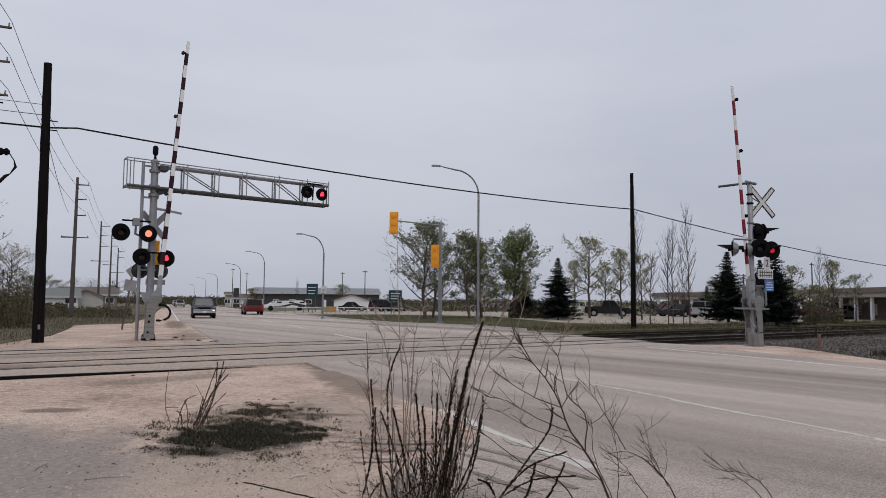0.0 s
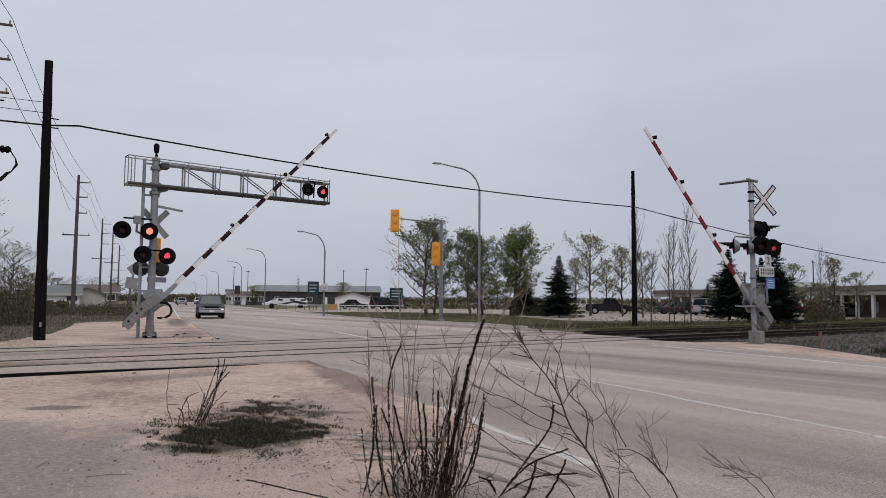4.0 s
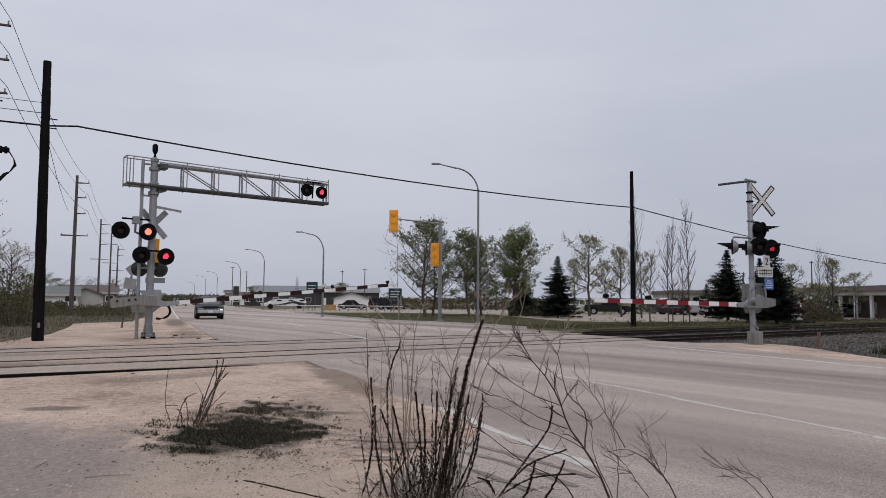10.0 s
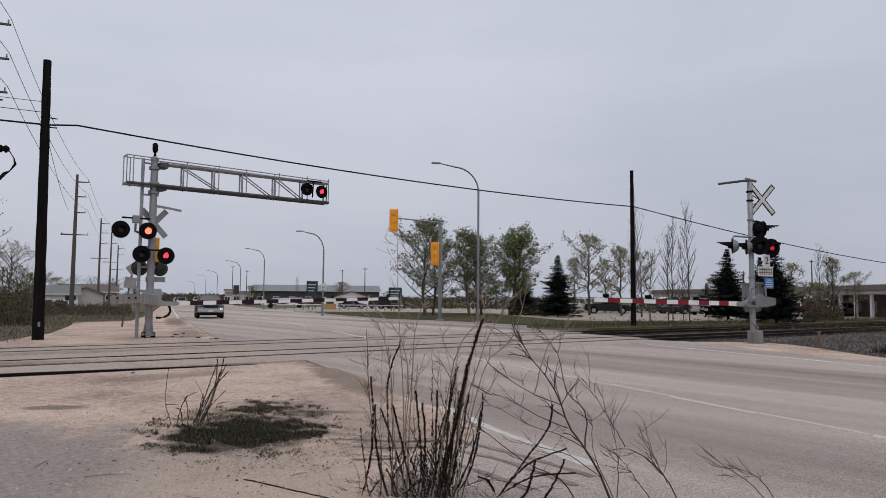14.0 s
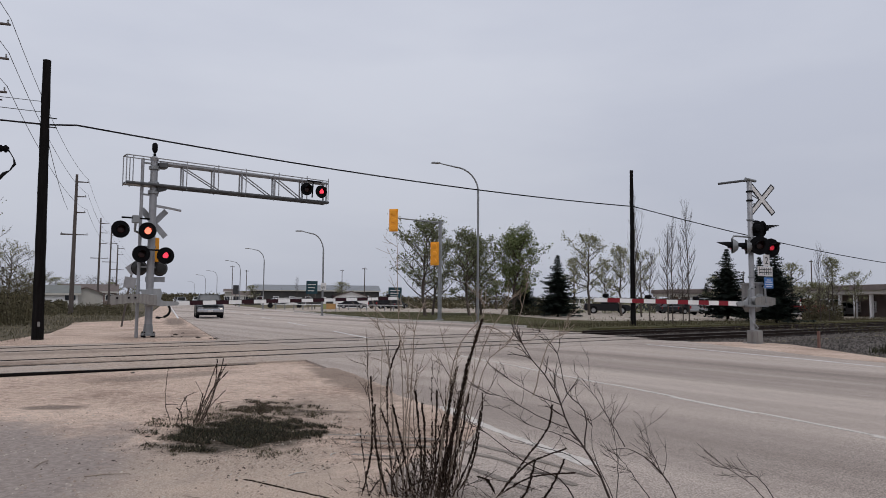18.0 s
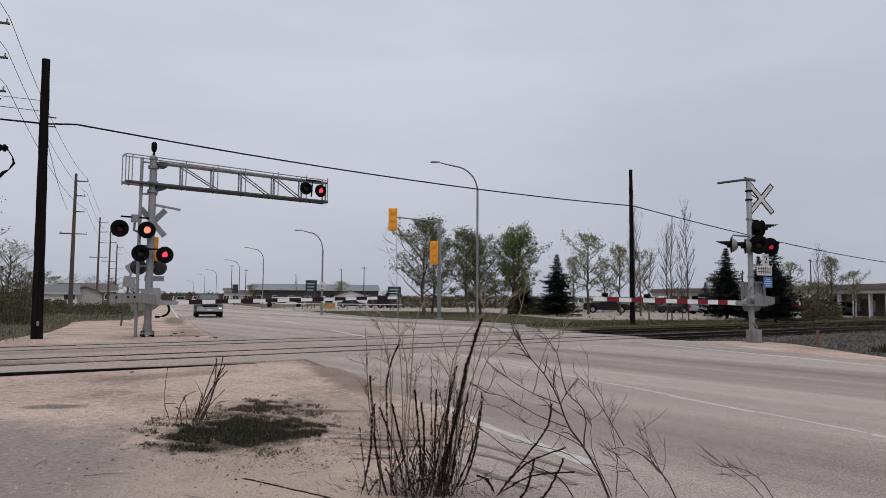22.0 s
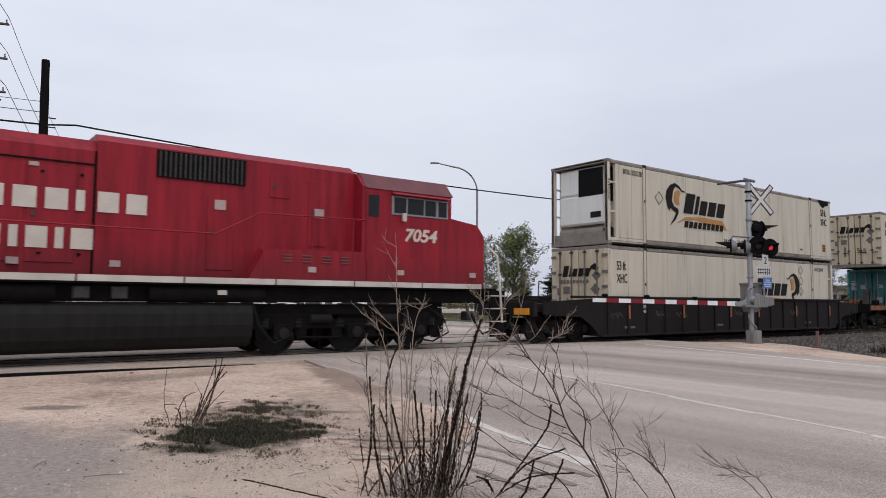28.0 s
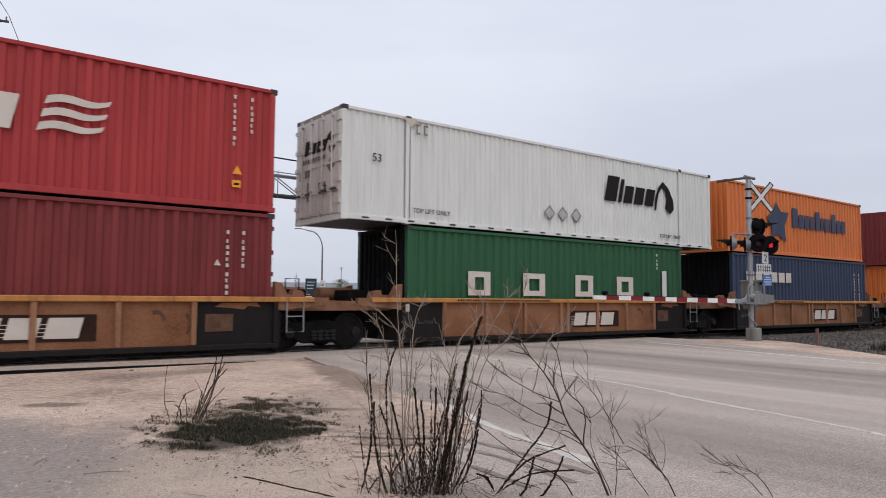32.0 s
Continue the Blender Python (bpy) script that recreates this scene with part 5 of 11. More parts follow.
BOARD_BR = mat("dark_brown_panel", (0.03, 0.015, 0.011), 0.8, 0, 0.3, 3, 40, 0.1, spec=0.1)
CREAM = mat("dirty_cream_container_paint", (0.54, 0.485, 0.395), 0.5, 0, 0.12, 0.9, 40, 0.05, 0.8, dirt=(0.33, 0.28, 0.215))
CREAM_D = mat("grimy_cream_door_paint", (0.5, 0.42, 0.3), 0.6, 0, 0.25, 1.0, 30, 0.08, 0.8, dirt=(0.13, 0.07, 0.04))
CWHITE = mat("white_container_paint", (0.66, 0.66, 0.63), 0.5, 0, 0.08, 1.5, 40, 0.05, 0.8)
GREY_P = mat("grey_placard", (0.4, 0.4, 0.385), 0.6, 0, 0.15, 5, 40, 0.05)
CWHITE_D = mat("dirty_white_door_paint", (0.52, 0.49, 0.45), 0.6, 0, 0.25, 1.0, 30, 0.08, 0.8, dirt=(0.1, 0.06, 0.042))
TURQ = mat("turquoise_container_paint", (0.065, 0.29, 0.275), 0.5, 0, 0.22, 0.9, 40, 0.05, 0.8)
TURQ_D = mat("dark_turquoise_door_paint", (0.022, 0.11, 0.115), 0.55, 0, 0.2, 1.5, 40, 0.05, 0.8)
CRED = mat("red_container_paint", (0.345, 0.043, 0.044), 0.6, 0, 0.2, 0.8, 40, 0.05, 0.8, dirt=(0.24, 0.03, 0.03), spec=0.2)
MAROON = mat("maroon_container_paint", (0.18, 0.034, 0.034), 0.6, 0, 0.25, 0.9, 40, 0.05, 0.8, spec=0.2)
CGREEN = mat("dark_green_container_paint", (0.016, 0.085, 0.033), 0.55, 0, 0.2, 1.2, 40, 0.05, 0.8)
CNAVY = mat("navy_container_paint", (0.022, 0.035, 0.075), 0.55, 0, 0.2, 1.2, 40, 0.05, 0.8)
CORANGE = mat("orange_container_paint", (0.6, 0.155, 0.032), 0.5, 0, 0.12, 1.2, 40, 0.05, 0.8)
DARKMETAL = mat("dark_castings", (0.05, 0.045, 0.045), 0.7, 0.2, 0.3, 5, 50, 0.1)
INK = mat("black_lettering", (0.016, 0.013, 0.012), 0.7, 0, 0.15, 5, 40, 0, spec=0.1)
PLAC = mat("pale_placard", (0.4, 0.3, 0.29), 0.6, 0, 0.15, 5, 40, 0)
INK_ORANGE = mat("ochre_swoosh", (0.42, 0.2, 0.05), 0.6, 0, 0.15, 5, 40, 0)
WHEEL = mat("grimy_wheel_steel", (0.02, 0.018, 0.017), 0.7, 0.1, 0.3, 6, 50, 0.1, spec=0.15)

SPEED = [(0, 480.5), (24, 96.5), (25, 80.5), (25.5, 72.4), (26.5, 56.4), (27.5, 40.45), (28, 32.47), (29, 16.37), (30, 0.0), (31, -15.53), (32, -31.45)]


def rolls(ob, x0, y=T1, z=0.0):
    MOVERS.append((ob, [(t, pose(x0 + o, y, z)) for t, o in SPEED]))


WHEELS = []


def wheel_mesh(r):
    b = Build()
    for s in (-1, 1):
        prof = [(0.05, 0.685), (r * 0.3, 0.7), (r * 0.34, 0.685), (r * 0.8, 0.67), (r * 0.86, 0.66), (r, 0.67), (r, 0.79), (r * 0.88, 0.8), (r * 0.82, 0.75), (r * 0.3, 0.76), (r * 0.25, 0.82), (0.05, 0.82)]
        b.lathe([(q, s * h) for q, h in prof], 28, "y")
    b.tube([(0, -0.7, 0), (0, 0.7, 0)], 0.085, 10)
    return b.mesh("wheel", WHEEL, True)


W_LOCO, W_CAR = wheel_mesh(0.53), wheel_mesh(0.46)


def bogie3(parent, xc, sp=1.95, fm=None, cm=None):
    """A three-axle locomotive truck."""
    fm, cm = fm or UNDER, cm or TANK
    tr = part("truck", Build().prism([(-2.9, 0.72), (-2.7, 0.98), (-1.3, 1.0), (-0.9, 0.84), (0.9, 0.84), (1.3, 1.0), (2.7, 0.98), (2.9, 0.72), (2.6, 0.62), (-2.6, 0.62)], -1.16, -1.0), fm, parent, "black cast three-axle truck", pose(xc, 0, 0))
    part("side_frame", Build().prism([(-2.9, 0.72), (-2.7, 0.98), (2.7, 0.98), (2.9, 0.72), (2.6, 0.62), (-2.6, 0.62)], 1.0, 1.16), fm, tr)
    part("bolster", Build().box(-0.4, 0.4, -1.0, 1.0, 0.6, 1.05), fm, tr)
    part("truck_transom", Build().box(-2.7, 2.7, -0.62, 0.62, 0.3, 1.15, 0.05), UNDER, tr)
    part("upper_frame", Build().prism([(-2.75, 0.95), (-2.6, 1.2), (2.6, 1.2), (2.75, 0.95)], -1.1, -0.7), UNDER, tr)
    for x in (-2.45, -1.45, -0.5, 0.5, 1.45, 2.45):
        part("pedestal", Build().prism([(x - 0.16, 0.66), (x - 0.11, 0.36), (x + 0.11, 0.36), (x + 0.16, 0.66)], -1.15, -1.02), fm, tr)
    for x in (-2.75, -0.98, 0.98, 2.75):
        part("brake_shoe", Build().box(x - 0.09, x + 0.09, -0.98, -0.7, 0.3, 0.72, 0.02), fm, tr)
        part("sand_pipe", Build().tube([(x, -1.05, 1.15), (x + 0.05, -1.12, 0.6), (x + 0.12, -0.95, 0.15)], 0.018, 5), fm, tr)
    for k in (-1, 0, 1):
        x = k * sp
        w = part("wheel", W_LOCO, None, tr, "dark steel wheelset", pose(x, 0, 0.53))
        WHEELS.append((w, 0.53, x))
        part("journal_box", Build().box(x - 0.24, x + 0.24, -1.27, -1.12, 0.35, 0.74, 0.03), fm, tr)
        part("journal_cap", Build().lathe([(0.03, -1.33), (0.13, -1.31), (0.14, -1.26)], 14, "y", (x, 0, 0.53)), cm, tr, smooth=True)
        for s in (-0.42, 0.42):
            part("coil_spring", Build().lathe([(0.09, 0.64), (0.11, 0.68), (0.09, 0.72), (0.11, 0.76), (0.09, 0.8), (0.11, 0.86)], 10, "z", (x + s, -1.14, 0)), cm, tr)
    for x in (-0.98, 0.98):
        part("brake_cylinder", Build().tube([(x - 0.3, -1.24, 0.86), (x + 0.25, -1.24, 0.86)], 0.11, 10), cm, tr, smooth=True)
        part("brake_rod", Build().tube([(x - 0.55, -1.2, 0.42), (x + 0.55, -1.2, 0.4)], 0.03, 6), fm, tr)
    part("damper", Build().tube([(1.45, -1.26, 0.55), (1.5, -1.26, 1.05)], 0.06, 8), cm, tr)
    part("air_hose", Build().tube([(2.3, -1.2, 1.1), (2.75, -1.25, 0.8), (2.9, -1.25, 0.45), (2.4, -1.2, 0.22), (1.9, -1.15, 0.3)], 0.025, 6), RUBBER, tr)
    return tr


def bogie2(parent, xc):
    """A two-axle freight car truck."""
    tr = part("truck", Build().prism([(-1.1, 0.5), (-0.95, 0.68), (-0.5, 0.72), (0.5, 0.72), (0.95, 0.68), (1.1, 0.5), (0.85, 0.38), (0.5, 0.2), (-0.5, 0.2), (-0.85, 0.38)], -1.12, -0.98), UNDER, parent, "black cast two-axle truck", pose(xc, 0, 0))
    part("side_frame", Build().prism([(-1.1, 0.5), (-0.95, 0.68), (0.95, 0.68), (1.1, 0.5), (0.5, 0.2), (-0.5, 0.2)], 0.98, 1.12), UNDER, tr)
    part("bolster", Build().box(-0.25, 0.25, -1.05, 1.05, 0.4, 0.75), UNDER, tr)
    for k in (-1, 1):
        x = k * 0.89
        w = part("wheel", W_CAR, None, tr, "dark steel wheelset", pose(x, 0, 0.46))
        WHEELS.append((w, 0.46, x))
        part("bearing_cap", Build().lathe([(0.03, -1.22), (0.12, -1.2), (0.13, -1.1)], 14, "y", (x, 0, 0.46)), TANK, tr, smooth=True)
    for x in (-0.25, -0.08, 0.09, 0.26):
        part("coil_spring", Build().lathe([(0.07, 0.26), (0.09, 0.3), (0.07, 0.34), (0.09, 0.38), (0.07, 0.42), (0.09, 0.46), (0.07, 0.52)], 10, "z", (x, -1.14, 0)), TANK, tr)
    return tr


def handrail(parent, pts, posts, z0, m, r=0.02):
    part("handrail", Build().tube(pts, r, 6), m, parent)
    for x, y, z in posts:
        part("rail_post", Build().tube([(x, y, z0), (x, y, z)], r, 6), m, parent)


def door_panel(parent, x0, x1, z0, z1, y, m, name="access_door"):
    d = part(name, Build().box(x0, x1, y - 0.022, y + 0.002, z0, z1, 0.008), m, parent)
    part("latch", Build().box(x0 + 0.08, x0 + 0.14, y - 0.04, y - 0.02, (z0 + z1) / 2 - 0.05, (z0 + z1) / 2 + 0.05), DARKMETAL, d)
    return d


def emblem(parent, x, y, z, r):
    """A round gold emblem as a plain ring with a shield."""
    b = Build()
    ring = [-0.95 + (2 * math.pi - 1.25) * i / 32 for i in range(33)]
    b.prism([(x + r * math.cos(q), z + r * math.sin(q)) for q in ring] + [(x + 0.76 * r * math.cos(q), z + 0.76 * r * math.sin(q)) for q in reversed(ring)], y - 0.008, y)
    b.prism([(x - 0.42 * r, z + 0.15 * r), (x + 0.42 * r, z + 0.15 * r), (x + 0.4 * r, z - 0.3 * r), (x, z - 0.68 * r), (x - 0.4 * r, z - 0.3 * r)], y - 0.008, y)
    b.prism([(x - 0.4 * r, z + 0.22 * r), (x + 0.5 * r, z + 0.22 * r), (x + 0.35 * r, z + 0.55 * r), (x - 0.1 * r, z + 0.68 * r), (x - 0.45 * r, z + 0.5 * r)], y - 0.008, y)
    b.prism([(x - 0.8 * r, z - 1.05 * r), (x + 0.8 * r, z - 1.05 * r), (x + 0.66 * r, z - 0.76 * r), (x - 0.66 * r, z - 0.76 * r)], y - 0.008, y)
    part("emblem", b, LOGO_GOLD, parent, "round gold emblem")


def knuckle(parent, x, s):
    part("coupler", Build().box(min(x, x + s * 0.55), max(x, x + s * 0.55), -0.14, 0.14, 0.72, 1.0, 0.04), DARKMETAL, parent, "dark steel knuckle coupler")
    part("air_hose", Build().tube([(x, -0.4, 0.9), (x + s * 0.25, -0.42, 0.5), (x + s * 0.5, -0.35, 0.32), (x + s * 0.8, -0.3, 0.4)], 0.03, 6), RUBBER, parent)


# -- leading locomotive: wide nose, cab first --
la = thing("locomotive", pose(-66.3, T1, 0), "grimy dark red diesel locomotive with white handrails leading a freight train", "locomotive")
HW = 1.53
part("underframe", Build().box(0.9, 22.2, -1.3, 1.3, 1.2, 1.62, 0.03), UNDER, la)
part("walkway", Build().box(1.0, 22.3, -1.55, 1.55, 1.6, 1.7, 0.01), RED_OLD, la)
part("front_platform", Build().prism([(0.75, 1.58), (0.85, 1.74), (2.4, 1.74), (2.4, 1.6), (1.2, 1.5)], -1.4, 1.4), TANK, la)
part("pilot", Build().box(1.05, 1.3, -1.4, 1.4, 0.35, 1.55, 0.03), UNDER, la, "black pilot plate")
for s in (-1, 1):
    b = Build()
    prof = [(0.0, 1.15), (0.1, 0.95), (0.14, 0.7), (0.08, 0.45), (-0.06, 0.25), (-0.2, 0.14)]
    n = len(prof)
    for f, xb, yb in ((0, 0.72, 0.05), (1, 0.86, 0.75), (2, 1.1, 1.45)):
        for th in (0.0, 0.04):
            b.v += [(xb + dx + th, s * yb, z + (0.0 if f < 2 else -0.05)) for dx, z in prof]
    for f in range(2):
        for i in range(n - 1):
            k = f * 2 * n
            b.f += [(k + i, k + i + 1, k + 2 * n + i + 1, k + 2 * n + i), (k + n + i, k + 3 * n + i, k + 3 * n + i + 1, k + n + i + 1)]
    k = 4 * n
    b.f += [(k + i, k + i + 1, k + n + i + 1, k + n + i) for i in range(n - 1)]
    part("snow_plow", b, UNDER, la, "black curved steel plow blade", smooth=True)
    for i in range(3):
        y = s * (0.35 + i * 0.22)
        part("air_hose", Build().tube([(1.0, y, 1.45), (0.72, y, 1.3), (0.6, y + s * 0.03, 0.95), (0.66, y + s * 0.06, 0.62 + 0.08 * i), (0.8, y + s * 0.02, 0.6)], 0.03, 6), RUBBER, la)
    part("lift_lever", Build().tube([(0.72, s * 0.2, 1.2), (0.66, s * 0.7, 1.22), (0.66, s * 1.25, 1.25), (0.66, s * 1.38, 1.05)], 0.018, 6), DARKMETAL, la)
    part("hose_loop", Build().tube([(0.9, s * 1.05, 1.66), (0.8, s * 1.3, 1.56), (0.9, s * 1.42, 1.44), (1.1, s * 1.45, 1.46), (1.0, s * 1.3, 1.62)], 0.022, 6), SILL_W if s < 0 else RUBBER, la)
    part("step_box", Build().box(1.1, 1.32, s * 1.4 - 0.12, s * 1.4 + 0.12, 0.35, 1.6, 0.02), UNDER, la)
    part("end_plate", Build().box(0.74, 0.78, min(s * 0.3, s * 0.7), max(s * 0.3, s * 0.7), 1.1, 1.45, 0.01), TRUCK_A, la)
for s in (-1, 1):
    part("anticlimber_post", Build().prism([(0.95, 1.72), (1.05, 1.72), (1.16, 2.66), (1.04, 2.68), (1.02, 2.4)], s * 0.48 - 0.06, s * 0.48 + 0.06), BLACK, la)
    part("post_hood", Build().box(0.96, 1.18, s * 0.48 - 0.08, s * 0.48 + 0.08, 2.3, 2.42, 0.02), UNDER, la)
    st = part("step_well", Build().box(1.27, 1.86, s * 1.45 - 0.02, s * 1.45 + 0.02, 0.35, 1.6), UNDER, la)
    for i in range(5):
        part("step", Build().box(1.28, 1.84, min(s * 1.3, s * 1.6), max(s * 1.3, s * 1.6), 0.38 + i * 0.27, 0.41 + i * 0.27), ALU, st, "worn pale step edge")
    part("front_handrail", Build().tube([(1.5, s * 0.62, 2.6), (1.05, s * 1.25, 2.62), (0.97, s * 1.38, 2.52), (1.22, s * 1.56, 2.13), (1.38, s * 1.61, 1.67), (1.35, s * 1.62, 1.12)], 0.032, 8), LOGO_W, la, "white grab rail")
    part("cab_handrail", Build().tube([(1.95, s * 1.45, 2.85), (1.8, s * 1.55, 2.78), (1.77, s * 1.6, 2.2), (2.06, s * 1.63, 1.67), (2.08, s * 1.63, 0.86)], 0.032, 8), LOGO_W, la, "white grab rail")
    part("step_side", Build().prism([(1.87, 1.6), (2.3, 1.6), (2.3, 0.85), (2.12, 0.48), (1.87, 0.48)], min(s * 1.52, s * 1.56), max(s * 1.52, s * 1.56)), UNDER, la, "black side sheet of the steps")
    if s < 0:
        part("front_letter", letters("F", 0.17, LOGO_W), None, la, "", pose(2.15, -1.565, 1.3))
    part("ditch_light", Build().lathe([(0.04, 0.4), (0.095, 0.42), (0.1, 0.6)], 14, "x", (0.5, s * 0.78, 1.95)), BLACK, la, smooth=True)
    part("ditch_light_lens", Build().lathe([(0.02, 0.385), (0.06, 0.395), (0.064, 0.41)], 14, "x", (0.5, s * 0.78, 1.95)), LAMP_ON, la, "bright ditch light")
# nose: narrow front widening to the cab, with a sloped top
b = Build()
for s in (-1, 1):
    b.v += [(1.52, s * 0.52, 1.72), (2.32, s * HW, 1.72), (1.57, s * 0.52, 3.5), (2.32, s * HW, 3.32), (1.68, s * 0.42, 3.6), (3.3, s * 0.3, 3.74), (3.52, s * 1.52, 3.74)]
b.f += [(0, 7, 9, 2), (0, 2, 3, 1), (7, 8, 10, 9), (2, 9, 11, 4), (2, 4, 5, 6, 3), (9, 10, 13, 12, 11), (4, 11, 12, 5), (1, 8, 7, 0), (1, 3, 6, 13, 10, 8), (6, 5, 12, 13)]
part("nose", b, RED_OLD, la, "grimy red wide nose")
for z in (3.02, 3.24):
    hl = part("headlight", Build().lathe([(0.02, 1.4), (0.13, 1.38), (0.13, 1.5)], 14, "x", (0.15, -0.36, z)), BLACK, la, "black headlight housing", smooth=True)
    part("headlight_lens", Build().lathe([(0.02, 1.36), (0.06, 1.37), (0.065, 1.42)], 14, "x", (0.14, -0.36, z)), LAMP_ON, hl, "bright headlight")
part("headlight_box", Build().box(1.53, 1.6, -0.5, -0.2, 2.86, 3.4, 0.01), BLACK, la, "black headlight surround")
part("nose_emblem", Build().box(1.49, 1.53, -0.5, -0.4, 2.4, 2.84).box(1.49, 1.53, -0.4, -0.1, 2.4, 2.48).box(1.49, 1.53, -0.4, -0.1, 2.76, 2.84), FADED, la, "plain cream bars on the nose front")
ca, sa = math.cos(math.atan2(-1.01, 0.8)), math.sin(math.atan2(-1.01, 0.8))
on_nose = Matrix.Translation((1.54, -0.54, 0)) @ Matrix.Rotation(math.atan2(-1.01, 0.8), 4, "Z")
part("nose_emblem", Build().box(0.03, 0.3, -0.02, 0.0, 2.4, 2.47).box(0.03, 0.36, -0.02, 0.0, 2.78, 2.85).box(0.03, 0.12, -0.021, 0.0, 2.4, 2.84).box(0.28, 0.37, -0.021, 0.0, 2.52, 2.84).box(0.12, 0.3, -0.02, 0.0, 2.52, 2.58).moved(on_nose), FADED, la, "plain cream panel outline on the nose side")
for z in (2.05, 2.5, 2.95, 3.24):
    part("grab_iron", Build().tube([(0.38, 0.0, z), (0.38, -0.07, z), (0.62, -0.07, z + 0.01), (0.62, 0.0, z + 0.01)], 0.014, 5).moved(on_nose), RED_OLD, la)
part("placard", Build().box(2.42, 2.52, -HW - 0.008, -HW, 3.0, 3.15), PLAC, la, "small pale placard")
part("nose_door", Build().box(1.49, 1.53, 0.02, 0.46, 1.78, 2.35, 0.008), RED_OLD, la)
# cab: side walls, angled windshields, low roof
part("cab", Build().prism([(2.32, 1.72), (2.95, 1.7), (3.02, 1.37), (6.1, 1.38), (6.1, 4.42), (3.78, 4.4), (3.5, 3.72), (2.3, 3.31)], -HW, HW), RED_OLD, la, "grimy red crew cab")
b = Build()
for s in (-1, 1):
    b.v += [(3.52, s * 1.5, 3.7), (3.26, s * 0.3, 3.7), (3.76, s * 1.42, 4.42), (3.46, s * 0.3, 4.5)]
b.f += [(0, 1, 3, 2), (5, 4, 6, 7), (1, 5, 7, 3), (2, 3, 7, 6), (0, 4, 5, 1), (0, 2, 6, 4)]
part("cab_front", b, RED_OLD, la)
part("cab_roof", Build().prism([(-1.56, 4.36), (-1.5, 4.43), (-1.05, 4.62), (1.05, 4.62), (1.5, 4.43), (1.56, 4.36)], 3.66, 6.05, "x"), RED_OLD, la, "overhanging red cab roof")
part("roof_box", Build().box(4.1, 5.6, -0.7, 0.7, 4.62, 4.7, 0.02), RED_ROOF, la)
WSH = glass_mat("grey_windshield", (0.1, 0.11, 0.11), 0.1)
for s in (-1, 1):
    def on_front(f, z, lift):
        """A place on the angled front: f from the centre post to the side."""
        k = (z - 3.7) / 0.76
        return (3.26 + 0.26 * f + k * (0.2 + 0.04 * f) - lift, s * (0.3 + (1.2 - 0.08 * k) * f), z)
    fr = Build()
    fr.v += [on_front(f, z, l) for l in (0.0, 0.02) for f, z in ((0.02, 3.77), (0.95, 3.77), (0.95, 4.3), (0.02, 4.3))]
    fr.f += [(4, 5, 6, 7), (0, 1, 5, 4), (1, 2, 6, 5), (2, 3, 7, 6), (3, 0, 4, 7)]
    part("windshield_frame", fr, BLACK, la, "black windshield seal")
    ws = Build()
    ws.quad(on_front(0.05, 3.8, 0.03), on_front(0.92, 3.8, 0.03), on_front(0.92, 4.27, 0.03), on_front(0.05, 4.27, 0.03))
    ob = part("windshield", ws, WSH, la, "pale reflecting windshield")
    part("wiper", Build().tube([on_front(0.55, 4.36, 0.06), on_front(0.3, 4.1, 0.06), on_front(0.12, 3.98, 0.06)], 0.012, 5), BLACK, ob)
    part("wiper", Build().tube([on_front(0.8, 4.36, 0.06), on_front(0.62, 4.15, 0.06)], 0.012, 5), BLACK, ob)
    y0, y1 = min(s * 0.32, s * 1.0), max(s * 0.32, s * 1.0)
    nb = part("number_board", Build().prism([(3.3, 4.36), (3.62, 4.36), (3.62, 4.66), (3.4, 4.66)], y0 - 0.04, y1 + 0.04), BLACK, la, "black number board")
    me = letters("8953", 0.22, FADED)
    me.transform(Matrix.Rotation(radians(-90), 4, "Z"))
    part("number", me, None, nb, "", pose(3.33, -0.36 if s < 0 else 0.95, 4.42))
# cab side windows
fr = part("window_frame", Build().box(3.84, 5.7, -HW - 0.03, -HW + 0.01, 3.55, 4.22, 0.01), BLACK, la, "black cab window frame")
for x0, x1 in ((3.9, 4.24), (4.46, 4.72), (4.8, 5.2), (5.32, 5.62)):
    part("pane", Build().box(x0, x1, -HW - 0.04, -HW - 0.025, 3.6, 4.17), CABGLASS, fr)
for x0, x1 in ((3.86, 3.9), (4.24, 4.29), (4.33, 4.45), (4.72, 4.79), (5.2, 5.3), (5.62, 5.68)):
    part("window_post", Build().box(x0, x1, -HW - 0.05, -HW - 0.02, 3.57, 4.2, 0.006), ALU, fr, "aluminium window post")
part("window_sill", Build().box(4.36, 5.2, -HW - 0.1, -HW, 3.53, 3.56), SILL_W, fr, "pale arm rest")
for i, ch in enumerate("8953"):
    part("road_number", letters(ch, 0.47, FADED, bold=0.012, wide=1.08), None, la, "faded cream road number", pose(4.1 + i * 0.37, -HW - 0.008, 3.02))
part("name_bar", Build().box(4.36, 4.62, -HW - 0.006, -HW, 2.78, 2.81), LOGO_W, la)
part("vent", Build().box(4.44, 4.99, -HW - 0.02, -HW + 0.01, 1.88, 2.41), GRILLE, la, "black vent")
part("seam", Build().box(3.57, 5.72, -HW - 0.012, -HW, 2.53, 2.56), GRILLE, la)
part("sill_edge", Build().box(2.3, 3.55, -HW - 0.05, -HW + 0.02, 1.62, 1.7, 0.01), WELL_DIRT, la, "grimy walkway edge")
part("toolbox", Build().box(2.6, 3.0, -HW - 0.02, -HW + 0.2, 1.0, 1.6, 0.02), UNDER, la)
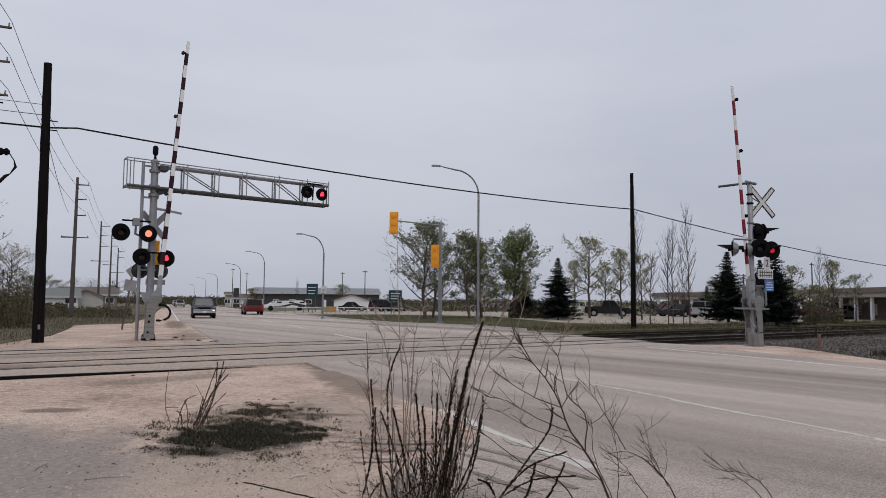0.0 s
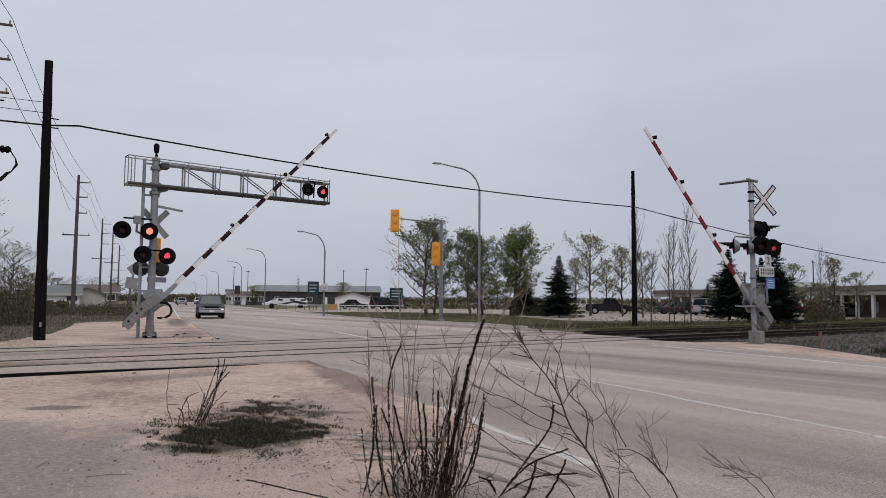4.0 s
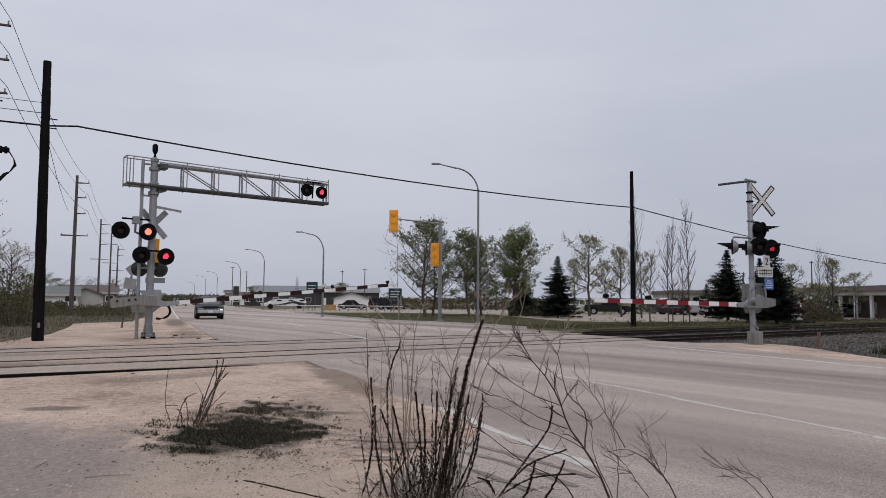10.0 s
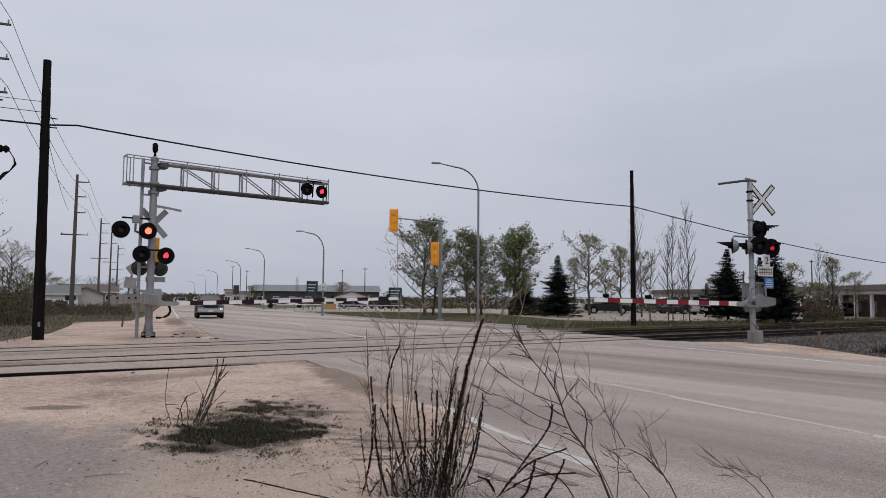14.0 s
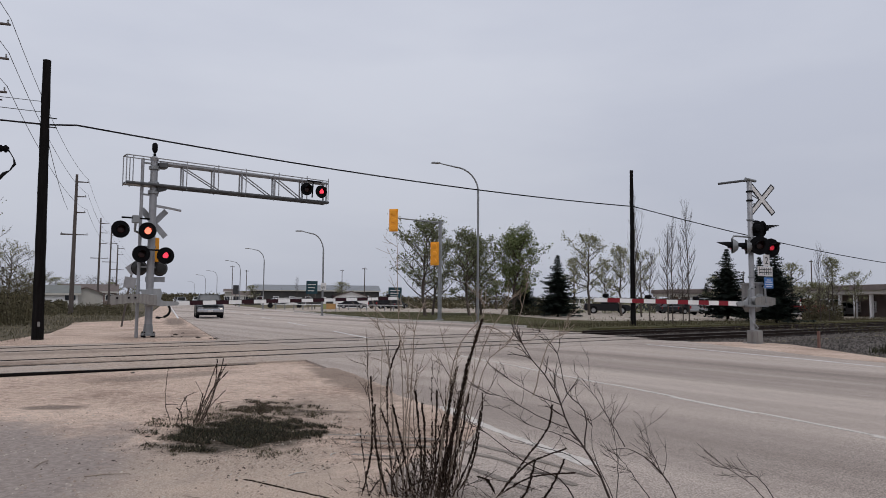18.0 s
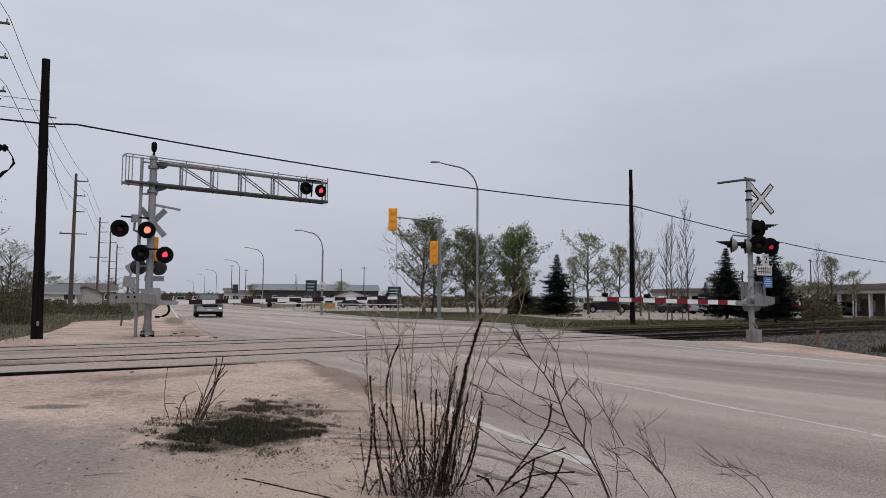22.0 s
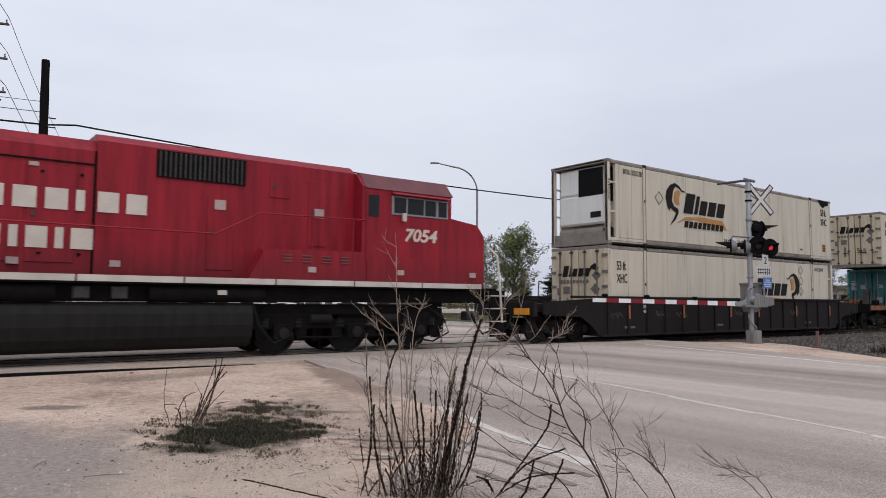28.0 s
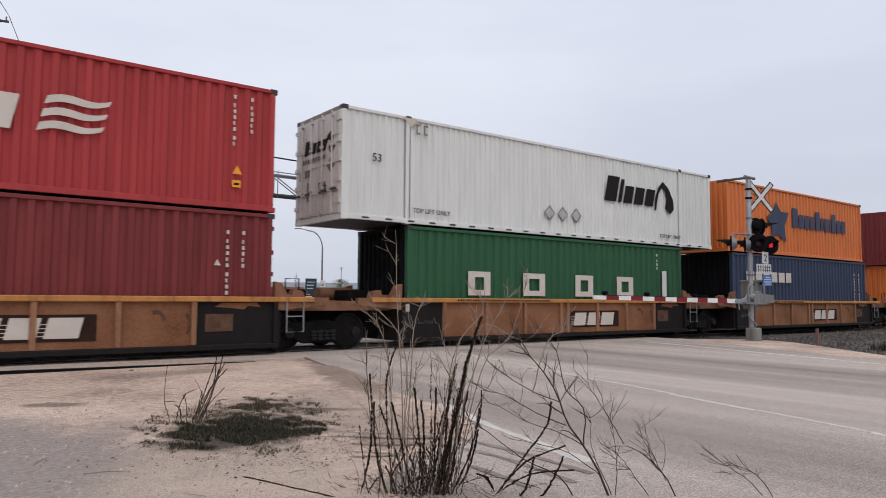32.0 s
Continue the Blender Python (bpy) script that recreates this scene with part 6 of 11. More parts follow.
# equipment body behind the cab: wide below, narrow above
part("lower_body", Build().box(6.1, 9.8, -HW, HW, 1.4, 3.35, 0.03), RED_OLD, la)
part("seam", Build().box(6.3, 9.4, -HW - 0.012, -HW, 2.28, 2.31), GRILLE, la)
part("upper_body", Build().prism([(-1.1, 3.3), (-1.1, 4.38), (-0.85, 4.58), (0.85, 4.58), (1.1, 4.38), (1.1, 3.3)], 6.05, 11.3, "x"), RED_OLD, la)
for x in (7.45, 8.2, 8.75):
    part("louver", Build().box(x, x + 0.5, -1.13, -1.09, 3.8, 4.36), GRILLE, la, "dark louvered vent")
handrail(la, [(6.2, -1.48, 4.15), (9.5, -1.48, 4.12), (9.7, -1.48, 3.9), (10.5, -1.5, 2.75)], [], 3.35, TRUCK_A, 0.028)
for x in (6.25, 7.75, 8.6, 9.4):
    part("roof_rail_post", Build().box(x, x + 0.1, -1.52, -1.44, 3.35, 4.16, 0.01), RED_OLD, la)
part("hood_rail", Build().tube([(6.2, -1.48, 3.75), (9.5, -1.48, 3.72)], 0.02, 6), RED_OLD, la)
# engine hood with doors
part("engine_hood", Build().prism([(-0.98, 1.7), (-0.98, 4.28), (-0.7, 4.5), (0.7, 4.5), (0.98, 4.28), (0.98, 1.7)], 9.6, 15.6, "x"), RED_OLD, la)
for i in range(6):
    door_panel(la, 10.15 + i * 0.9, 11.0 + i * 0.9, 2.0, 4.0, -0.98, RED_OLD)
part("dark_window", Build().box(10.55, 11.0, -1.12, -1.09, 3.75, 4.22), GRILLE, la)
part("exhaust", Build().box(12.8, 14.2, -0.35, 0.35, 4.38, 4.52, 0.03), DARKMETAL, la)
part("horn", Build().tube([(11.0, -0.3, 4.42), (11.0, -0.3, 4.56), (11.35, -0.3, 4.58)], [0.03, 0.03, 0.07], 8), BLACK, la)
part("horn", Build().tube([(11.0, -0.1, 4.42), (11.0, -0.1, 4.62), (11.45, -0.1, 4.64)], [0.03, 0.03, 0.08], 8), BLACK, la)
part_each("cream_bar", blocks([0.46] + [0.37] * 5 + [0.13, 0.37, 0.38], [0.5, 0.4, 0.4, 0.4, 0.4, 0.4, 0.4, 0.4, 0.4], 0.125), FADED, la, "plain cream bar", pose(11.63, -1.006, 3.3))
part_each("cream_bar", blocks([0.44, 0.37, 0.36, 0.13, 0.34, 0.13, 0.37], [0.5, 0.4, 0.4, 0.4, 0.4, 0.4, 0.4], 0.13), FADED, la, "plain cream bar", pose(11.62, -1.006, 2.61))
# flared radiator section
part("rear_hood", Build().prism([(-0.98, 1.7), (-0.98, 3.85), (0.98, 3.85), (0.98, 1.7)], 15.6, 22.1, "x"), RED_SOOT, la)
part("radiator_wing", Build().prism([(-0.98, 3.7), (-1.5, 3.98), (-1.5, 4.42), (-1.2, 4.62), (1.2, 4.62), (1.5, 4.42), (1.5, 3.98), (0.98, 3.7)], 15.5, 22.2, "x"), RED_SOOT, la, "flared sooty red radiator housing")
part("wing_roof", Build().box(15.7, 22.0, -1.1, 1.1, 4.62, 4.67, 0.01), TRUCK_A, la)
# dark strip painted for the shade under the flared wing
part("wing_shadow_gap", Build().box(15.7, 22.0, -1.0, 1.0, 3.62, 3.72), SHADE_SOOT, la)
for x in (16.0, 17.2, 18.4, 19.6, 20.8):
    part("wing_gusset", Build().prism([(-0.99, 3.45), (-1.36, 3.88), (-0.99, 3.72)], x, x + 0.04, "x"), RED_SOOT, la)
for i in range(5):
    part("vent", Build().box(16.6 + i * 0.55, 16.95 + i * 0.55, -1.0, -0.975, 2.0, 3.3), GRILLE, la, "tall dark vent")
for i in range(3):
    door_panel(la, 19.4 + i * 0.8, 20.12 + i * 0.8, 1.95, 3.5, -0.98, RED_SOOT)
handrail(la, [(9.7, -1.52, 2.68), (22.0, -1.52, 2.68)], [], 1.7, RED_OLD, 0.028)
for i in range(10):
    part("rail_stanchion", Build().box(10.4 + i * 1.28, 10.5 + i * 1.28, -1.56, -1.5, 1.68, 2.7, 0.01), RED_OLD, la)
for i in range(9):
    part("step_light", Build().box(10.7 + i * 1.28, 11.1 + i * 1.28, -1.565, -1.55, 1.72, 1.82), SILL_W, la)
part("fuel_tank", Build().prism([(-1.5, 1.22), (-1.5, 0.48), (-1.15, 0.17), (1.15, 0.17), (1.5, 0.48), (1.5, 1.22)], 8.6, 15.75, "x"), TANK_A, la, "grey-brown grimy fuel tank")
for x in (7.3, 16.4):
    part("air_reservoir", Build().tube([(x, -1.2, 1.35), (x + 1.2, -1.2, 1.35)], 0.17, 12), UNDER, la, smooth=True)
bogie3(la, 4.7, fm=TRUCK_A, cm=TANK_A)
bogie3(la, 18.9, fm=TRUCK_A, cm=TANK_A)
knuckle(la, 0.95, -1)
knuckle(la, 22.4, 1)
for s in (-1, 1):
    part("rear_handrail", Build().tube([(22.2, s * 1.5, 2.72), (22.4, s * 1.55, 2.68), (22.85, s * 1.6, 2.15), (22.82, s * 1.6, 0.8)], 0.038, 6), LOGO_W, la, "white end handrail")
    part("rear_step", Build().box(22.1, 22.6, min(s * 1.2, s * 1.6), max(s * 1.2, s * 1.6), 0.4, 0.44), SILL_W, la)
rolls(la, -66.3)

# -- second locomotive: long hood first, cab at the far end --
lb = thing("locomotive", pose(-43.5, T1, 0), "bright red diesel locomotive with white sill stripe running hood first", "locomotive")
part("underframe", Build().box(0.7, 24.2, -1.3, 1.3, 1.25, 1.6, 0.03), UNDER, lb)
part("walkway", Build().box(0.5, 24.3, -1.55, 1.55, 1.6, 1.66, 0.01), UNDER, lb)
for i in range(11):
    part("sill_stripe", Build().box(1.3 + i * 2.04, 3.3 + i * 2.04, -1.572, -1.55, 1.64, 1.77), SILL_W, lb, "white sill stripe")
part("engine_hood", Build().prism([(-1.0, 1.66), (-1.0, 4.3), (-0.75, 4.56), (0.75, 4.56), (1.0, 4.3), (1.0, 1.66)], 0.9, 13.9, "x"), RED_NEW, lb, "bright red engine hood")
part("radiator_wing", Build().prism([(-1.0, 3.3), (-1.5, 4.25), (-1.5, 4.42), (-1.2, 4.58), (1.2, 4.58), (1.5, 4.42), (1.5, 4.25), (1.0, 3.3)], 2.9, 9.25, "x"), RED_NEW, lb, "flared red radiator housing")
for x0, x1 in ((2.95, 5.03), (5.07, 7.13), (7.17, 9.22)):
    sc = part("radiator_screen", Build().quad((x0, -1.06, 3.38), (x1, -1.06, 3.38), (x1, -1.52, 4.22), (x0, -1.52, 4.22)), GRILLE, lb, "black slanted radiator screen")
    for i in range(1, 5):
        x = x0 + (x1 - x0) * i / 5
        part("screen_bar", Build().tube([(x, -1.07, 3.4), (x, -1.53, 4.22)], 0.012, 4), GRILLE, sc)
part("wing_roof", Build().box(2.7, 9.0, -1.25, 1.25, 4.56, 4.64, 0.02), RED_ROOF, lb)
for i in range(6):
    door_panel(lb, 1.9 + i * 1.18, 3.0 + i * 1.18, 2.0, 3.2, -1.0, RED_NEW)
for i in range(5):
    door_panel(lb, 9.1 + i * 0.9, 9.95 + i * 0.9, 2.0, 3.9, -1.0, RED_NEW)
for x in (9.3, 10.2, 11.1, 12.0, 12.9, 13.6):
    for z in (2.15, 3.75):
        part("hinge", Build().box(x, x + 0.07, -1.035, -1.015, z, z + 0.05), GRILLE, lb)
part("hood_seam", Build().box(13.86, 13.9, -1.03, -0.99, 1.7, 4.3), GRILLE, lb)
part("hood_belt", Build().box(9.1, 13.86, -1.03, -1.0, 4.0, 4.03), GRILLE, lb)
part("hood_belt", Build().box(1.3, 9.1, -1.03, -1.0, 3.22, 3.25), GRILLE, lb)
for x in (3.4, 5.0, 6.2, 7.7, 9.6, 11.4, 12.7):
    part("placard", Build().box(x, x + 0.17, -1.04, -1.02, 3.08 if x < 9 else 3.87, 3.16 if x < 9 else 3.95), PLAC, lb, "small pale placard")
for x in (16.3, 18.75):
    part("placard", Build().box(x, x + 0.25, -1.13, -1.09, 3.3, 3.52), PLAC, lb, "small pale placard")
part("rear_face", Build().box(0.86, 0.92, -0.8, 0.8, 2.0, 4.1, 0.01), RED_NEW, lb)
for z in (3.35, 3.75):
    part("rear_louver", Build().box(1.2, 1.75, -1.03, -0.99, z, z + 0.32), GRILLE, lb, "dark louver")
part("rear_opening", Build().box(1.0, 1.7, -1.03, -0.99, 2.3, 3.1), GRILLE, lb)
part("horn", Build().tube([(11.2, -0.15, 4.56), (11.2, -0.15, 4.7), (10.9, -0.15, 4.72)], [0.03, 0.03, 0.08], 8), BLACK, lb)
part("horn", Build().tube([(11.3, -0.45, 4.5), (11.3, -0.45, 4.66), (11.62, -0.45, 4.68)], [0.03, 0.03, 0.09], 8), BLACK, lb)
part("horn", Build().tube([(11.4, -0.3, 4.4), (11.4, -0.3, 4.55), (11.7, -0.3, 4.57)], [0.03, 0.03, 0.08], 8), BLACK, lb)
part("horn", Build().tube([(11.4, 0.0, 4.4), (11.4, 0.0, 4.55), (11.05, 0.0, 4.57)], [0.03, 0.03, 0.08], 8), BLACK, lb)
emblem(lb, 9.85, -1.035, 2.9, 0.7)
part_each("cream_bar", blocks([0.5, 0.4, 0.4, 0.4, 0.4, 0.16], [0.54, 0.42, 0.42, 0.42, 0.42, 0.42], 0.145), LOGO_W, lb, "plain cream bar", pose(10.72, -1.035, 3.05))
part_each("cream_bar", blocks([0.4, 0.4], 0.42, 0.145), LOGO_W, lb, "plain cream bar", pose(13.93, -1.092, 3.05))
part_each("cream_bar", blocks([0.48, 0.4, 0.4, 0.15, 0.37, 0.15, 0.4], [0.54, 0.42, 0.42, 0.42, 0.42, 0.42, 0.42], 0.13), LOGO_W, lb, "plain cream bar", pose(10.75, -1.035, 2.28))
part("blower_hood", Build().prism([(-1.08, 1.66), (-1.08, 4.52), (-0.8, 4.7), (0.8, 4.7), (1.08, 4.52), (1.08, 1.66)], 13.9, 19.9, "x"), RED_NEW, lb, "bright red blower housing")
part("inertial_grille", Build().box(15.05, 17.0, -1.12, -1.07, 3.9, 4.48), GRILLE, lb, "black ribbed intake grille")
for i in range(18):
    part("grille_bar", Build().box(15.1 + i * 0.105, 15.13 + i * 0.105, -1.135, -1.115, 3.92, 4.46), DARKMETAL, lb)
door_panel(lb, 16.15, 16.75, 1.95, 3.62, -1.08, RED_NEW, "hood_door")
door_panel(lb, 17.6, 18.1, 3.7, 4.25, -1.08, RED_NEW, "hood_door")
door_panel(lb, 18.6, 19.1, 2.6, 4.2, -1.08, RED_NEW, "hood_door")
part("step_box", Build().prism([(16.9, 1.66), (17.35, 2.45), (19.9, 2.5), (19.9, 1.66)], -1.54, -1.05), RED_NEW, lb, "red step box with louvers")
for i in range(4):
    for k in range(3):
        part("louver", Build().box(17.75 + i * 0.5, 18.0 + i * 0.5, -1.56, -1.535, 2.18 + k * 0.07, 2.21 + k * 0.07), RED_ROOF, lb)
# cab and short nose
part("cab", Build().prism([(-1.53, 1.66), (-1.53, 4.15), (-1.2, 4.5), (1.2, 4.5), (1.53, 4.15), (1.53, 1.66)], 19.85, 22.65, "x"), RED_NEW, lb, "bright red crew cab")
part("cab_roof", Build().prism([(-1.56, 4.12), (-1.2, 4.53), (1.2, 4.53), (1.56, 4.12)], 19.95, 22.7, "x"), RED_ROOF, lb)
for x0, x1 in ((20.2, 21.1), (21.4, 22.4)):
    part("roof_unit", Build().box(x0, x1, -0.6, 0.6, 4.52, 4.6, 0.02), DARKMETAL, lb)
fr = part("window_frame", Build().box(20.72, 22.52, -1.56, -1.52, 3.5, 4.0, 0.01), ALU, lb, "aluminium cab window frame")
for x0, x1 in ((20.78, 21.14), (21.2, 21.7), (21.76, 22.1), (22.2, 22.46)):
    part("pane", Build().box(x0, x1, -1.575, -1.555, 3.55, 3.95), CABGLASS, fr)
part("sun_visor", Build().prism([(-1.53, 4.1), (-1.72, 4.02), (-1.72, 4.0), (-1.53, 4.05)], 20.7, 22.5, "x"), RED_NEW, lb)
part("mirror", Build().box(21.0, 21.1, -1.66, -1.58, 3.34, 3.55), SILL_W, lb)
part("cab_door", Build().box(19.95, 20.4, -1.555, -1.52, 2.3, 4.05, 0.01), RED_NEW, lb)
part("door_pane", Build().box(20.02, 20.32, -1.565, -1.55, 3.4, 3.95), CABGLASS, lb)
part("road_number", letters("7054", 0.45, LOGO_W, lean=0.2, bold=0.014, wide=1.15), None, lb, "cream road number", pose(21.1, -1.54, 2.85))
part("nose", Build().prism([(22.6, 1.66), (23.85, 1.66), (23.85, 3.1), (23.6, 3.42), (22.6, 3.55)], -1.5, 1.5), RED_NEW, lb, "bright red short nose")
part("nose_panel", Build().prism([(20.0, 1.7), (22.5, 1.7), (22.3, 2.4), (20.0, 2.4)], -1.555, -1.53), RED_NEW, lb)
for x in (18.4, 20.9, 23.3, 14.2, 12.4, 6.6, 4.3):
    part("placard", Build().box(x, x + 0.2, -1.1 if x < 17 else -1.565, -1.02 if x < 17 else -1.52, 1.95, 2.08), PLAC, lb, "small pale placard")
handrail(lb, [(1.0, -1.53, 2.72), (16.2, -1.53, 2.72), (17.2, -1.53, 3.25), (20.0, -1.53, 3.3)], [(1.2 + i * 1.9, -1.53, 2.72) for i in range(8)] + [(17.3, -1.53, 3.25), (18.5, -1.53, 3.28), (19.6, -1.53, 3.3)], 1.66, RED_NEW, 0.022)
for s in (-1, 1):
    for x, sg in ((24.35, 1), (0.45, -1)):
        part("end_handrail", Build().tube([(x - sg * 0.3, s * 1.35, 2.9), (x, s * 1.5, 2.6), (x + sg * 0.05, s * 1.55, 1.9), (x + sg * 0.15, s * 1.55, 0.7)], 0.03, 6), LOGO_W, lb, "white end handrail")
        if sg < 0:
            part("end_handrail", Build().tube([(1.55, s * 1.56, 2.72), (0.8, s * 1.6, 2.72), (0.72, s * 1.6, 2.55), (0.92, s * 1.6, 1.6), (0.98, s * 1.6, 0.7)], 0.036, 6), LOGO_W, lb, "white end handrail")
        stp = part("step_ladder", Build().box(x - 0.28, x + 0.28, s * 1.5 - 0.02, s * 1.5 + 0.02, 0.3, 1.6), UNDER, lb)
        for i in range(4):
            part("step", Build().box(x - 0.28, x + 0.28, min(s * 1.25, s * 1.58), max(s * 1.25, s * 1.58), 0.36 + i * 0.36, 0.39 + i * 0.36), SILL_W, stp)
part("fuel_tank", Build().prism([(-1.3, 1.22), (-1.44, 1.16), (-1.52, 1.0), (-1.53, 0.75), (-1.47, 0.5), (-1.35, 0.33), (-1.15, 0.24), (1.15, 0.24), (1.35, 0.33), (1.47, 0.5), (1.53, 0.75), (1.52, 1.0), (1.44, 1.16), (1.3, 1.22)], 8.8, 17.1, "x"), TANK, lb, "dark round-shouldered fuel tank")
part("tank_end", Build().prism([(8.55, 0.35), (8.85, 0.24), (8.85, 1.2), (8.55, 1.12)], -1.35, 1.35), TANK, lb)
part("fuel_gauge", Build().lathe([(0.02, -1.545), (0.07, -1.54), (0.07, -1.5)], 12, "y", (9.35, 0, 0.95)), UNDER, lb)
part("reservoir_label", Build().box(11.0, 11.2, -1.5, -1.48, 1.4, 1.5), SILL_W, lb, "small pale label")
part("reservoir_label", Build().box(16.3, 16.5, -1.5, -1.48, 1.4, 1.5), SILL_W, lb, "small pale label")
part("pipe", Build().tube([(17.1, -1.35, 1.3), (17.3, -1.4, 0.7), (17.7, -1.3, 0.3), (18.2, -1.25, 0.5)], 0.035, 6), RUBBER, lb)
part("pipe", Build().tube([(7.9, -1.3, 1.4), (8.2, -1.4, 1.0), (8.3, -1.4, 0.5), (8.6, -1.3, 0.35)], 0.035, 6), RUBBER, lb)
for x in (6.7, 7.6, 8.3, 13.5, 14.2):
    part("junction_box", Build().box(x, x + 0.3, -1.42, -1.2, 1.3, 1.55, 0.02), DARKMETAL, lb)
part("pale_box", Build().box(7.55, 7.95, -1.46, -1.42, 1.3, 1.55), SILL_W, lb, "pale valve box")
for x0, x1 in ((9.0, 13.2), (14.9, 17.4)):
    part("air_reservoir", Build().tube([(x0, -1.3, 1.42), (x1, -1.3, 1.42)], 0.19, 14), UNDER, lb, smooth=True)
bogie3(lb, 5.07)
bogie3(lb, 19.9)
knuckle(lb, 0.5, -1)
knuckle(lb, 24.3, 1)
rolls(lb, -43.5)


# -- containers --
CW = 2.59


def corrugated(x0, x1, y, z0, z1, sgn, period=0.3, depth=0.05):
    """A corrugated sheet along x at y, with trapezoid folds that go inwards; sgn: -1 for the side facing -y."""
    b = Build()
    n = max(1, round((x1 - x0) / period))
    p = (x1 - x0) / n
    xs = []
    for i in range(n):
        a = x0 + i * p
        xs += [(a, 0), (a + 0.36 * p, 0), (a + 0.5 * p, depth), (a + 0.86 * p, depth)]
    xs.append((x1, 0))
    for x, d in xs:
        b.v += [(x, y - sgn * d, z0), (x, y - sgn * d, z1)]
    for i in range(len(xs) - 1):
        b.f.append((2 * i, 2 * i + 2, 2 * i + 3, 2 * i + 1))
    return b


def container(x0, z0, length, height, m, label, style="corr", doors="left", door_m=None, inner=None):
    """A shipping container with its left end at x0; style corr or flat; doors at the left or right end."""
    c = thing("shipping_container", pose(x0, T1, z0), label, "container", "containers on the train")
    h2, y = CW / 2, CW / 2 - 0.05
    posts = (0.0, length) if inner is None else (0.0, inner, length - inner, length)
    fl, fr_ = "frame_left" in doors, "frame_right" in doors
    lo, hi = (0.6 if fl else 0.13), (length - 0.6 if fr_ else length - 0.13)
    flat = style == "flat"
    for s in (-1, 1):
        if not flat:
            segs = [(0.12, length - 0.12)] if inner is None else [(0.12, inner - 0.1), (inner + 0.1, length - inner - 0.1), (length - inner + 0.1, length - 0.12)]
            for a, e in segs:
                part("side_panel", corrugated(a, e, s * (h2 - 0.03), 0.14, height - 0.1, s, *((0.19, 0.036) if m is CWHITE else ())), m, c)
        else:
            part("side_liner", Build().box(lo, hi, min(s * (h2 - 0.045), s * (h2 - 0.06)), max(s * (h2 - 0.045), s * (h2 - 0.06)), 0.2, height - 0.12), RAIL_G, c)
            mid = [inner + 0.09 + (length - 2 * inner - 0.18) * i / 10 for i in range(11)]
            ends = [lo, lo + (inner - 0.09 - lo) * 0.52, inner - 0.09]
            for run in (ends, mid, [length - inner + 0.09, length - inner + 0.09 + (hi - length + inner - 0.09) * 0.48, hi]):
                for q0, q1 in zip(run, run[1:]):
                    part("side_sheet", Build().box(q0 + 0.007, q1 - 0.007, min(s * h2, s * (h2 - 0.04)), max(s * h2, s * (h2 - 0.04)), 0.235, height - 0.15, 0.008), m, c)
        rails = ((0.1, length - 0.1),) if not flat else ((0.1, inner - 0.06), (inner + 0.06, length - inner - 0.06), (length - inner + 0.06, length - 0.1))
        for k, (q0, q1) in enumerate(rails):
            dark = flat and k == 1
            part("top_rail", Build().box(q0, q1, min(s * h2, s * (h2 - 0.07)), max(s * h2, s * (h2 - 0.07)), height - (0.14 if flat else 0.1), height - (0.05 if flat else 0.015), 0.01), RAIL_G if flat else m, c, "grimy grey top rail" if flat else "")
            part("bottom_rail", Build().box(q0, q1, min(s * h2, s * (h2 - 0.06)), max(s * h2, s * (h2 - 0.06)), 0.07 if flat else 0.02, 0.225 if flat else 0.15, 0.01), RAIL_G if dark else m, c)
            if flat:
                part("rail_lip", Build().box(q0, q1, min(s * (h2 + 0.012), s * (h2 - 0.02)), max(s * (h2 + 0.012), s * (h2 - 0.02)), 0.12, 0.135), RAIL_G, c)
        if flat:
            # dark strips paint the shade in the recess between stacked containers
            part("gap_shade", Build().box(0.12, length - 0.12, min(s * (h2 - 0.03), s * (h2 - 0.07)), max(s * (h2 - 0.03), s * (h2 - 0.07)), 0.0, 0.075), SHADE_SOOT, c)
            part("gap_shade", Build().box(0.12, length - 0.12, min(s * (h2 - 0.03), s * (h2 - 0.07)), max(s * (h2 - 0.03), s * (h2 - 0.07)), height - 0.05, height - 0.01), SHADE_SOOT, c)
        for k, x in enumerate(posts):
            w = 0.12 if not flat else 0.14
            xa = min(max(x - w / 2, 0), length - w)
            part("corner_post", Build().box(xa, xa + w, min(s * (h2 + 0.004), s * (h2 - 0.14)), max(s * (h2 + 0.004), s * (h2 - 0.14)), 0.02, height - 0.02, 0.012), RUST_P if flat else m, c)
            if flat and 0 < k < 3:
                part("post_seam", Build().box(xa - 0.02, xa - 0.004, min(s * (h2 + 0.002), s * (h2 - 0.05)), max(s * (h2 + 0.002), s * (h2 - 0.05)), 0.2, height - 0.13), TAPE, c)
                part("post_seam", Build().box(xa + w + 0.004, xa + w + 0.02, min(s * (h2 + 0.002), s * (h2 - 0.05)), max(s * (h2 + 0.002), s * (h2 - 0.05)), 0.2, height - 0.13), TAPE, c)
                part("tie_down", Build().box(xa + 0.05, xa + 0.09, min(s * (h2 + 0.02), s * h2), max(s * (h2 + 0.02), s * h2), 1.55, 1.65), INK, c)
            for z in (0.0, height - 0.12):
                part("corner_casting", Build().box(xa - 0.004, xa + w + 0.05, min(s * (h2 + 0.01), s * (h2 - 0.16)), max(s * (h2 + 0.01), s * (h2 - 0.16)), z, z + 0.12, 0.01), (RUSTSTEEL if 0 < k < 3 else RAIL_G) if flat else (DARKMETAL if z else m), c)
    part("roof", Build().box(0.02, length - 0.02, -h2 + 0.03, h2 - 0.03, height - 0.06, height - 0.02), m, c)
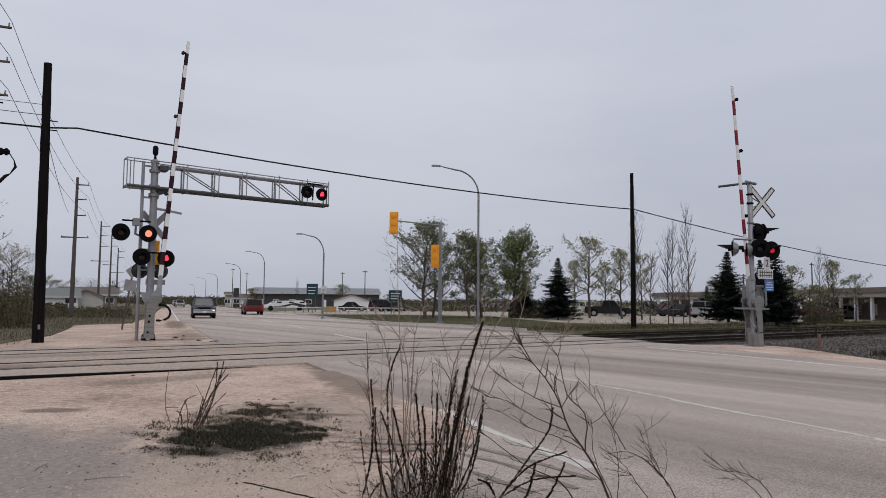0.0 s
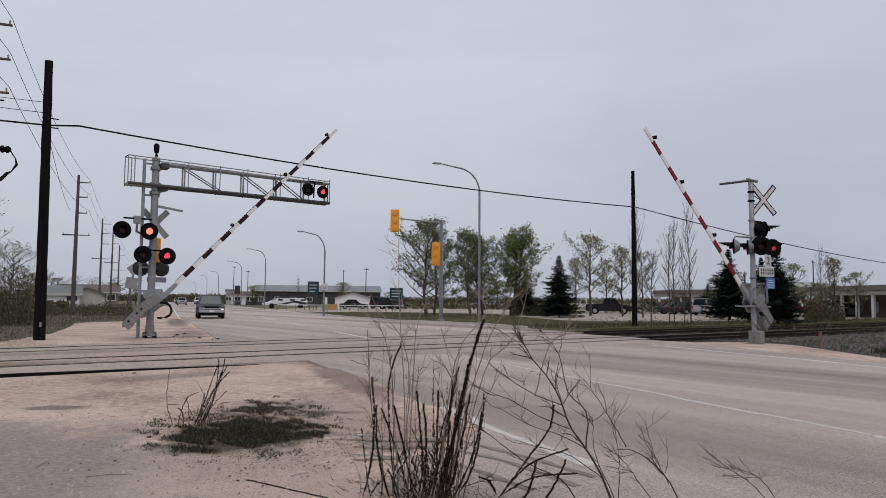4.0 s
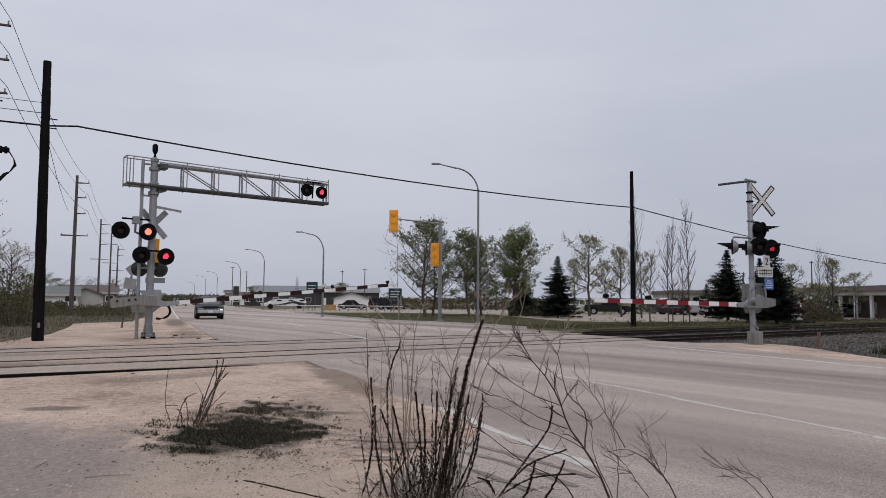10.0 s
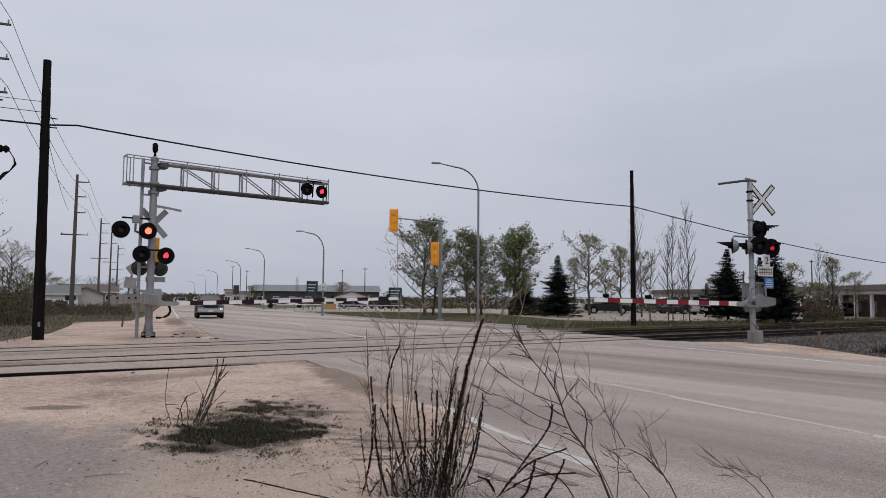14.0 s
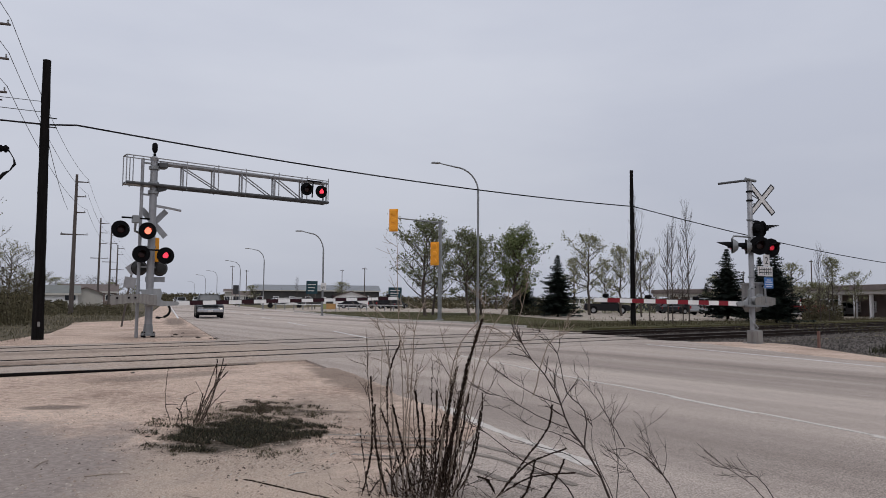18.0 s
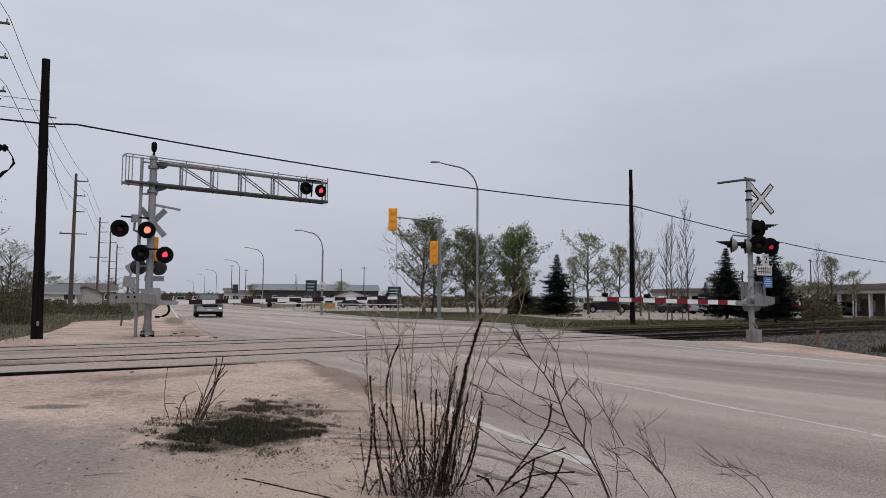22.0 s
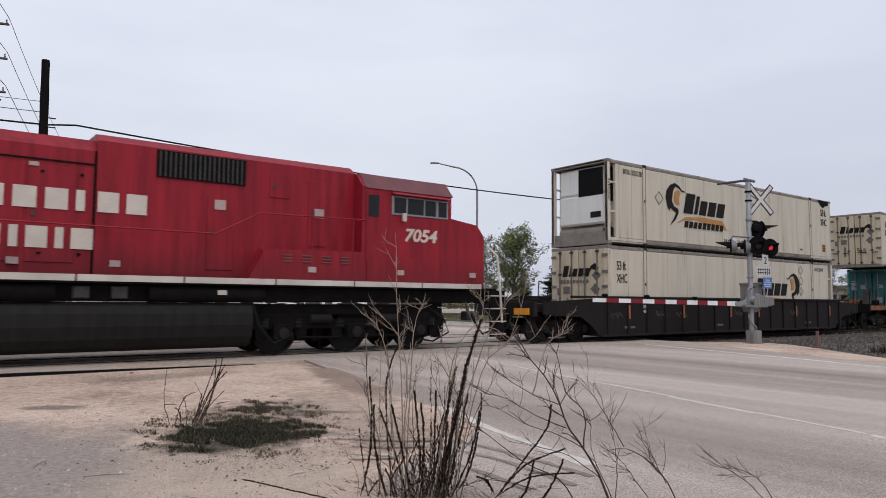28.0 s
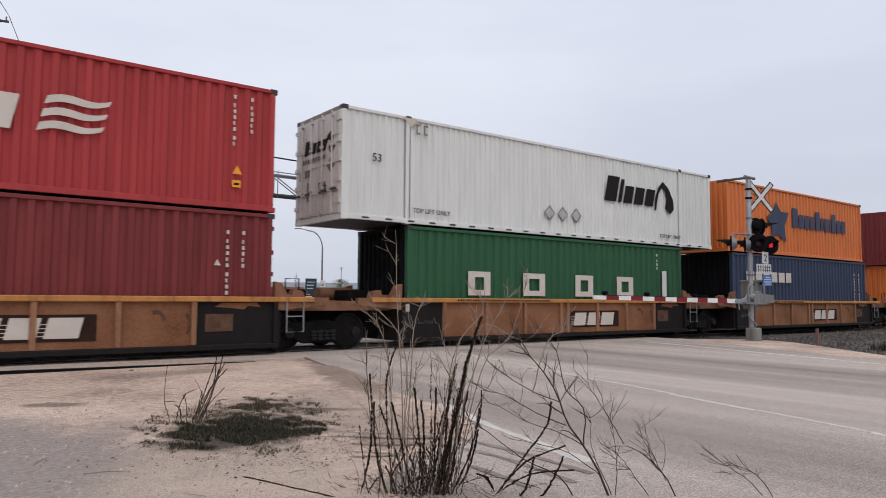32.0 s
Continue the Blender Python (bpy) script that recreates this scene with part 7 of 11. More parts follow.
    part("floor", Build().box(0.02, length - 0.02, -h2 + 0.03, h2 - 0.03, 0.04, 0.14), DARKMETAL, c)
    dm = door_m or m
    for end, x, sg in (("left", 0.0, -1), ("right", length, 1)):
        if "frame_" + end in doors:
            # open frame round a refrigeration unit
            xi = x - sg * 0.58
            part("bulkhead", Build().box(min(xi, xi + sg * 0.05), max(xi, xi + sg * 0.05), -y, y, 0.14, height - 0.1), m, c)
            if end == "left":
                un = part("cooling_unit", Build().box(min(xi, x - sg * 0.12), max(xi, x - sg * 0.12), -1.02, 1.02, 0.72, 1.78, 0.07), CWHITE, c, "white refrigeration unit")
                part("unit_top", Build().box(min(xi, x - sg * 0.14), max(xi, x - sg * 0.14), -1.0, 1.0, 1.79, height - 0.16, 0.06), CWHITE, un)
                part("unit_grille", Build().box(min(x - sg * 0.145, x - sg * 0.1), max(x - sg * 0.145, x - sg * 0.1), -1.0, 0.1, 1.72, height - 0.22, 0.02), GRILLE, un, "black fan grille")
                part("unit_side", Build().box(min(xi + sg * 0.04, x - sg * 0.2), max(xi + sg * 0.04, x - sg * 0.2), -1.1, -1.0, 1.5, height - 0.2, 0.02), GRILLE, un, "black side grille")
                part("unit_hatch", Build().box(min(x - sg * 0.13, x - sg * 0.1), max(x - sg * 0.13, x - sg * 0.1), -0.9, -0.45, 0.95, 1.15), INK, un)
                part("unit_motor", Build().lathe([(0.02, -1.2), (0.14, -1.18), (0.16, -0.9)], 12, "y", (x - sg * 0.35, 0, 0.45)), GRILLE, un)
                part("fuel_tank", Build().tube([(x - sg * 0.3, -0.95, 0.45), (x - sg * 0.3, 1.0, 0.45)], 0.2, 12), RAIL_G, c)
            for yy in (-h2 + 0.06, h2 - 0.06):
                part("frame_post", Build().box(min(x, x - sg * 0.13), max(x, x - sg * 0.13), yy - 0.065, yy + 0.065, 0.0, height, 0.012), m, c)
                part("inner_post", Build().box(min(x - sg * 0.42, x - sg * 0.6), max(x - sg * 0.42, x - sg * 0.6), yy - 0.055, yy + 0.055, 0.1, height - 0.05, 0.012), m, c)
                for z in (1.12, 2.12):
                    part("ladder_bar", Build().box(min(x, xi), max(x, xi), yy - 0.03, yy + 0.03, z - 0.03, z + 0.03), m, c)
            if end == "left":
                for i in range(8):
                    part("hazard_stripe", Build().prism([(x + 0.03, 1.5 + i * 0.09), (x + 0.1, 1.54 + i * 0.09), (x + 0.1, 1.59 + i * 0.09), (x + 0.03, 1.55 + i * 0.09)], -h2 - 0.011, -h2 - 0.004), INK, c)
            part("frame_head", Build().box(min(x, x - sg * 0.12), max(x, x - sg * 0.12), -h2, h2, height - 0.12, height, 0.01), RAIL_G, c)
            part("frame_roof", Build().box(min(x, xi), max(x, xi), -h2 + 0.05, h2 - 0.05, height - 0.08, height - 0.03), RAIL_G, c)
            part("frame_sill", Build().box(min(x - sg * 0.004, x - sg * 0.12), max(x - sg * 0.004, x - sg * 0.12), -h2 + 0.13, h2 - 0.13, 0.0, 0.42, 0.01), RAIL_G, c)
        elif end in doors.split("+"):
            rm = TAPE if flat else (GALV if m is TURQ else dm)
            for s in (-1, 1):
                y0, y1 = (s * 0.02, s * (h2 - 0.1))
                d = part("door", Build().box(min(x - sg * 0.04, x + sg * 0.02), max(x - sg * 0.04, x + sg * 0.02), min(y0, y1), max(y0, y1), 0.16, height - 0.13, 0.012), dm, c, "container door leaf with lock rods")
                for yy in (0.3, 0.85):
                    part("lock_rod", Build().tube([(x + sg * 0.05, s * yy, 0.12), (x + sg * 0.05, s * yy, height - 0.1)], 0.026 if flat else 0.022, 6), rm, d)
                    part("rod_handle", Build().box(min(x + sg * 0.06, x + sg * 0.09), max(x + sg * 0.06, x + sg * 0.09), min(s * yy, s * (yy + 0.28)), max(s * yy, s * (yy + 0.28)), 0.75, 0.8), DARKMETAL, d)
                    for z in (0.2, 0.85, 1.9, height - 0.24):
                        part("rod_bracket", Build().box(min(x + sg * 0.01, x + sg * 0.08), max(x + sg * 0.01, x + sg * 0.08), s * yy - 0.06, s * yy + 0.06, z, z + 0.07), DARKMETAL if flat else dm, d)
                for z in (0.4, 0.95, 1.45, 1.95, 2.5):
                    part("hinge", Build().box(min(x, x + sg * 0.05), max(x, x + sg * 0.05), min(s * (h2 - 0.24), s * (h2 - 0.02)), max(s * (h2 - 0.24), s * (h2 - 0.02)), z, z + 0.1), TAPE if flat else dm, d)
                for z in () if flat else (0.75, 1.45, 2.15):
                    part("door_rib", Build().box(min(x, x + sg * 0.035), max(x, x + sg * 0.035), min(y0, y1), max(y0, y1), z, z + 0.06), dm, d)
            if flat or m is CWHITE:
                ma = Matrix.Translation((x + sg * 0.03, 0.75, 0)) @ Matrix.Rotation(radians(-90), 4, "Z")
                part_each("mark_bar", blocks([0.24, 0.1, 0.2, 0.22, 0.22], [0.38, 0.34, 0.28, 0.28, 0.28], 0.06, 0.25).moved(Matrix.Translation((0, 0, 1.85))).moved(ma), INK, c, "plain leaning dark bar")
                part_each("small_bar", blocks([0.1] * 9, 0.12, 0.05, 0.2).moved(Matrix.Translation((-0.1, 0, 1.62))).moved(ma), TAPE, c, "small plain bar")
                part("company_emblem", Build().prism([(1.2, 1.9), (1.3, 2.2), (1.5, 2.3), (1.65, 2.15), (1.6, 1.95), (1.5, 2.05), (1.35, 2.1)], -0.006, 0.0).moved(ma), INK, c, "plain dark rounded shape")
                for q, z in ((1.55, 1.88), (1.5, 1.42)):
                    part("placard_holder", Build().prism([(q - 0.2, z), (q, z - 0.2), (q + 0.2, z), (q, z + 0.2)], -0.004, 0.002).moved(ma), TAPE, c, "dark worn diamond patch")
                for q0, q1, z0_, z1_ in ((0.05, 0.35, 1.25, 1.5), (-0.25, -0.1, 1.2, 1.45), (0.2, 0.3, 0.6, 1.1)):
                    part("worn_label", Build().box(q0, q1, -0.003, 0.002, z0_, z1_).moved(ma), TAPE, c)
                m2 = letters("53 ft", 0.4, INK, wide=0.62)
                m2.transform(ma @ Matrix.Translation((0.85, -0.005, 0.75)))
                part("lettering", m2, None, c)
            if m is TURQ:
                for yy, zz, hh in ((0.95, 1.75, 0.5), (0.45, 1.8, 0.22), (-0.4, 1.85, 0.18), (-0.9, 1.85, 0.2), (-0.85, 1.2, 0.2), (-0.35, 1.05, 0.3), (-0.85, 0.85, 0.18)):
                    part("door_label", Build().box(min(x + sg * 0.02, x + sg * 0.03), max(x + sg * 0.02, x + sg * 0.03), yy - 0.14, yy + 0.14, zz, zz + hh), ALU, c, "pale worn label")
            part("end_header", Build().box(min(x, x - sg * 0.08), max(x, x - sg * 0.08), -h2, h2, height - 0.13, height - 0.01, 0.01), RAIL_G if flat or m is CWHITE else m, c)
            part("end_sill", Build().box(min(x, x - sg * 0.08), max(x, x - sg * 0.08), -h2, h2, 0.0, 0.16, 0.01), RAIL_G if flat else m, c)
        else:
            b = corrugated(-h2 + 0.12, h2 - 0.12, 0.0, 0.14, height - 0.1, -1 if sg < 0 else 1, 0.24, 0.045)
            b.moved(Matrix.Translation((x - sg * 0.03, 0, 0)) @ Matrix.Rotation(radians(90), 4, "Z"))
            part("end_panel", b, dm, c)
            part("end_header", Build().box(min(x, x - sg * 0.08), max(x, x - sg * 0.08), -h2, h2, height - 0.12, height - 0.01, 0.01), dm, c)
            part("end_sill", Build().box(min(x, x - sg * 0.08), max(x, x - sg * 0.08), -h2, h2, 0.0, 0.16, 0.01), dm, c)
    rolls(c, x0, T1, z0)
    return c


SIDE = -CW / 2 - 0.012


def mark(c, text, x, z, size, m=INK, **kw):
    part("lettering", letters(text, size, m, **kw), None, c, "", pose(x, SIDE, z))


def bison_mark(c, x, z, s, flip=False, swoosh=True, m=INK):
    """Plain shapes for a company mark: leaning bars, a rounded hump and a long bar below; x: its left end."""
    off = 0.0 if flip else 0.85 * s
    part_each("mark_bar", blocks([0.46 * s, 0.17 * s, 0.36 * s, 0.4 * s, 0.4 * s], [0.6 * s, 0.56 * s, 0.44 * s, 0.44 * s, 0.44 * s], 0.08 * s, 0.3), m, c, "plain leaning dark bar", pose(x + off, SIDE, z))
    hx = x + (2.15 * s if flip else 0.0)

    def at(pts, y0, y1):
        return Build().prism([(hx + (p if flip else 1.0 - p) * s, z + q * s) for p, q in pts], y0, y1)
    hump = [(0.0, 0.62), (0.2, 0.66), (0.35, 0.78), (0.55, 0.84), (0.78, 0.76), (0.95, 0.58), (1.0, 0.38), (0.92, 0.14), (0.82, 0.0), (0.78, 0.1), (0.62, 0.02), (0.5, -0.02), (0.62, -0.2), (0.8, -0.42), (0.52, -0.22), (0.38, -0.02), (0.4, 0.1), (0.58, 0.14), (0.7, 0.3), (0.64, 0.6), (0.52, 0.74), (0.35, 0.7), (0.2, 0.6)]
    part("company_emblem", at(hump, SIDE - 0.006, SIDE), m, c, "plain dark rounded shape")
    if swoosh:
        part("emblem_patch", at([(0.34, 0.2), (0.52, 0.22), (0.6, 0.34), (0.56, 0.58), (0.4, 0.66), (0.28, 0.6), (0.36, 0.42)], SIDE - 0.012, SIDE - 0.002), INK_ORANGE, c, "ochre patch")
        xo = x + off
        if flip:
            sw = [(xo - 0.45 * s, z - 0.38 * s), (xo - 0.2 * s, z - 0.12 * s), (xo + 1.0 * s, z - 0.06 * s), (xo + 2.0 * s, z - 0.12 * s), (xo + 2.5 * s, z - 0.3 * s), (xo + 1.9 * s, z - 0.2 * s), (xo + 0.6 * s, z - 0.16 * s)]
        else:
            sw = [(xo - 0.4 * s, z - 0.35 * s), (xo + 0.1 * s, z - 0.12 * s), (xo + 1.0 * s, z - 0.06 * s), (xo + 2.05 * s, z - 0.1 * s), (xo + 2.3 * s, z - 0.36 * s), (xo + 1.7 * s, z - 0.3 * s), (xo + 0.6 * s, z - 0.17 * s), (xo + 0.1 * s, z - 0.2 * s)]
        part("company_bar", Build().prism(sw, SIDE - 0.004, SIDE), INK_ORANGE, c, "long curved ochre bar")
        part_each("small_bar", blocks([0.17 * s] * 9, 0.19 * s, 0.06 * s, 0.25, 0.012), m, c, "small plain dark bar", pose(xo + 0.05, SIDE, z - 0.42 * s))


def diamond(c, x, z, r, m=None, plate=None):
    b = Build()
    for p, q in ((0.0, 1.0), (1.0, 0.0), (0.0, -1.0), (-1.0, 0.0)):
        p2, q2 = q, -p
        b.prism([(x + r * p, z + r * q), (x + r * p2, z + r * q2), (x + 0.84 * r * p2, z + 0.84 * r * q2), (x + 0.84 * r * p, z + 0.84 * r * q)], SIDE - 0.004, SIDE + 0.006)
    part("placard_frame", b, m or TAPE, c, "diamond placard frame")
    part("placard_plate", Build().prism([(x - 0.8 * r, z), (x, z - 0.8 * r), (x + 0.8 * r, z), (x, z + 0.8 * r)], SIDE, SIDE + 0.006), plate or RUST_P, c, "worn diamond plate")


L53, L40, HC = 16.154, 12.192, 2.896
Z_LOW, Z_UP = 0.33, 3.255
c = container(-14.03, Z_UP, L53, HC, CREAM, "dirty cream refrigerated 53-foot container with open end frame", "flat", "frame_left", None, 1.98)
bison_mark(c, 3.2, 1.38, 1.27)
mark(c, "BTIU 533128", 0.8, 2.45, 0.25, wide=0.76)
mark(c, "HI-CUBE CHASSIS REQUIRED", 7.0, 0.42, 0.2, bold=0.001, wide=1.05)
for x0, x1 in ((7.62, 7.9), (9.38, 9.62)):
    part("blank_patch", Build().box(x0, x1, SIDE - 0.006, SIDE, 0.38, 0.64), CWHITE, c, "blank white patch")
mark(c, "53 ft\nXHC", 15.15, 2.12, 0.44, wide=0.62, bold=0.004)
diamond(c, 2.82, 1.8, 0.26)
part("caution_label", Build().box(15.25, 15.55, SIDE - 0.002, SIDE + 0.008, 0.45, 0.8), INK_ORANGE, c, "ochre caution label")
part_each("label_bar", Build().box(15.28, 15.52, SIDE - 0.005, SIDE - 0.001, 0.7, 0.75).box(15.28, 15.5, SIDE - 0.005, SIDE - 0.001, 0.6, 0.64).box(15.28, 15.46, SIDE - 0.005, SIDE - 0.001, 0.5, 0.54), INK, c)
part("roof_stain", Build().prism([(15.2, 2.6), (15.45, 2.5), (15.6, 2.62), (15.95, 2.66), (15.95, 2.86), (14.9, 2.86)], SIDE - 0.002, SIDE + 0.004), SHADE_SOOT, c, "black soot stain")
part("small_label", Build().box(13.1, 13.35, SIDE, SIDE + 0.006, 0.42, 0.5), TAPE, c)
c = container(-14.03, Z_LOW, L53, HC, CREAM, "dirty cream 53-foot container in a black well car", "flat", "left+frame_right", CREAM_D, 1.98)
bison_mark(c, 9.25, 1.3, 1.18, True)
mark(c, "53 ft\nXHC", 0.42, 2.06, 0.43, wide=0.6, bold=0.002)
mark(c, "BTIU 533141", 14.4, 2.45, 0.23, TAPE, wide=0.68)
for z in (1.5, 1.97, 2.44):
    diamond(c, 13.1, z, 0.21)
c = container(7.86, Z_UP, L53, HC, CREAM, "dirty cream 53-foot container resting on a turquoise one", "flat", "left+frame_right", CREAM_D, 1.98)
bison_mark(c, 9.3, 1.4, 1.22, True)
mark(c, "53 ft\nXHC", 0.5, 2.1, 0.43, wide=0.62, bold=0.006)
mark(c, "HI-CUBE CHASSIS REQUIRED", 6.75, 0.4, 0.19, bold=0.003)
mark(c, "BTIU 533154", 14.34, 2.45, 0.25, wide=0.74)
diamond(c, 1.48, 1.88, 0.24)
diamond(c, 13.2, 1.75, 0.26)
part("caution_label", Build().box(0.55, 0.85, SIDE - 0.002, SIDE + 0.008, 0.35, 0.72), INK_ORANGE, c, "ochre caution label")
part_each("label_bar", Build().box(0.58, 0.82, SIDE - 0.005, SIDE - 0.001, 0.62, 0.67).box(0.58, 0.8, SIDE - 0.005, SIDE - 0.001, 0.52, 0.56).box(0.6, 0.8, SIDE - 0.005, SIDE - 0.001, 0.42, 0.46), INK, c)
part("small_label", Build().box(3.0, 3.25, SIDE, SIDE + 0.006, 0.3, 0.38), TAPE, c)
c = container(9.86, Z_LOW, L40, HC, TURQ, "turquoise corrugated 40-foot container in a yellow well car", "corr", "left", TURQ_D)
part("name_panel", Build().box(0.66, 1.22, SIDE - 0.002, SIDE + 0.02, 0.8, 2.75), SIGN_WHITE, c, "white upright panel with dark bars")
part_each("panel_bar", Build().box(0.74, 1.14, SIDE - 0.01, SIDE - 0.002, 2.25, 2.6).box(0.79, 1.09, SIDE - 0.01, SIDE - 0.002, 1.95, 2.15).box(0.79, 1.09, SIDE - 0.01, SIDE - 0.002, 1.65, 1.85).box(0.79, 1.09, SIDE - 0.01, SIDE - 0.002, 1.35, 1.55).box(0.79, 1.09, SIDE - 0.01, SIDE - 0.002, 1.0, 1.25), SIGN_BLACK, c)
part("warning_label", Build().prism([(11.2, 1.15), (11.5, 1.15), (11.35, 1.42)], SIDE - 0.004, SIDE), YELLOW, c, "yellow warning triangle")
part_each("figure_bar", figures(10.55, 10.63, SIDE, 1.1, 2.6), SIGN_WHITE, c, "small pale figure bar")
part_each("figure_bar", figures(10.95, 11.02, SIDE, 1.6, 2.6), SIGN_WHITE, c, "small pale figure bar")
c = container(25.83, Z_UP, L40, HC, CRED, "red corrugated 40-foot container with white company bars", "corr", "left")
part_each("mark_bar", blocks([0.72, 0.86, 0.86], 0.68, 0.24, 0.2), LOGO_W, c, "plain white leaning bar", pose(4.0, SIDE, 1.17))
b = Build()
for i in range(3):
    low = [(7.35 + i * 0.06 + 0.115 * k, 1.2 + i * 0.27 + 0.013 * k + 0.05 * math.sin(0.63 * k)) for k in range(11)]
    b.prism(low + [(x + 0.05, z + 0.17 - 0.006 * k) for k, (x, z) in reversed(list(enumerate(low)))], SIDE - 0.006, SIDE)
part("company_emblem", b, LOGO_W, c, "three plain white wavy stripes")
part("warning_label", Build().prism([(11.2, 0.8), (11.42, 0.8), (11.31, 1.0)], SIDE - 0.004, SIDE), YELLOW, c, "yellow warning triangle")
part("caution_label", Build().box(11.2, 11.4, SIDE - 0.004, SIDE, 0.5, 0.66), YELLOW, c, "small yellow label")
part("label_bar", Build().box(11.24, 11.36, SIDE - 0.007, SIDE - 0.003, 0.55, 0.6), INK, c)
part_each("figure_bar", figures(11.2, 11.28, SIDE, 1.3, 2.6), LOGO_W, c, "small pale figure bar")
part_each("figure_bar", figures(11.6, 11.67, SIDE, 1.7, 2.6), LOGO_W, c, "small pale figure bar")
c = container(25.83, Z_LOW, L40, HC, MAROON, "maroon corrugated 40-foot container in a yellow well car", "corr", "right", MAROON)
part("company_emblem", Build().box(0.85, 1.27, SIDE - 0.004, SIDE, 2.05, 2.55), SIGN_WHITE, c, "small white square emblem")
part("emblem_patch", Build().prism([(0.9, 2.16), (1.22, 2.3), (1.22, 2.5), (0.9, 2.5)], SIDE - 0.008, SIDE - 0.003), SIGN_BLACK, c, "dark slanted patch")
part("emblem_stripe", Build().prism([(0.9, 2.2), (1.22, 2.34), (1.22, 2.38), (0.9, 2.26)], SIDE - 0.011, SIDE - 0.007), INK_ORANGE, c)
part_each("figure_bar", figures(11.12, 11.2, SIDE, 0.95, 2.45), LOGO_W, c, "small pale figure bar")
part_each("figure_bar", figures(11.48, 11.55, SIDE, 1.5, 2.45), LOGO_W, c, "small pale figure bar")
part("warning_label", Build().prism([(10.85, 1.66), (11.0, 1.66), (10.92, 1.8)], SIDE - 0.004, SIDE), LOGO_W, c, "small pale triangle")
c = container(39.8, Z_UP, L53, HC, CWHITE, "white corrugated 53-foot container overhanging a green one", "corr", "left", CWHITE_D, 1.98)
part_each("mark_bar", blocks([0.6, 0.18, 0.46, 0.5, 0.48], [0.86, 0.8, 0.6, 0.6, 0.6], 0.1, 0.25), INK, c, "plain leaning dark bar", pose(9.9, SIDE, 1.36))
b = Build()
b.prism([(12.62 + p, 1.25 + q) for p, q in [(0.0, 0.0), (0.05, 0.45), (0.25, 0.85), (0.5, 1.06), (0.82, 0.86), (1.1, 0.45), (1.15, 0.1), (0.92, -0.08), (0.62, 0.1), (0.72, 0.4), (0.62, 0.7), (0.45, 0.86), (0.25, 0.6), (0.15, 0.3), (0.1, 0.0)]], SIDE - 0.006, SIDE)
part("company_emblem", b, INK, c, "plain dark rounded shape")
mark(c, "53", 0.87, 1.55, 0.3)
mark(c, "TOP LIFT ONLY", 2.15, 0.32, 0.18)
mark(c, "TOP LIFT ONLY", 12.9, 0.28, 0.18)
for x in (7.31, 7.9, 8.52):
    diamond(c, x, 0.72, 0.24, RAIL_G, GREY_P)
for x in (2.25, 2.5):
    part("lift_hook", Build().box(x, x + 0.03, SIDE - 0.006, SIDE + 0.01, 2.45, 2.72).box(x + 0.03, x + 0.12, SIDE - 0.006, SIDE + 0.01, 2.45, 2.49).box(x + 0.03, x + 0.12, SIDE - 0.006, SIDE + 0.01, 2.67, 2.72), RAIL_G, c, "small dark lifting hook")
part("post_grime", Build().prism([(1.8, 2.84), (2.3, 2.84), (2.2, 2.7), (2.05, 2.6), (1.95, 2.72)], SIDE - 0.002, SIDE + 0.006), RUST_P, c, "grimy stain")
for i in range(22):
    part("forklift_slot", Build().box(0.6 + i * 0.7, 0.8 + i * 0.7, SIDE - 0.004, SIDE + 0.006, 0.06, 0.1), DARKMETAL, c)
c = container(41.8, Z_LOW, L40, HC, CGREEN, "dark green corrugated 40-foot container in a yellow well car", "corr", "right", BLACK)
for x, w in ((2.06, 0.82), (4.18, 0.92), (6.46, 0.84), (8.5, 0.86)):
    b = Build()
    for q in ([(x, 1.06), (x + w, 1.06), (x + w, 1.22), (x, 1.22)], [(x, 1.22), (x + 0.24, 1.22), (x + 0.24, 1.58), (x, 1.58)], [(x + w - 0.24, 1.22), (x + w, 1.22), (x + w, 1.58), (x + w - 0.24, 1.58)], [(x, 1.58), (x + w, 1.58), (x + w, 1.74), (x, 1.74)]):
        b.prism(q, SIDE - 0.006, SIDE)
    part("mark_block", b, LOGO_W, c, "plain hollow white block")
part("figure_panel", Build().box(11.0, 11.26, SIDE - 0.004, SIDE, 0.9, 2.0), SIGN_WHITE, c, "upright white bar")
part_each("figure_bar", figures(10.7, 10.78, SIDE, 1.9, 2.6), LOGO_W, c, "small pale figure bar")
c = container(57.15, Z_UP, L40, HC, CORANGE, "orange corrugated 40-foot container with dark company bars", "corr", "right")
part_each("mark_bar", blocks([0.5, 0.42, 0.42, 0.42, 0.42, 0.25, 0.4, 0.14, 0.4, 0.4, 0.42], [0.85, 0.6, 0.6, 0.6], 0.1), CNAVY, c, "plain navy bar", pose(5.2, SIDE, 1.3))
part("company_emblem", Build().prism([(3.4, 0.7), (3.9, 0.9), (4.6, 0.6), (4.5, 1.3), (4.9, 1.9), (4.2, 1.9), (3.8, 2.3), (3.5, 1.8), (3.0, 1.6), (3.4, 1.2)], SIDE - 0.006, SIDE), CNAVY, c, "plain navy emblem")
c = container(57.45, Z_LOW, L40, HC, CNAVY, "navy corrugated 40-foot container in a yellow well car", "corr", "right", BLACK)
part_each("mark_bar", blocks([0.6, 0.5, 0.5, 0.5, 0.5, 0.45], 0.42, 0.12), LOGO_W, c, "plain white bar", pose(1.0, SIDE, 1.75))
part_each("figure_bar", figures(10.9, 10.97, SIDE, 0.6, 2.3), LOGO_W, c, "small pale figure bar")
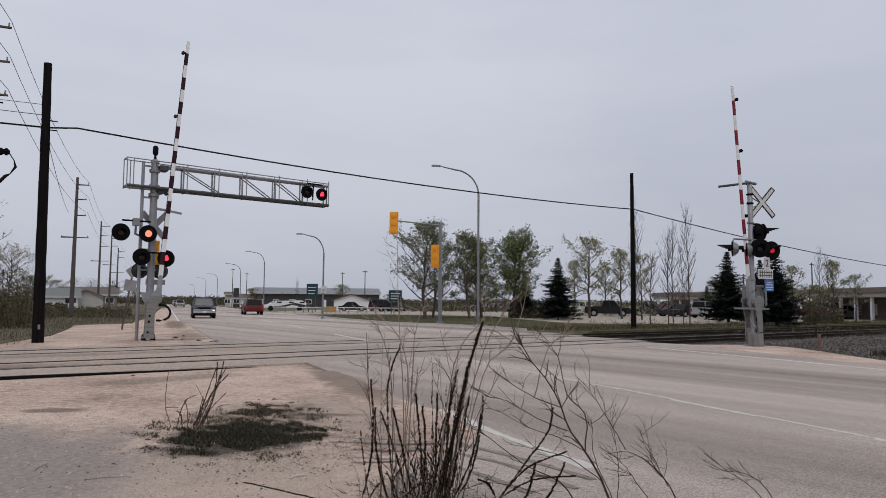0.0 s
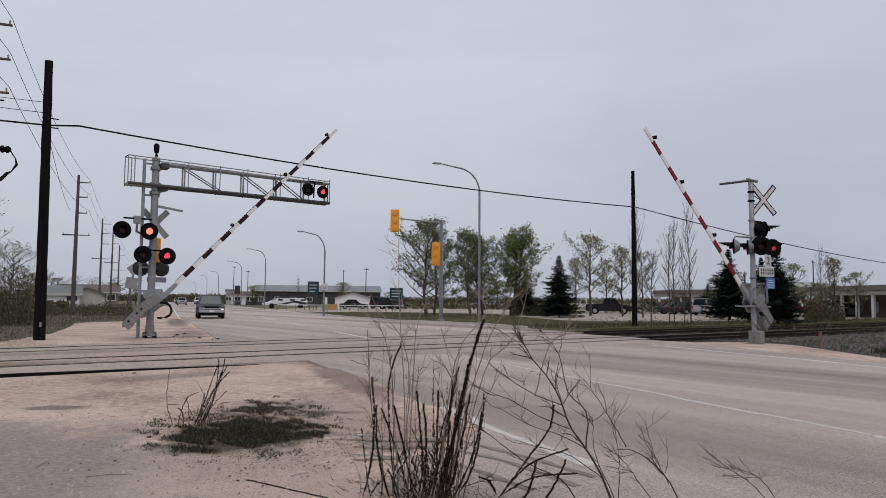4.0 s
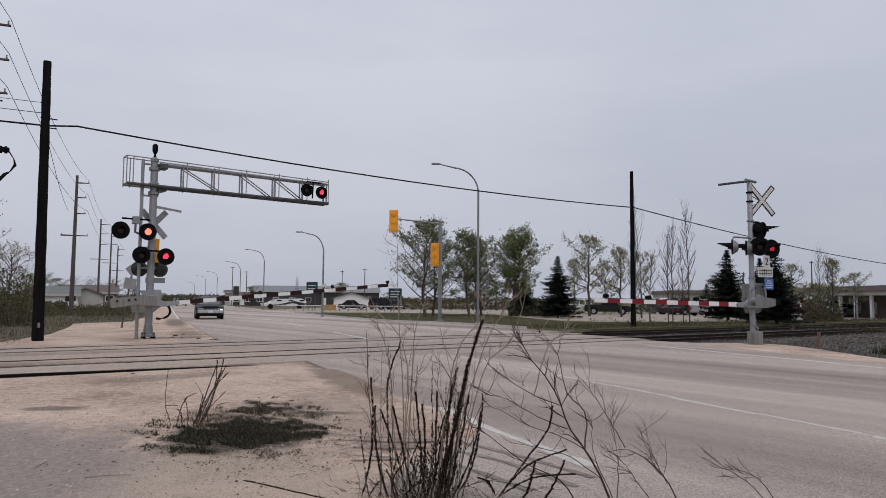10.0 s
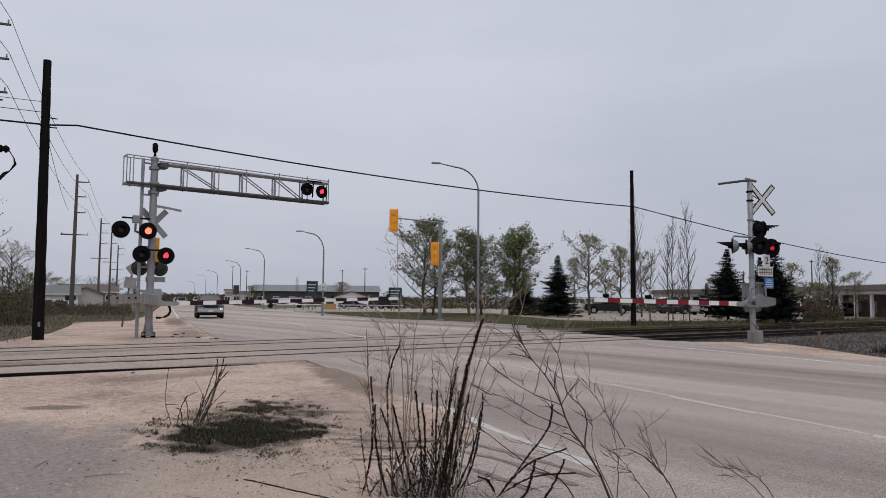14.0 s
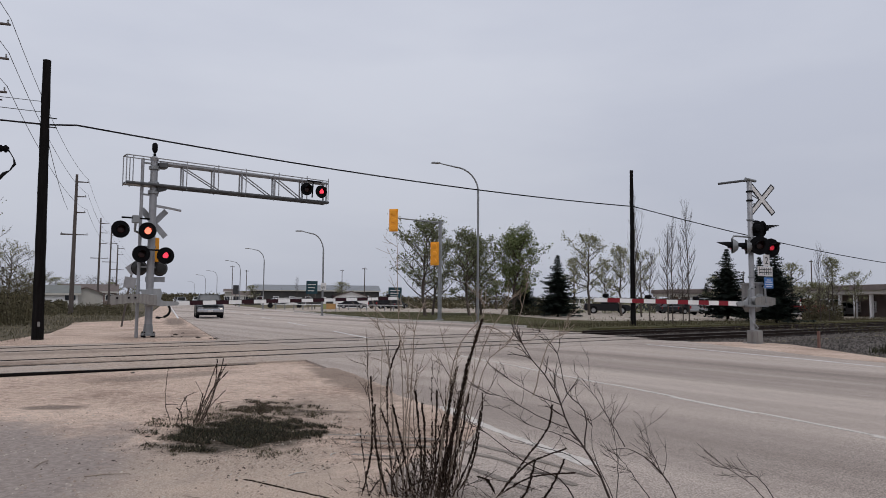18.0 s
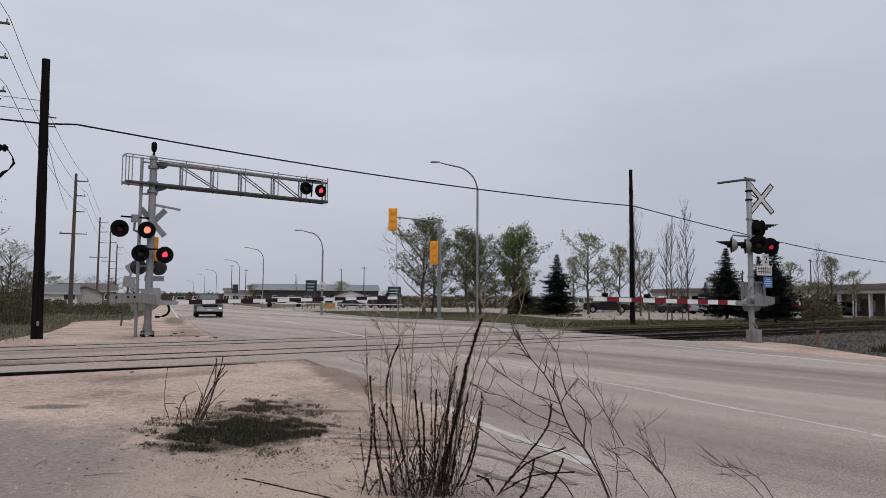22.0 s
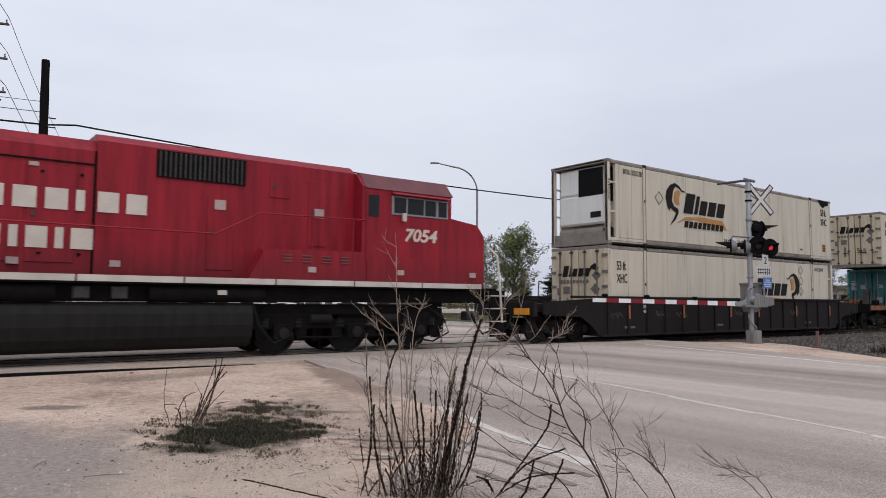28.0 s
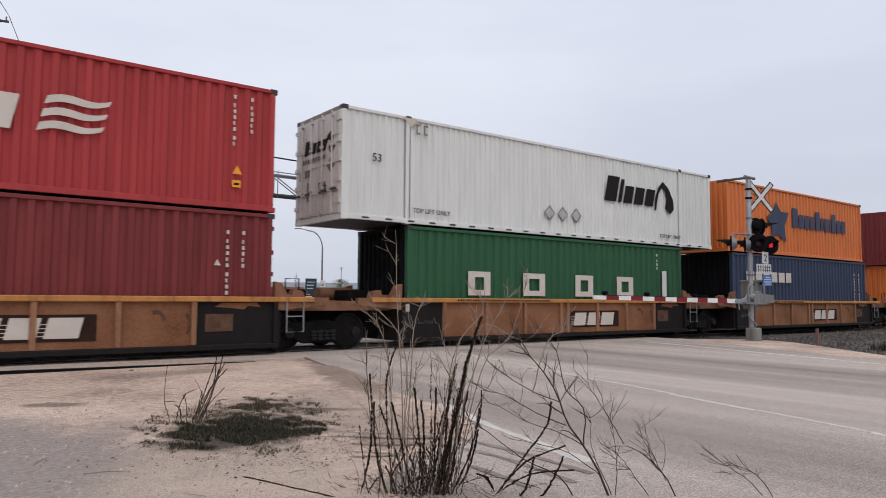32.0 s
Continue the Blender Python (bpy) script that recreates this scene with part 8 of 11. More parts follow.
part_each("figure_bar", figures(11.4, 11.46, SIDE, 0.6, 2.3), LOGO_W, c, "small pale figure bar")
container(73.1, Z_UP, L40, HC, MAROON, "maroon corrugated 40-foot container over an orange one", "corr", "right")
container(73.3, Z_LOW, L40, HC, CORANGE, "orange corrugated 40-foot container in a yellow well car", "corr", "right")


# -- well cars --
REFL = mat("dull_orange_reflector", (0.3, 0.1, 0.035), 0.6, 0, 0.2, 5, 40, 0)
CHALK = mat("faded_chalk_marks", (0.1, 0.09, 0.088), 0.8, 0, 0.3, 6, 40, 0)
def well_black(x0):
    """A single 53-foot well car; x0: its left coupler."""
    w = thing("well_car", pose(x0, T1, 0), "black weathered well car with ribbed sides", "railway car", "well cars")
    n0, n1 = 3.45, 20.0
    for s in (-1, 1):
        y = s * 1.36
        part("side_sill", Build().prism([(n0, 0.18), (n1, 0.18), (n1 + 1.0, 0.72), (n1 + 2.4, 0.85), (n1 + 2.4, 1.3), (n1, 1.42), (n0, 1.42), (n0 - 2.6, 1.3), (n0 - 2.6, 0.9), (n0 - 0.9, 0.82), (n0 - 0.35, 0.5)], min(y, y + s * 0.03), max(y, y + s * 0.03)), WELL_BLACK, w, "black side plate")
        part("top_chord", Build().box(n0 - 1.4, n1 + 1.4, min(y, y + s * 0.1), max(y, y + s * 0.1), 1.42, 1.5, 0.015), WELL_BLACK, w)
        part("bottom_chord", Build().box(n0, n1, min(y, y + s * 0.1), max(y, y + s * 0.1), 0.17, 0.24, 0.015), WELL_BLACK, w)
        for i in range(17):
            x = n0 + 0.4 + i * 1.04
            rib = part("rib", Build().box(x - 0.06, x + 0.06, min(y, y + s * 0.09), max(y, y + s * 0.09), 0.22, 1.43, 0.015), WELL_BLACK, w)
            if i in (1, 4, 7, 9, 12, 15):
                part("reflector", Build().box(x - 0.04, x + 0.04, min(y + s * 0.09, y + s * 0.1), max(y + s * 0.09, y + s * 0.1), 0.75, 1.2), REFL, rib, "dull orange reflector strip")
    rs = random.Random(9)
    for xs in (3.9, 6.4, 7.6, 11.5, 15.9):
        b = Build()
        for i in range(9):
            x, z = xs + i * 0.08, 0.85 + rs.uniform(-0.06, 0.06)
            b.tube([(x, -1.394, z), (x + 0.04, -1.394, z + 0.14 * rs.random() + 0.04), (x + 0.08, -1.394, z - 0.03)], 0.009, 4)
        part("scribble", b, CHALK, w, "illegible faded chalk scribble")
    for xs in (4.7, 10.1, 17.2):
        part("stencil_bar", Build().box(xs, xs + 0.55, -1.394, -1.389, 0.42, 0.5), CHALK, w, "faded bar of unreadable stencil")
    part("numbers", letters("20\n40", 0.16, LOGO_W), None, w, "", pose(5.6, -1.47, 1.1))
    part("well_floor", Build().box(n0, n1, -1.3, 1.3, 0.2, 0.3), UNDER, w)
    for e, sg in ((n0, -1), (n1, 1)):
        part("bulkhead", Build().box(min(e, e + sg * 0.1), max(e, e + sg * 0.1), -1.36, 1.36, 0.2, 1.2), WELL_BLACK, w)
        xe = 0.6 if sg < 0 else 22.4
        part("end_platform", Build().box(min(e, xe), max(e, xe), -1.2, 1.2, 0.98, 1.24, 0.02), WELL_BLACK, w)
        part("end_sill", Build().box(min(xe, xe + sg * 0.15), max(xe, xe + sg * 0.15), -1.4, 1.4, 0.85, 1.3, 0.02), WELL_BLACK, w)
        part("grab_iron", Build().tube([(xe, -1.42, 1.3), (xe, -1.45, 1.9), (xe - sg * 0.4, -1.45, 1.9), (xe - sg * 0.4, -1.42, 1.3)], 0.018, 6), WELL_BLACK, w)
        part("yellow_plate", Build().box(min(xe + sg * 0.15, xe + sg * 0.18), max(xe + sg * 0.15, xe + sg * 0.18), -1.2, -0.55, 0.9, 1.1), YELLOW, w, "small yellow plate")
        lad = part("ladder", Build().tube([(xe - sg * 0.3, -1.45, 0.95), (xe - sg * 0.3, -1.48, 0.4), (xe - sg * 0.7, -1.48, 0.4), (xe - sg * 0.7, -1.45, 0.95)], 0.018, 6), WELL_BLACK, w)
        knuckle(w, xe + sg * 0.1, sg)
    bogie2(w, 2.05)
    bogie2(w, 21.2)
    rolls(w, x0)


def well_yellow(x0, first, seedv, last=False):
    """One unit of an articulated well car; x0: the middle of its left truck."""
    w = thing("well_car", pose(x0, T1, 0), "weathered yellow and rust articulated well car", "railway car", "well cars")
    a, e, pitch = 2.1, 14.6, 15.9
    r2 = random.Random(seedv)
    cut = a if first else 3.5
    for s in (-1, 1):
        y = s * 1.36
        y0, y1 = min(y, y + s * 0.02), max(y, y + s * 0.02)
        part("side_plate", Build().box(cut, 12.73, y0, y1, 0.27, 1.2), WELL_RUST, w, "rusty orange side plate")
        part("dark_plate", Build().box(12.735, e, y0, y1, 0.24, 1.2), WELL_BLACK, w, "black repainted side plate")
        if not first:
            part("dark_plate", Build().box(a, cut - 0.005, y0, y1, 0.24, 1.2), WELL_BLACK, w, "black repainted side plate")
        part("top_chord", Build().box(a - 0.9, e + 0.9, min(y, y + s * 0.12), max(y, y + s * 0.12), 1.19, 1.31, 0.015), WELL_YEL, w, "yellow top chord")
        part("bottom_chord", Build().box(a, e, min(y, y + s * 0.12), max(y, y + s * 0.12), 0.15, 0.265, 0.015), WELL_BLACK, w)
        part("plate_edge", Build().box(cut, 12.73, min(y, y + s * 0.05), max(y, y + s * 0.05), 0.27, 0.3), WELL_RUST, w)
        for x in (2.16, 3.5, 5.0, 6.5, 8.02, 8.34, 9.72, 11.2, 12.7, 14.54):
            part("rib", Build().box(x - 0.055, x + 0.055, min(y, y + s * 0.1), max(y, y + s * 0.1), 0.27, 1.2, 0.012), WELL_RIB if cut - 0.1 < x < 13 else WELL_BLACK, w)
    y = -1.385
    if first:
        part("mark_board", Build().box(3.5, 6.0, y - 0.008, y + 0.005, 0.5, 0.95), INK, w, "dark panel with plain pale bars")
        part_each("pale_bar", blocks([0.16, 0.16, 0.16, 0.16], 0.2, 0.06), LOGO_W, w, "plain pale bar", pose(3.65, y - 0.01, 0.62))
        part_each("pale_bar", blocks([0.13] * 6, 0.2, 0.05), LOGO_W, w, "plain pale bar", pose(4.8, y - 0.01, 0.62))
        part("rust_patch", Build().prism([(7.2, 0.3), (7.9, 0.35), (7.9, 0.7), (7.8, 1.1), (7.3, 0.9)], y - 0.004, y + 0.005), WELL_BLACK, w, "dark worn patch")
        for q in (11.35, 12.0, 12.25):
            b = Build()
            for i in range(7):
                x, z = q + 0.3 * r2.random(), 0.5 + 0.35 * r2.random()
                b.tube([(x, y - 0.002, z), (x + 0.1 * r2.random(), y - 0.002, z + 0.14), (x + 0.13, y - 0.002, z - 0.02)], 0.009, 4)
            tagged(part("scribble", b, LOGO_W, w, "illegible white paint scribble"), kind="stuff")
    else:
        part("plain_board", Build().box(8.46, 10.82, y - 0.01, y + 0.005, 0.42, 0.94), BOARD_BR, w, "dark brown panel with plain white bars")
        part_each("white_bar", blocks([0.52, 0.52, 0.6], 0.4, 0.12, 0.22), LOGO_W, w, "plain white bar", pose(8.62, y - 0.012, 0.48))
        for i in range(4):
            part("thin_stripe", Build().box(8.5, 10.2, y - 0.0125, y - 0.0095, 0.52 + 0.075 * i, 0.535 + 0.075 * i), LOGO_W, w)
        # worn curved smears and a peeled strip of paint
        for q, n0, n1 in ((11.95, -0.5, 1.3), (12.45, 0.6, 2.4)):
            arc = [(q + 0.2 * math.sin(n0 + (n1 - n0) * i / 6), 0.72 + 0.3 * math.cos(n0 + (n1 - n0) * i / 6)) for i in range(7)]
            part("worn_smear", Build().prism(arc + [(q + 0.13 * math.sin(n0 + (n1 - n0) * i / 6), 0.7 + 0.24 * math.cos(n0 + (n1 - n0) * i / 6)) for i in range(6, -1, -1)], y - 0.003, y + 0.005), WELL_DIRT, w, "dark worn smear")
        part("peeled_paint", Build().prism([(13.15, 1.08), (13.3, 1.17), (14.1, 1.18), (14.2, 1.08), (13.9, 1.1), (13.8, 1.02), (13.5, 1.06)], y - 0.003, y + 0.005), WELL_RUST, w, "peeled rusty patch")
        part("white_tag", Build().box(2.24, 2.36, y - 0.015, y - 0.005, 0.95, 1.15), LOGO_W, w, "small white tag")
        b = Build()
        x = 2.5
        for i in range(9):
            z = 0.62 + 0.1 * r2.random()
            b.tube([(x, y - 0.002, z), (x + 0.04, y - 0.002, z + 0.14 * r2.random()), (x + 0.09, y - 0.002, 0.62)], 0.007, 4)
            x += 0.09
        part("scribble", b, TAPE, w, "faint illegible grey scribble")
    tagged(part("chord_writing", blocks([0.06] * 40, 0.05, 0.03, 0.0, 0.002), INK, w, "", pose(3.9, -1.482, 1.225)), kind="stuff")
    part("data_panel", Build().box(12.95, 13.56, y - 0.01, y + 0.005, 0.55, 0.93), WELL_DIRT, w, "small brown data panel")
    part("well_floor", Build().box(a, e, -1.3, 1.3, 0.2, 0.3), UNDER, w)
    for q, sg in ((a, -1), (e, 1)):
        part("bulkhead", Build().box(min(q, q + sg * 0.1), max(q, q + sg * 0.1), -1.36, 1.36, 0.2, 1.2), WELL_BLACK, w)
        xe = -0.05 if sg < 0 else pitch - 0.05
        if first and sg < 0:
            xe = -1.5
        part("end_platform", Build().prism([(min(q, xe), 0.98), (max(q, xe), 0.98), (max(q, xe), 1.22), (min(q, xe), 1.22)], -1.05, 1.05), WELL_DULL, w, "rusty end platform")
        part("centre_sill", Build().box(min(q, xe), max(q, xe), -0.55, 0.55, 0.4, 0.98, 0.02), UNDER, w, "grimy black centre sill")
        part("corner_bracket", Build().prism([(q, 1.0), (q + sg * 1.3, 1.12), (q + sg * 1.3, 1.3), (q, 1.31)], -1.42, -1.3), WELL_DULL, w)
        part("guide_post", Build().prism([(q - sg * 0.05, 1.3), (q + sg * 0.3, 1.3), (q + sg * 0.12, 1.62), (q - sg * 0.05, 1.66)], -1.36, -1.2), WELL_DULL, w, "rusty container guide")
        part("guide_post", Build().prism([(q - sg * 0.05, 1.3), (q + sg * 0.3, 1.3), (q + sg * 0.12, 1.62), (q - sg * 0.05, 1.66)], 1.2, 1.36), WELL_DULL, w, "rusty container guide")
        if sg > 0 or first:
            part("step_ladder", Build().tube([(q + sg * 0.2, -1.46, 1.2), (q + sg * 0.2, -1.47, 0.5), (q + sg * 0.62, -1.47, 0.5), (q + sg * 0.62, -1.46, 1.2)], 0.018, 6).tube([(q + sg * 0.2, -1.465, 0.86), (q + sg * 0.62, -1.465, 0.86)], 0.016, 6), ALU, w, "pale bent steel step")
        part("platform_lug", Build().prism([(q + sg * 0.25, 1.22), (q + sg * 0.8, 1.22), (q + sg * 0.72, 1.45), (q + sg * 0.5, 1.5), (q + sg * 0.45, 1.36), (q + sg * 0.25, 1.38)], -1.2, -0.95), WELL_DULL, w)
        part("hanger_bracket", Build().prism([(q + sg * 0.7, 1.19), (q + sg * 1.25, 1.19), (q + sg * 1.2, 1.08), (q + sg * 1.0, 1.02), (q + sg * 0.78, 1.1)], -1.4, -1.32), WELL_DULL, w)
        part("valve_gear", Build().box(min(q + sg * 0.6, q + sg * 1.1), max(q + sg * 0.6, q + sg * 1.1), -0.6, 0.2, 1.22, 1.5, 0.03), UNDER, w)
        part("brake_reservoir", Build().tube([(q + sg * 0.5, 0.4, 1.4), (q + sg * 1.5, 0.4, 1.4)], 0.17, 12), WELL_DULL, w, smooth=True)
        part("walk_rail", Build().tube([(q + sg * 0.4, -0.9, 1.22), (q + sg * 0.4, -0.9, 1.75), (q + sg * 0.75, -0.9, 1.75), (q + sg * 0.75, -0.9, 1.22)], 0.018, 6), UNDER, w)
    if first:
        for x in (-1.3, -0.5, 0.5, 1.2):
            part("grab_iron", Build().tube([(x, -1.2, 1.2), (x, -1.22, 2.0), (x + 0.1, -1.22, 2.0)], 0.02, 6), UNDER, w)
        b = Build()
        for i in range(24):
            a0, a1 = 2 * math.pi * i / 24, 2 * math.pi * (i + 1) / 24
            b.tube([(-0.2 + 0.28 * math.cos(a0), -0.85, 1.85 + 0.28 * math.sin(a0)), (-0.2 + 0.28 * math.cos(a1), -0.85, 1.85 + 0.28 * math.sin(a1))], 0.015, 5)
        for i in range(4):
            b.tube([(-0.2, -0.85, 1.85), (-0.2 + 0.28 * math.cos(i * 1.57), -0.85, 1.85 + 0.28 * math.sin(i * 1.57))], 0.012, 5)
        part("brake_wheel", b, RUSTSTEEL, w, "rusty hand brake wheel")
        part("brake_housing", Build().box(-0.15, 0.25, -0.7, -0.4, 1.25, 2.05, 0.04), DARKMETAL, w)
        part("end_sill", Build().box(-1.65, -1.5, -1.35, 1.35, 0.85, 1.3, 0.02), UNDER, w)
        knuckle(w, -1.6, -1)
    bogie2(w, 0.0)
    rolls(w, x0)


well_black(-18.03)
for k in range(5):
    well_yellow(7.65 + k * 15.9, k == 0, 11 + k)
# ---- vehicles ----
def car_paint(name, col, rough=0.35):
    return mat(name, col, rough, 0.0, 0.08, 2, 40, 0.02, spec=0.2)


P_GREY = car_paint("dark_grey_car_paint", (0.04, 0.042, 0.044))
P_TRUCK = car_paint("slate_grey_truck_paint", (0.045, 0.047, 0.05), 0.3)
P_WHITE = car_paint("white_car_paint", (0.62, 0.62, 0.62))
P_SILVER = car_paint("silver_car_paint", (0.32, 0.33, 0.34))
P_BLACK = car_paint("black_car_paint", (0.015, 0.015, 0.017))
P_MAROON = car_paint("maroon_car_paint", (0.11, 0.012, 0.016))
P_RED = car_paint("red_car_paint", (0.22, 0.02, 0.022))
VGLASS = mat("dark_vehicle_glass", (0.008, 0.009, 0.01), 0.3, 0, 0.15, 3, 40, 0, spec=0.1)
# the grey in this glass colour stands in for reflected sky
PALE_GLASS = mat("reflection_grey_windshield", (0.07, 0.074, 0.08), 0.12, 0, 0.1, 3, 40, 0, spec=0.6)
TAIL = mat("red_tail_lamp", (0.3, 0.01, 0.012), 0.3, 0, 0.1, 4, 40, 0)
HEAD = mat("clear_headlamp", (0.3, 0.3, 0.31), 0.15, 0.3, 0.1, 4, 40, 0)
RIM = mat("alloy_rim", (0.35, 0.35, 0.36), 0.35, 0.7, 0.1, 4, 40, 0)


def vehicle(m, paint, kind, label, category, group="", w=1.8, length=4.5, h=1.5, lit=False):
    """A road vehicle that faces -y in its own space; kind: car, suv or pickup."""
    v = thing({"pickup": "pickup_truck", "suv": "suv", "car": "car"}[kind], m, label, category, group)
    a, e = -length / 2, length / 2
    gc = 0.22 if kind == "car" else 0.33
    belt = h * 0.6
    hood = belt * 0.94
    if kind == "pickup":
        prof = [(a, gc + 0.12), (a + 0.08, hood * 0.88), (a + 0.3, hood), (a + length * 0.26, belt), (e - 0.04, belt * 1.0), (e, belt * 0.9), (e, gc + 0.15), (e - 0.2, gc), (a + 0.2, gc)]
        cab0, cab1, top0, top1 = a + length * 0.25, a + length * 0.64, a + length * 0.36, a + length * 0.6
    elif kind == "suv":
        prof = [(a, gc + 0.12), (a + 0.06, hood * 0.86), (a + 0.3, hood), (a + length * 0.24, belt), (e - 0.1, belt), (e, belt * 0.85), (e, gc + 0.15), (e - 0.2, gc), (a + 0.2, gc)]
        cab0, cab1, top0, top1 = a + length * 0.22, e - 0.03, a + length * 0.38, e - 0.28
    else:
        prof = [(a, gc + 0.12), (a + 0.05, hood * 0.78), (a + 0.35, hood * 0.93), (a + length * 0.28, belt), (e - length * 0.18, belt), (e - 0.08, belt * 0.96), (e, belt * 0.8), (e, gc + 0.15), (e - 0.2, gc), (a + 0.2, gc)]
        cab0, cab1, top0, top1 = a + length * 0.26, e - length * 0.14, a + length * 0.42, e - length * 0.3
    b = Build().prism(prof, -w / 2, w / 2, "x")
    k = w * 0.03
    b.v = [(x * (1 - 0.05 * max(0, (z - belt * 0.55) / belt)), y, z) for x, y, z in b.v]
    body = part("body", b, paint, v, smooth=True)
    wt = w * 0.43
    cb = Build()
    cb.v += [(-w * 0.475, cab0, belt - 0.01), (w * 0.475, cab0, belt - 0.01), (w * 0.475, cab1, belt - 0.01), (-w * 0.475, cab1, belt - 0.01), (-wt * 0.9, top0, h), (wt * 0.9, top0, h), (wt * 0.9, top1, h), (-wt * 0.9, top1, h)]
    cb.f += [(0, 1, 5, 4), (1, 2, 6, 5), (2, 3, 7, 6), (3, 0, 4, 7), (4, 5, 6, 7)]
    part("cabin", cb, paint, v)
    part("roof", Build().box(-wt * 0.88, wt * 0.88, top0 + 0.05, top1 - 0.05, h - 0.02, h + 0.03, 0.012), paint, v)

    def pane(name, p0, p1, p2, p3, off):
        q = [Vector(p) for p in (p0, p1, p2, p3)]
        c = sum(q, Vector()) / 4
        q = [c + (p - c) * 0.86 + Vector(off) for p in q]
        part(name, Build().quad(*q), PALE_GLASS if lit and name == "windshield" else VGLASS, v, "window glass, windshield greyed for the reflected sky" if lit else "dark window glass")
    V = [Vector(p) for p in cb.v]
    pane("windshield", V[0], V[1], V[5], V[4], (0, -0.012, 0.012))
    pane("rear_window", V[2], V[3], V[7], V[6], (0, 0.012, 0.012))
    for s, i in ((1, (1, 2, 6, 5)), (-1, (3, 0, 4, 7))):
        q = [V[j] for j in i]
        m0, m1 = (q[0] + q[1]) / 2, (q[3] + q[2]) / 2
        pane("side_window", q[0], m0, m1, q[3], (s * 0.012, 0, 0))
        pane("side_window", m0, q[1], q[2], m1, (s * 0.012, 0, 0))
        part("mirror", Build().box(min(s * w * 0.49, s * w * 0.58), max(s * w * 0.49, s * w * 0.58), cab0 + 0.25, cab0 + 0.37, belt, belt + 0.17, 0.02), paint, v)
        for y in (a + length * 0.19, e - length * 0.2):
            r = 0.32 if kind == "car" else 0.38
            t = part("tyre", Build().lathe([(r * 0.6, -0.11), (r * 0.95, -0.11), (r, -0.07), (r, 0.07), (r * 0.95, 0.11), (r * 0.6, 0.11)], 20, "x", (s * (w / 2 - 0.09), y, r)), RUBBER, v, smooth=True)
            part("rim", Build().lathe([(0.03, s * 0.1), (r * 0.2, s * 0.11), (r * 0.55, s * 0.09), (r * 0.62, s * 0.12)], 14, "x", (s * (w / 2 - 0.09), y, r)), RIM, t, "alloy rim", smooth=True)
            part("wheel_arch", Build().lathe([(r * 1.18, -0.01), (r * 1.18, 0.012)], 20, "x", (s * (w / 2 - 0.005), y, r + 0.03)), BLACK, v)
        zl = hood * 0.78
        hl = part("headlight", Build().box(min(s * w * 0.26, s * w * 0.47), max(s * w * 0.26, s * w * 0.47), a - 0.01, a + 0.1, zl - 0.07, zl + 0.07, 0.015), HEAD, v, "headlight")
        if lit and s > 0:
            part("running_lamp", Build().box(w * 0.34, w * 0.44, a - 0.02, a - 0.008, zl - 0.08, zl - 0.03), RUN_LAMP, hl, "small lit running lamp")
        part("tail_lamp", Build().box(min(s * w * 0.38, s * w * 0.48), max(s * w * 0.38, s * w * 0.48), e - 0.08, e + 0.012, belt * 0.62, belt * 0.92, 0.012), TAIL, v, "red tail lamp")
    part("bumper", Build().box(-w * 0.49, w * 0.49, a - 0.1, a + 0.12, gc + 0.08, gc + 0.28, 0.03), CHROME if lit else GREYBOX if kind == "pickup" else paint, v, "front bumper")
    if lit:
        part("lower_valance", Build().box(-w * 0.46, w * 0.46, a - 0.04, a + 0.14, gc - 0.12, gc + 0.07, 0.02), BLACK, v, "black lower valance")
        part("hood_ridge", Build().prism([(a + 0.12, hood - 0.01), (a + 0.3, hood + 0.05), (a + length * 0.25, belt + 0.05), (a + length * 0.25, belt)], -w * 0.3, w * 0.3, "x"), paint, v)
    part("rear_bumper", Build().box(-w * 0.49, w * 0.49, e - 0.12, e + 0.08, gc + 0.08, gc + 0.26, 0.03), CHROME if kind == "pickup" else paint, v, "rear bumper")
    gr = part("grille", Build().box(-w * (0.45 if lit else 0.25), w * (0.45 if lit else 0.25), a - 0.008, a + 0.06, hood * (0.52 if lit else 0.6), hood * 0.9, 0.01), BLACK, v, "black grille")
    part("grille_bar", Build().box(-w * 0.44, w * 0.44, a - 0.02, a, hood * 0.74, hood * 0.79), CHROME, gr)
    part("plate", Build().box(-0.15, 0.15, a - 0.115, a - 0.1, gc + 0.12, gc + 0.24), SIGN_WHITE, v, "blank number plate")
    if kind == "pickup":
        part("bed_liner", Build().box(-w * 0.42, w * 0.42, cab1 + 0.05, e - 0.08, belt * 0.99, belt + 0.012), BLACK, v)
        part("bed_rail", Build().box(-w * 0.475, -w * 0.42, cab1, e - 0.03, belt - 0.02, belt + 0.06), paint, v)
        part("bed_rail", Build().box(w * 0.42, w * 0.475, cab1, e - 0.03, belt - 0.02, belt + 0.06), paint, v)
    return v


def on_road(u, v, turn=0.0):
    p = road(u, v)
    return pose(p.x, p.y, 0.0, 0, 0, -15.5 + turn)


# waiting pickup, driving up and stopping before the crossing
truck = vehicle(on_road(52, 3.0), P_TRUCK, "pickup", "dark grey pickup truck waiting at the crossing with one headlight lit", "pickup truck", "", 1.72, 4.8, 1.58, True)
MOVERS.append((truck, [(t, on_road(u, 2.8)) for t, u in ((0, 60.0), (1, 57.0), (2, 54.6), (3, 52.9), (4, 52.0), (5.5, 51.7), (8, 51.7), (32, 51.7))]))
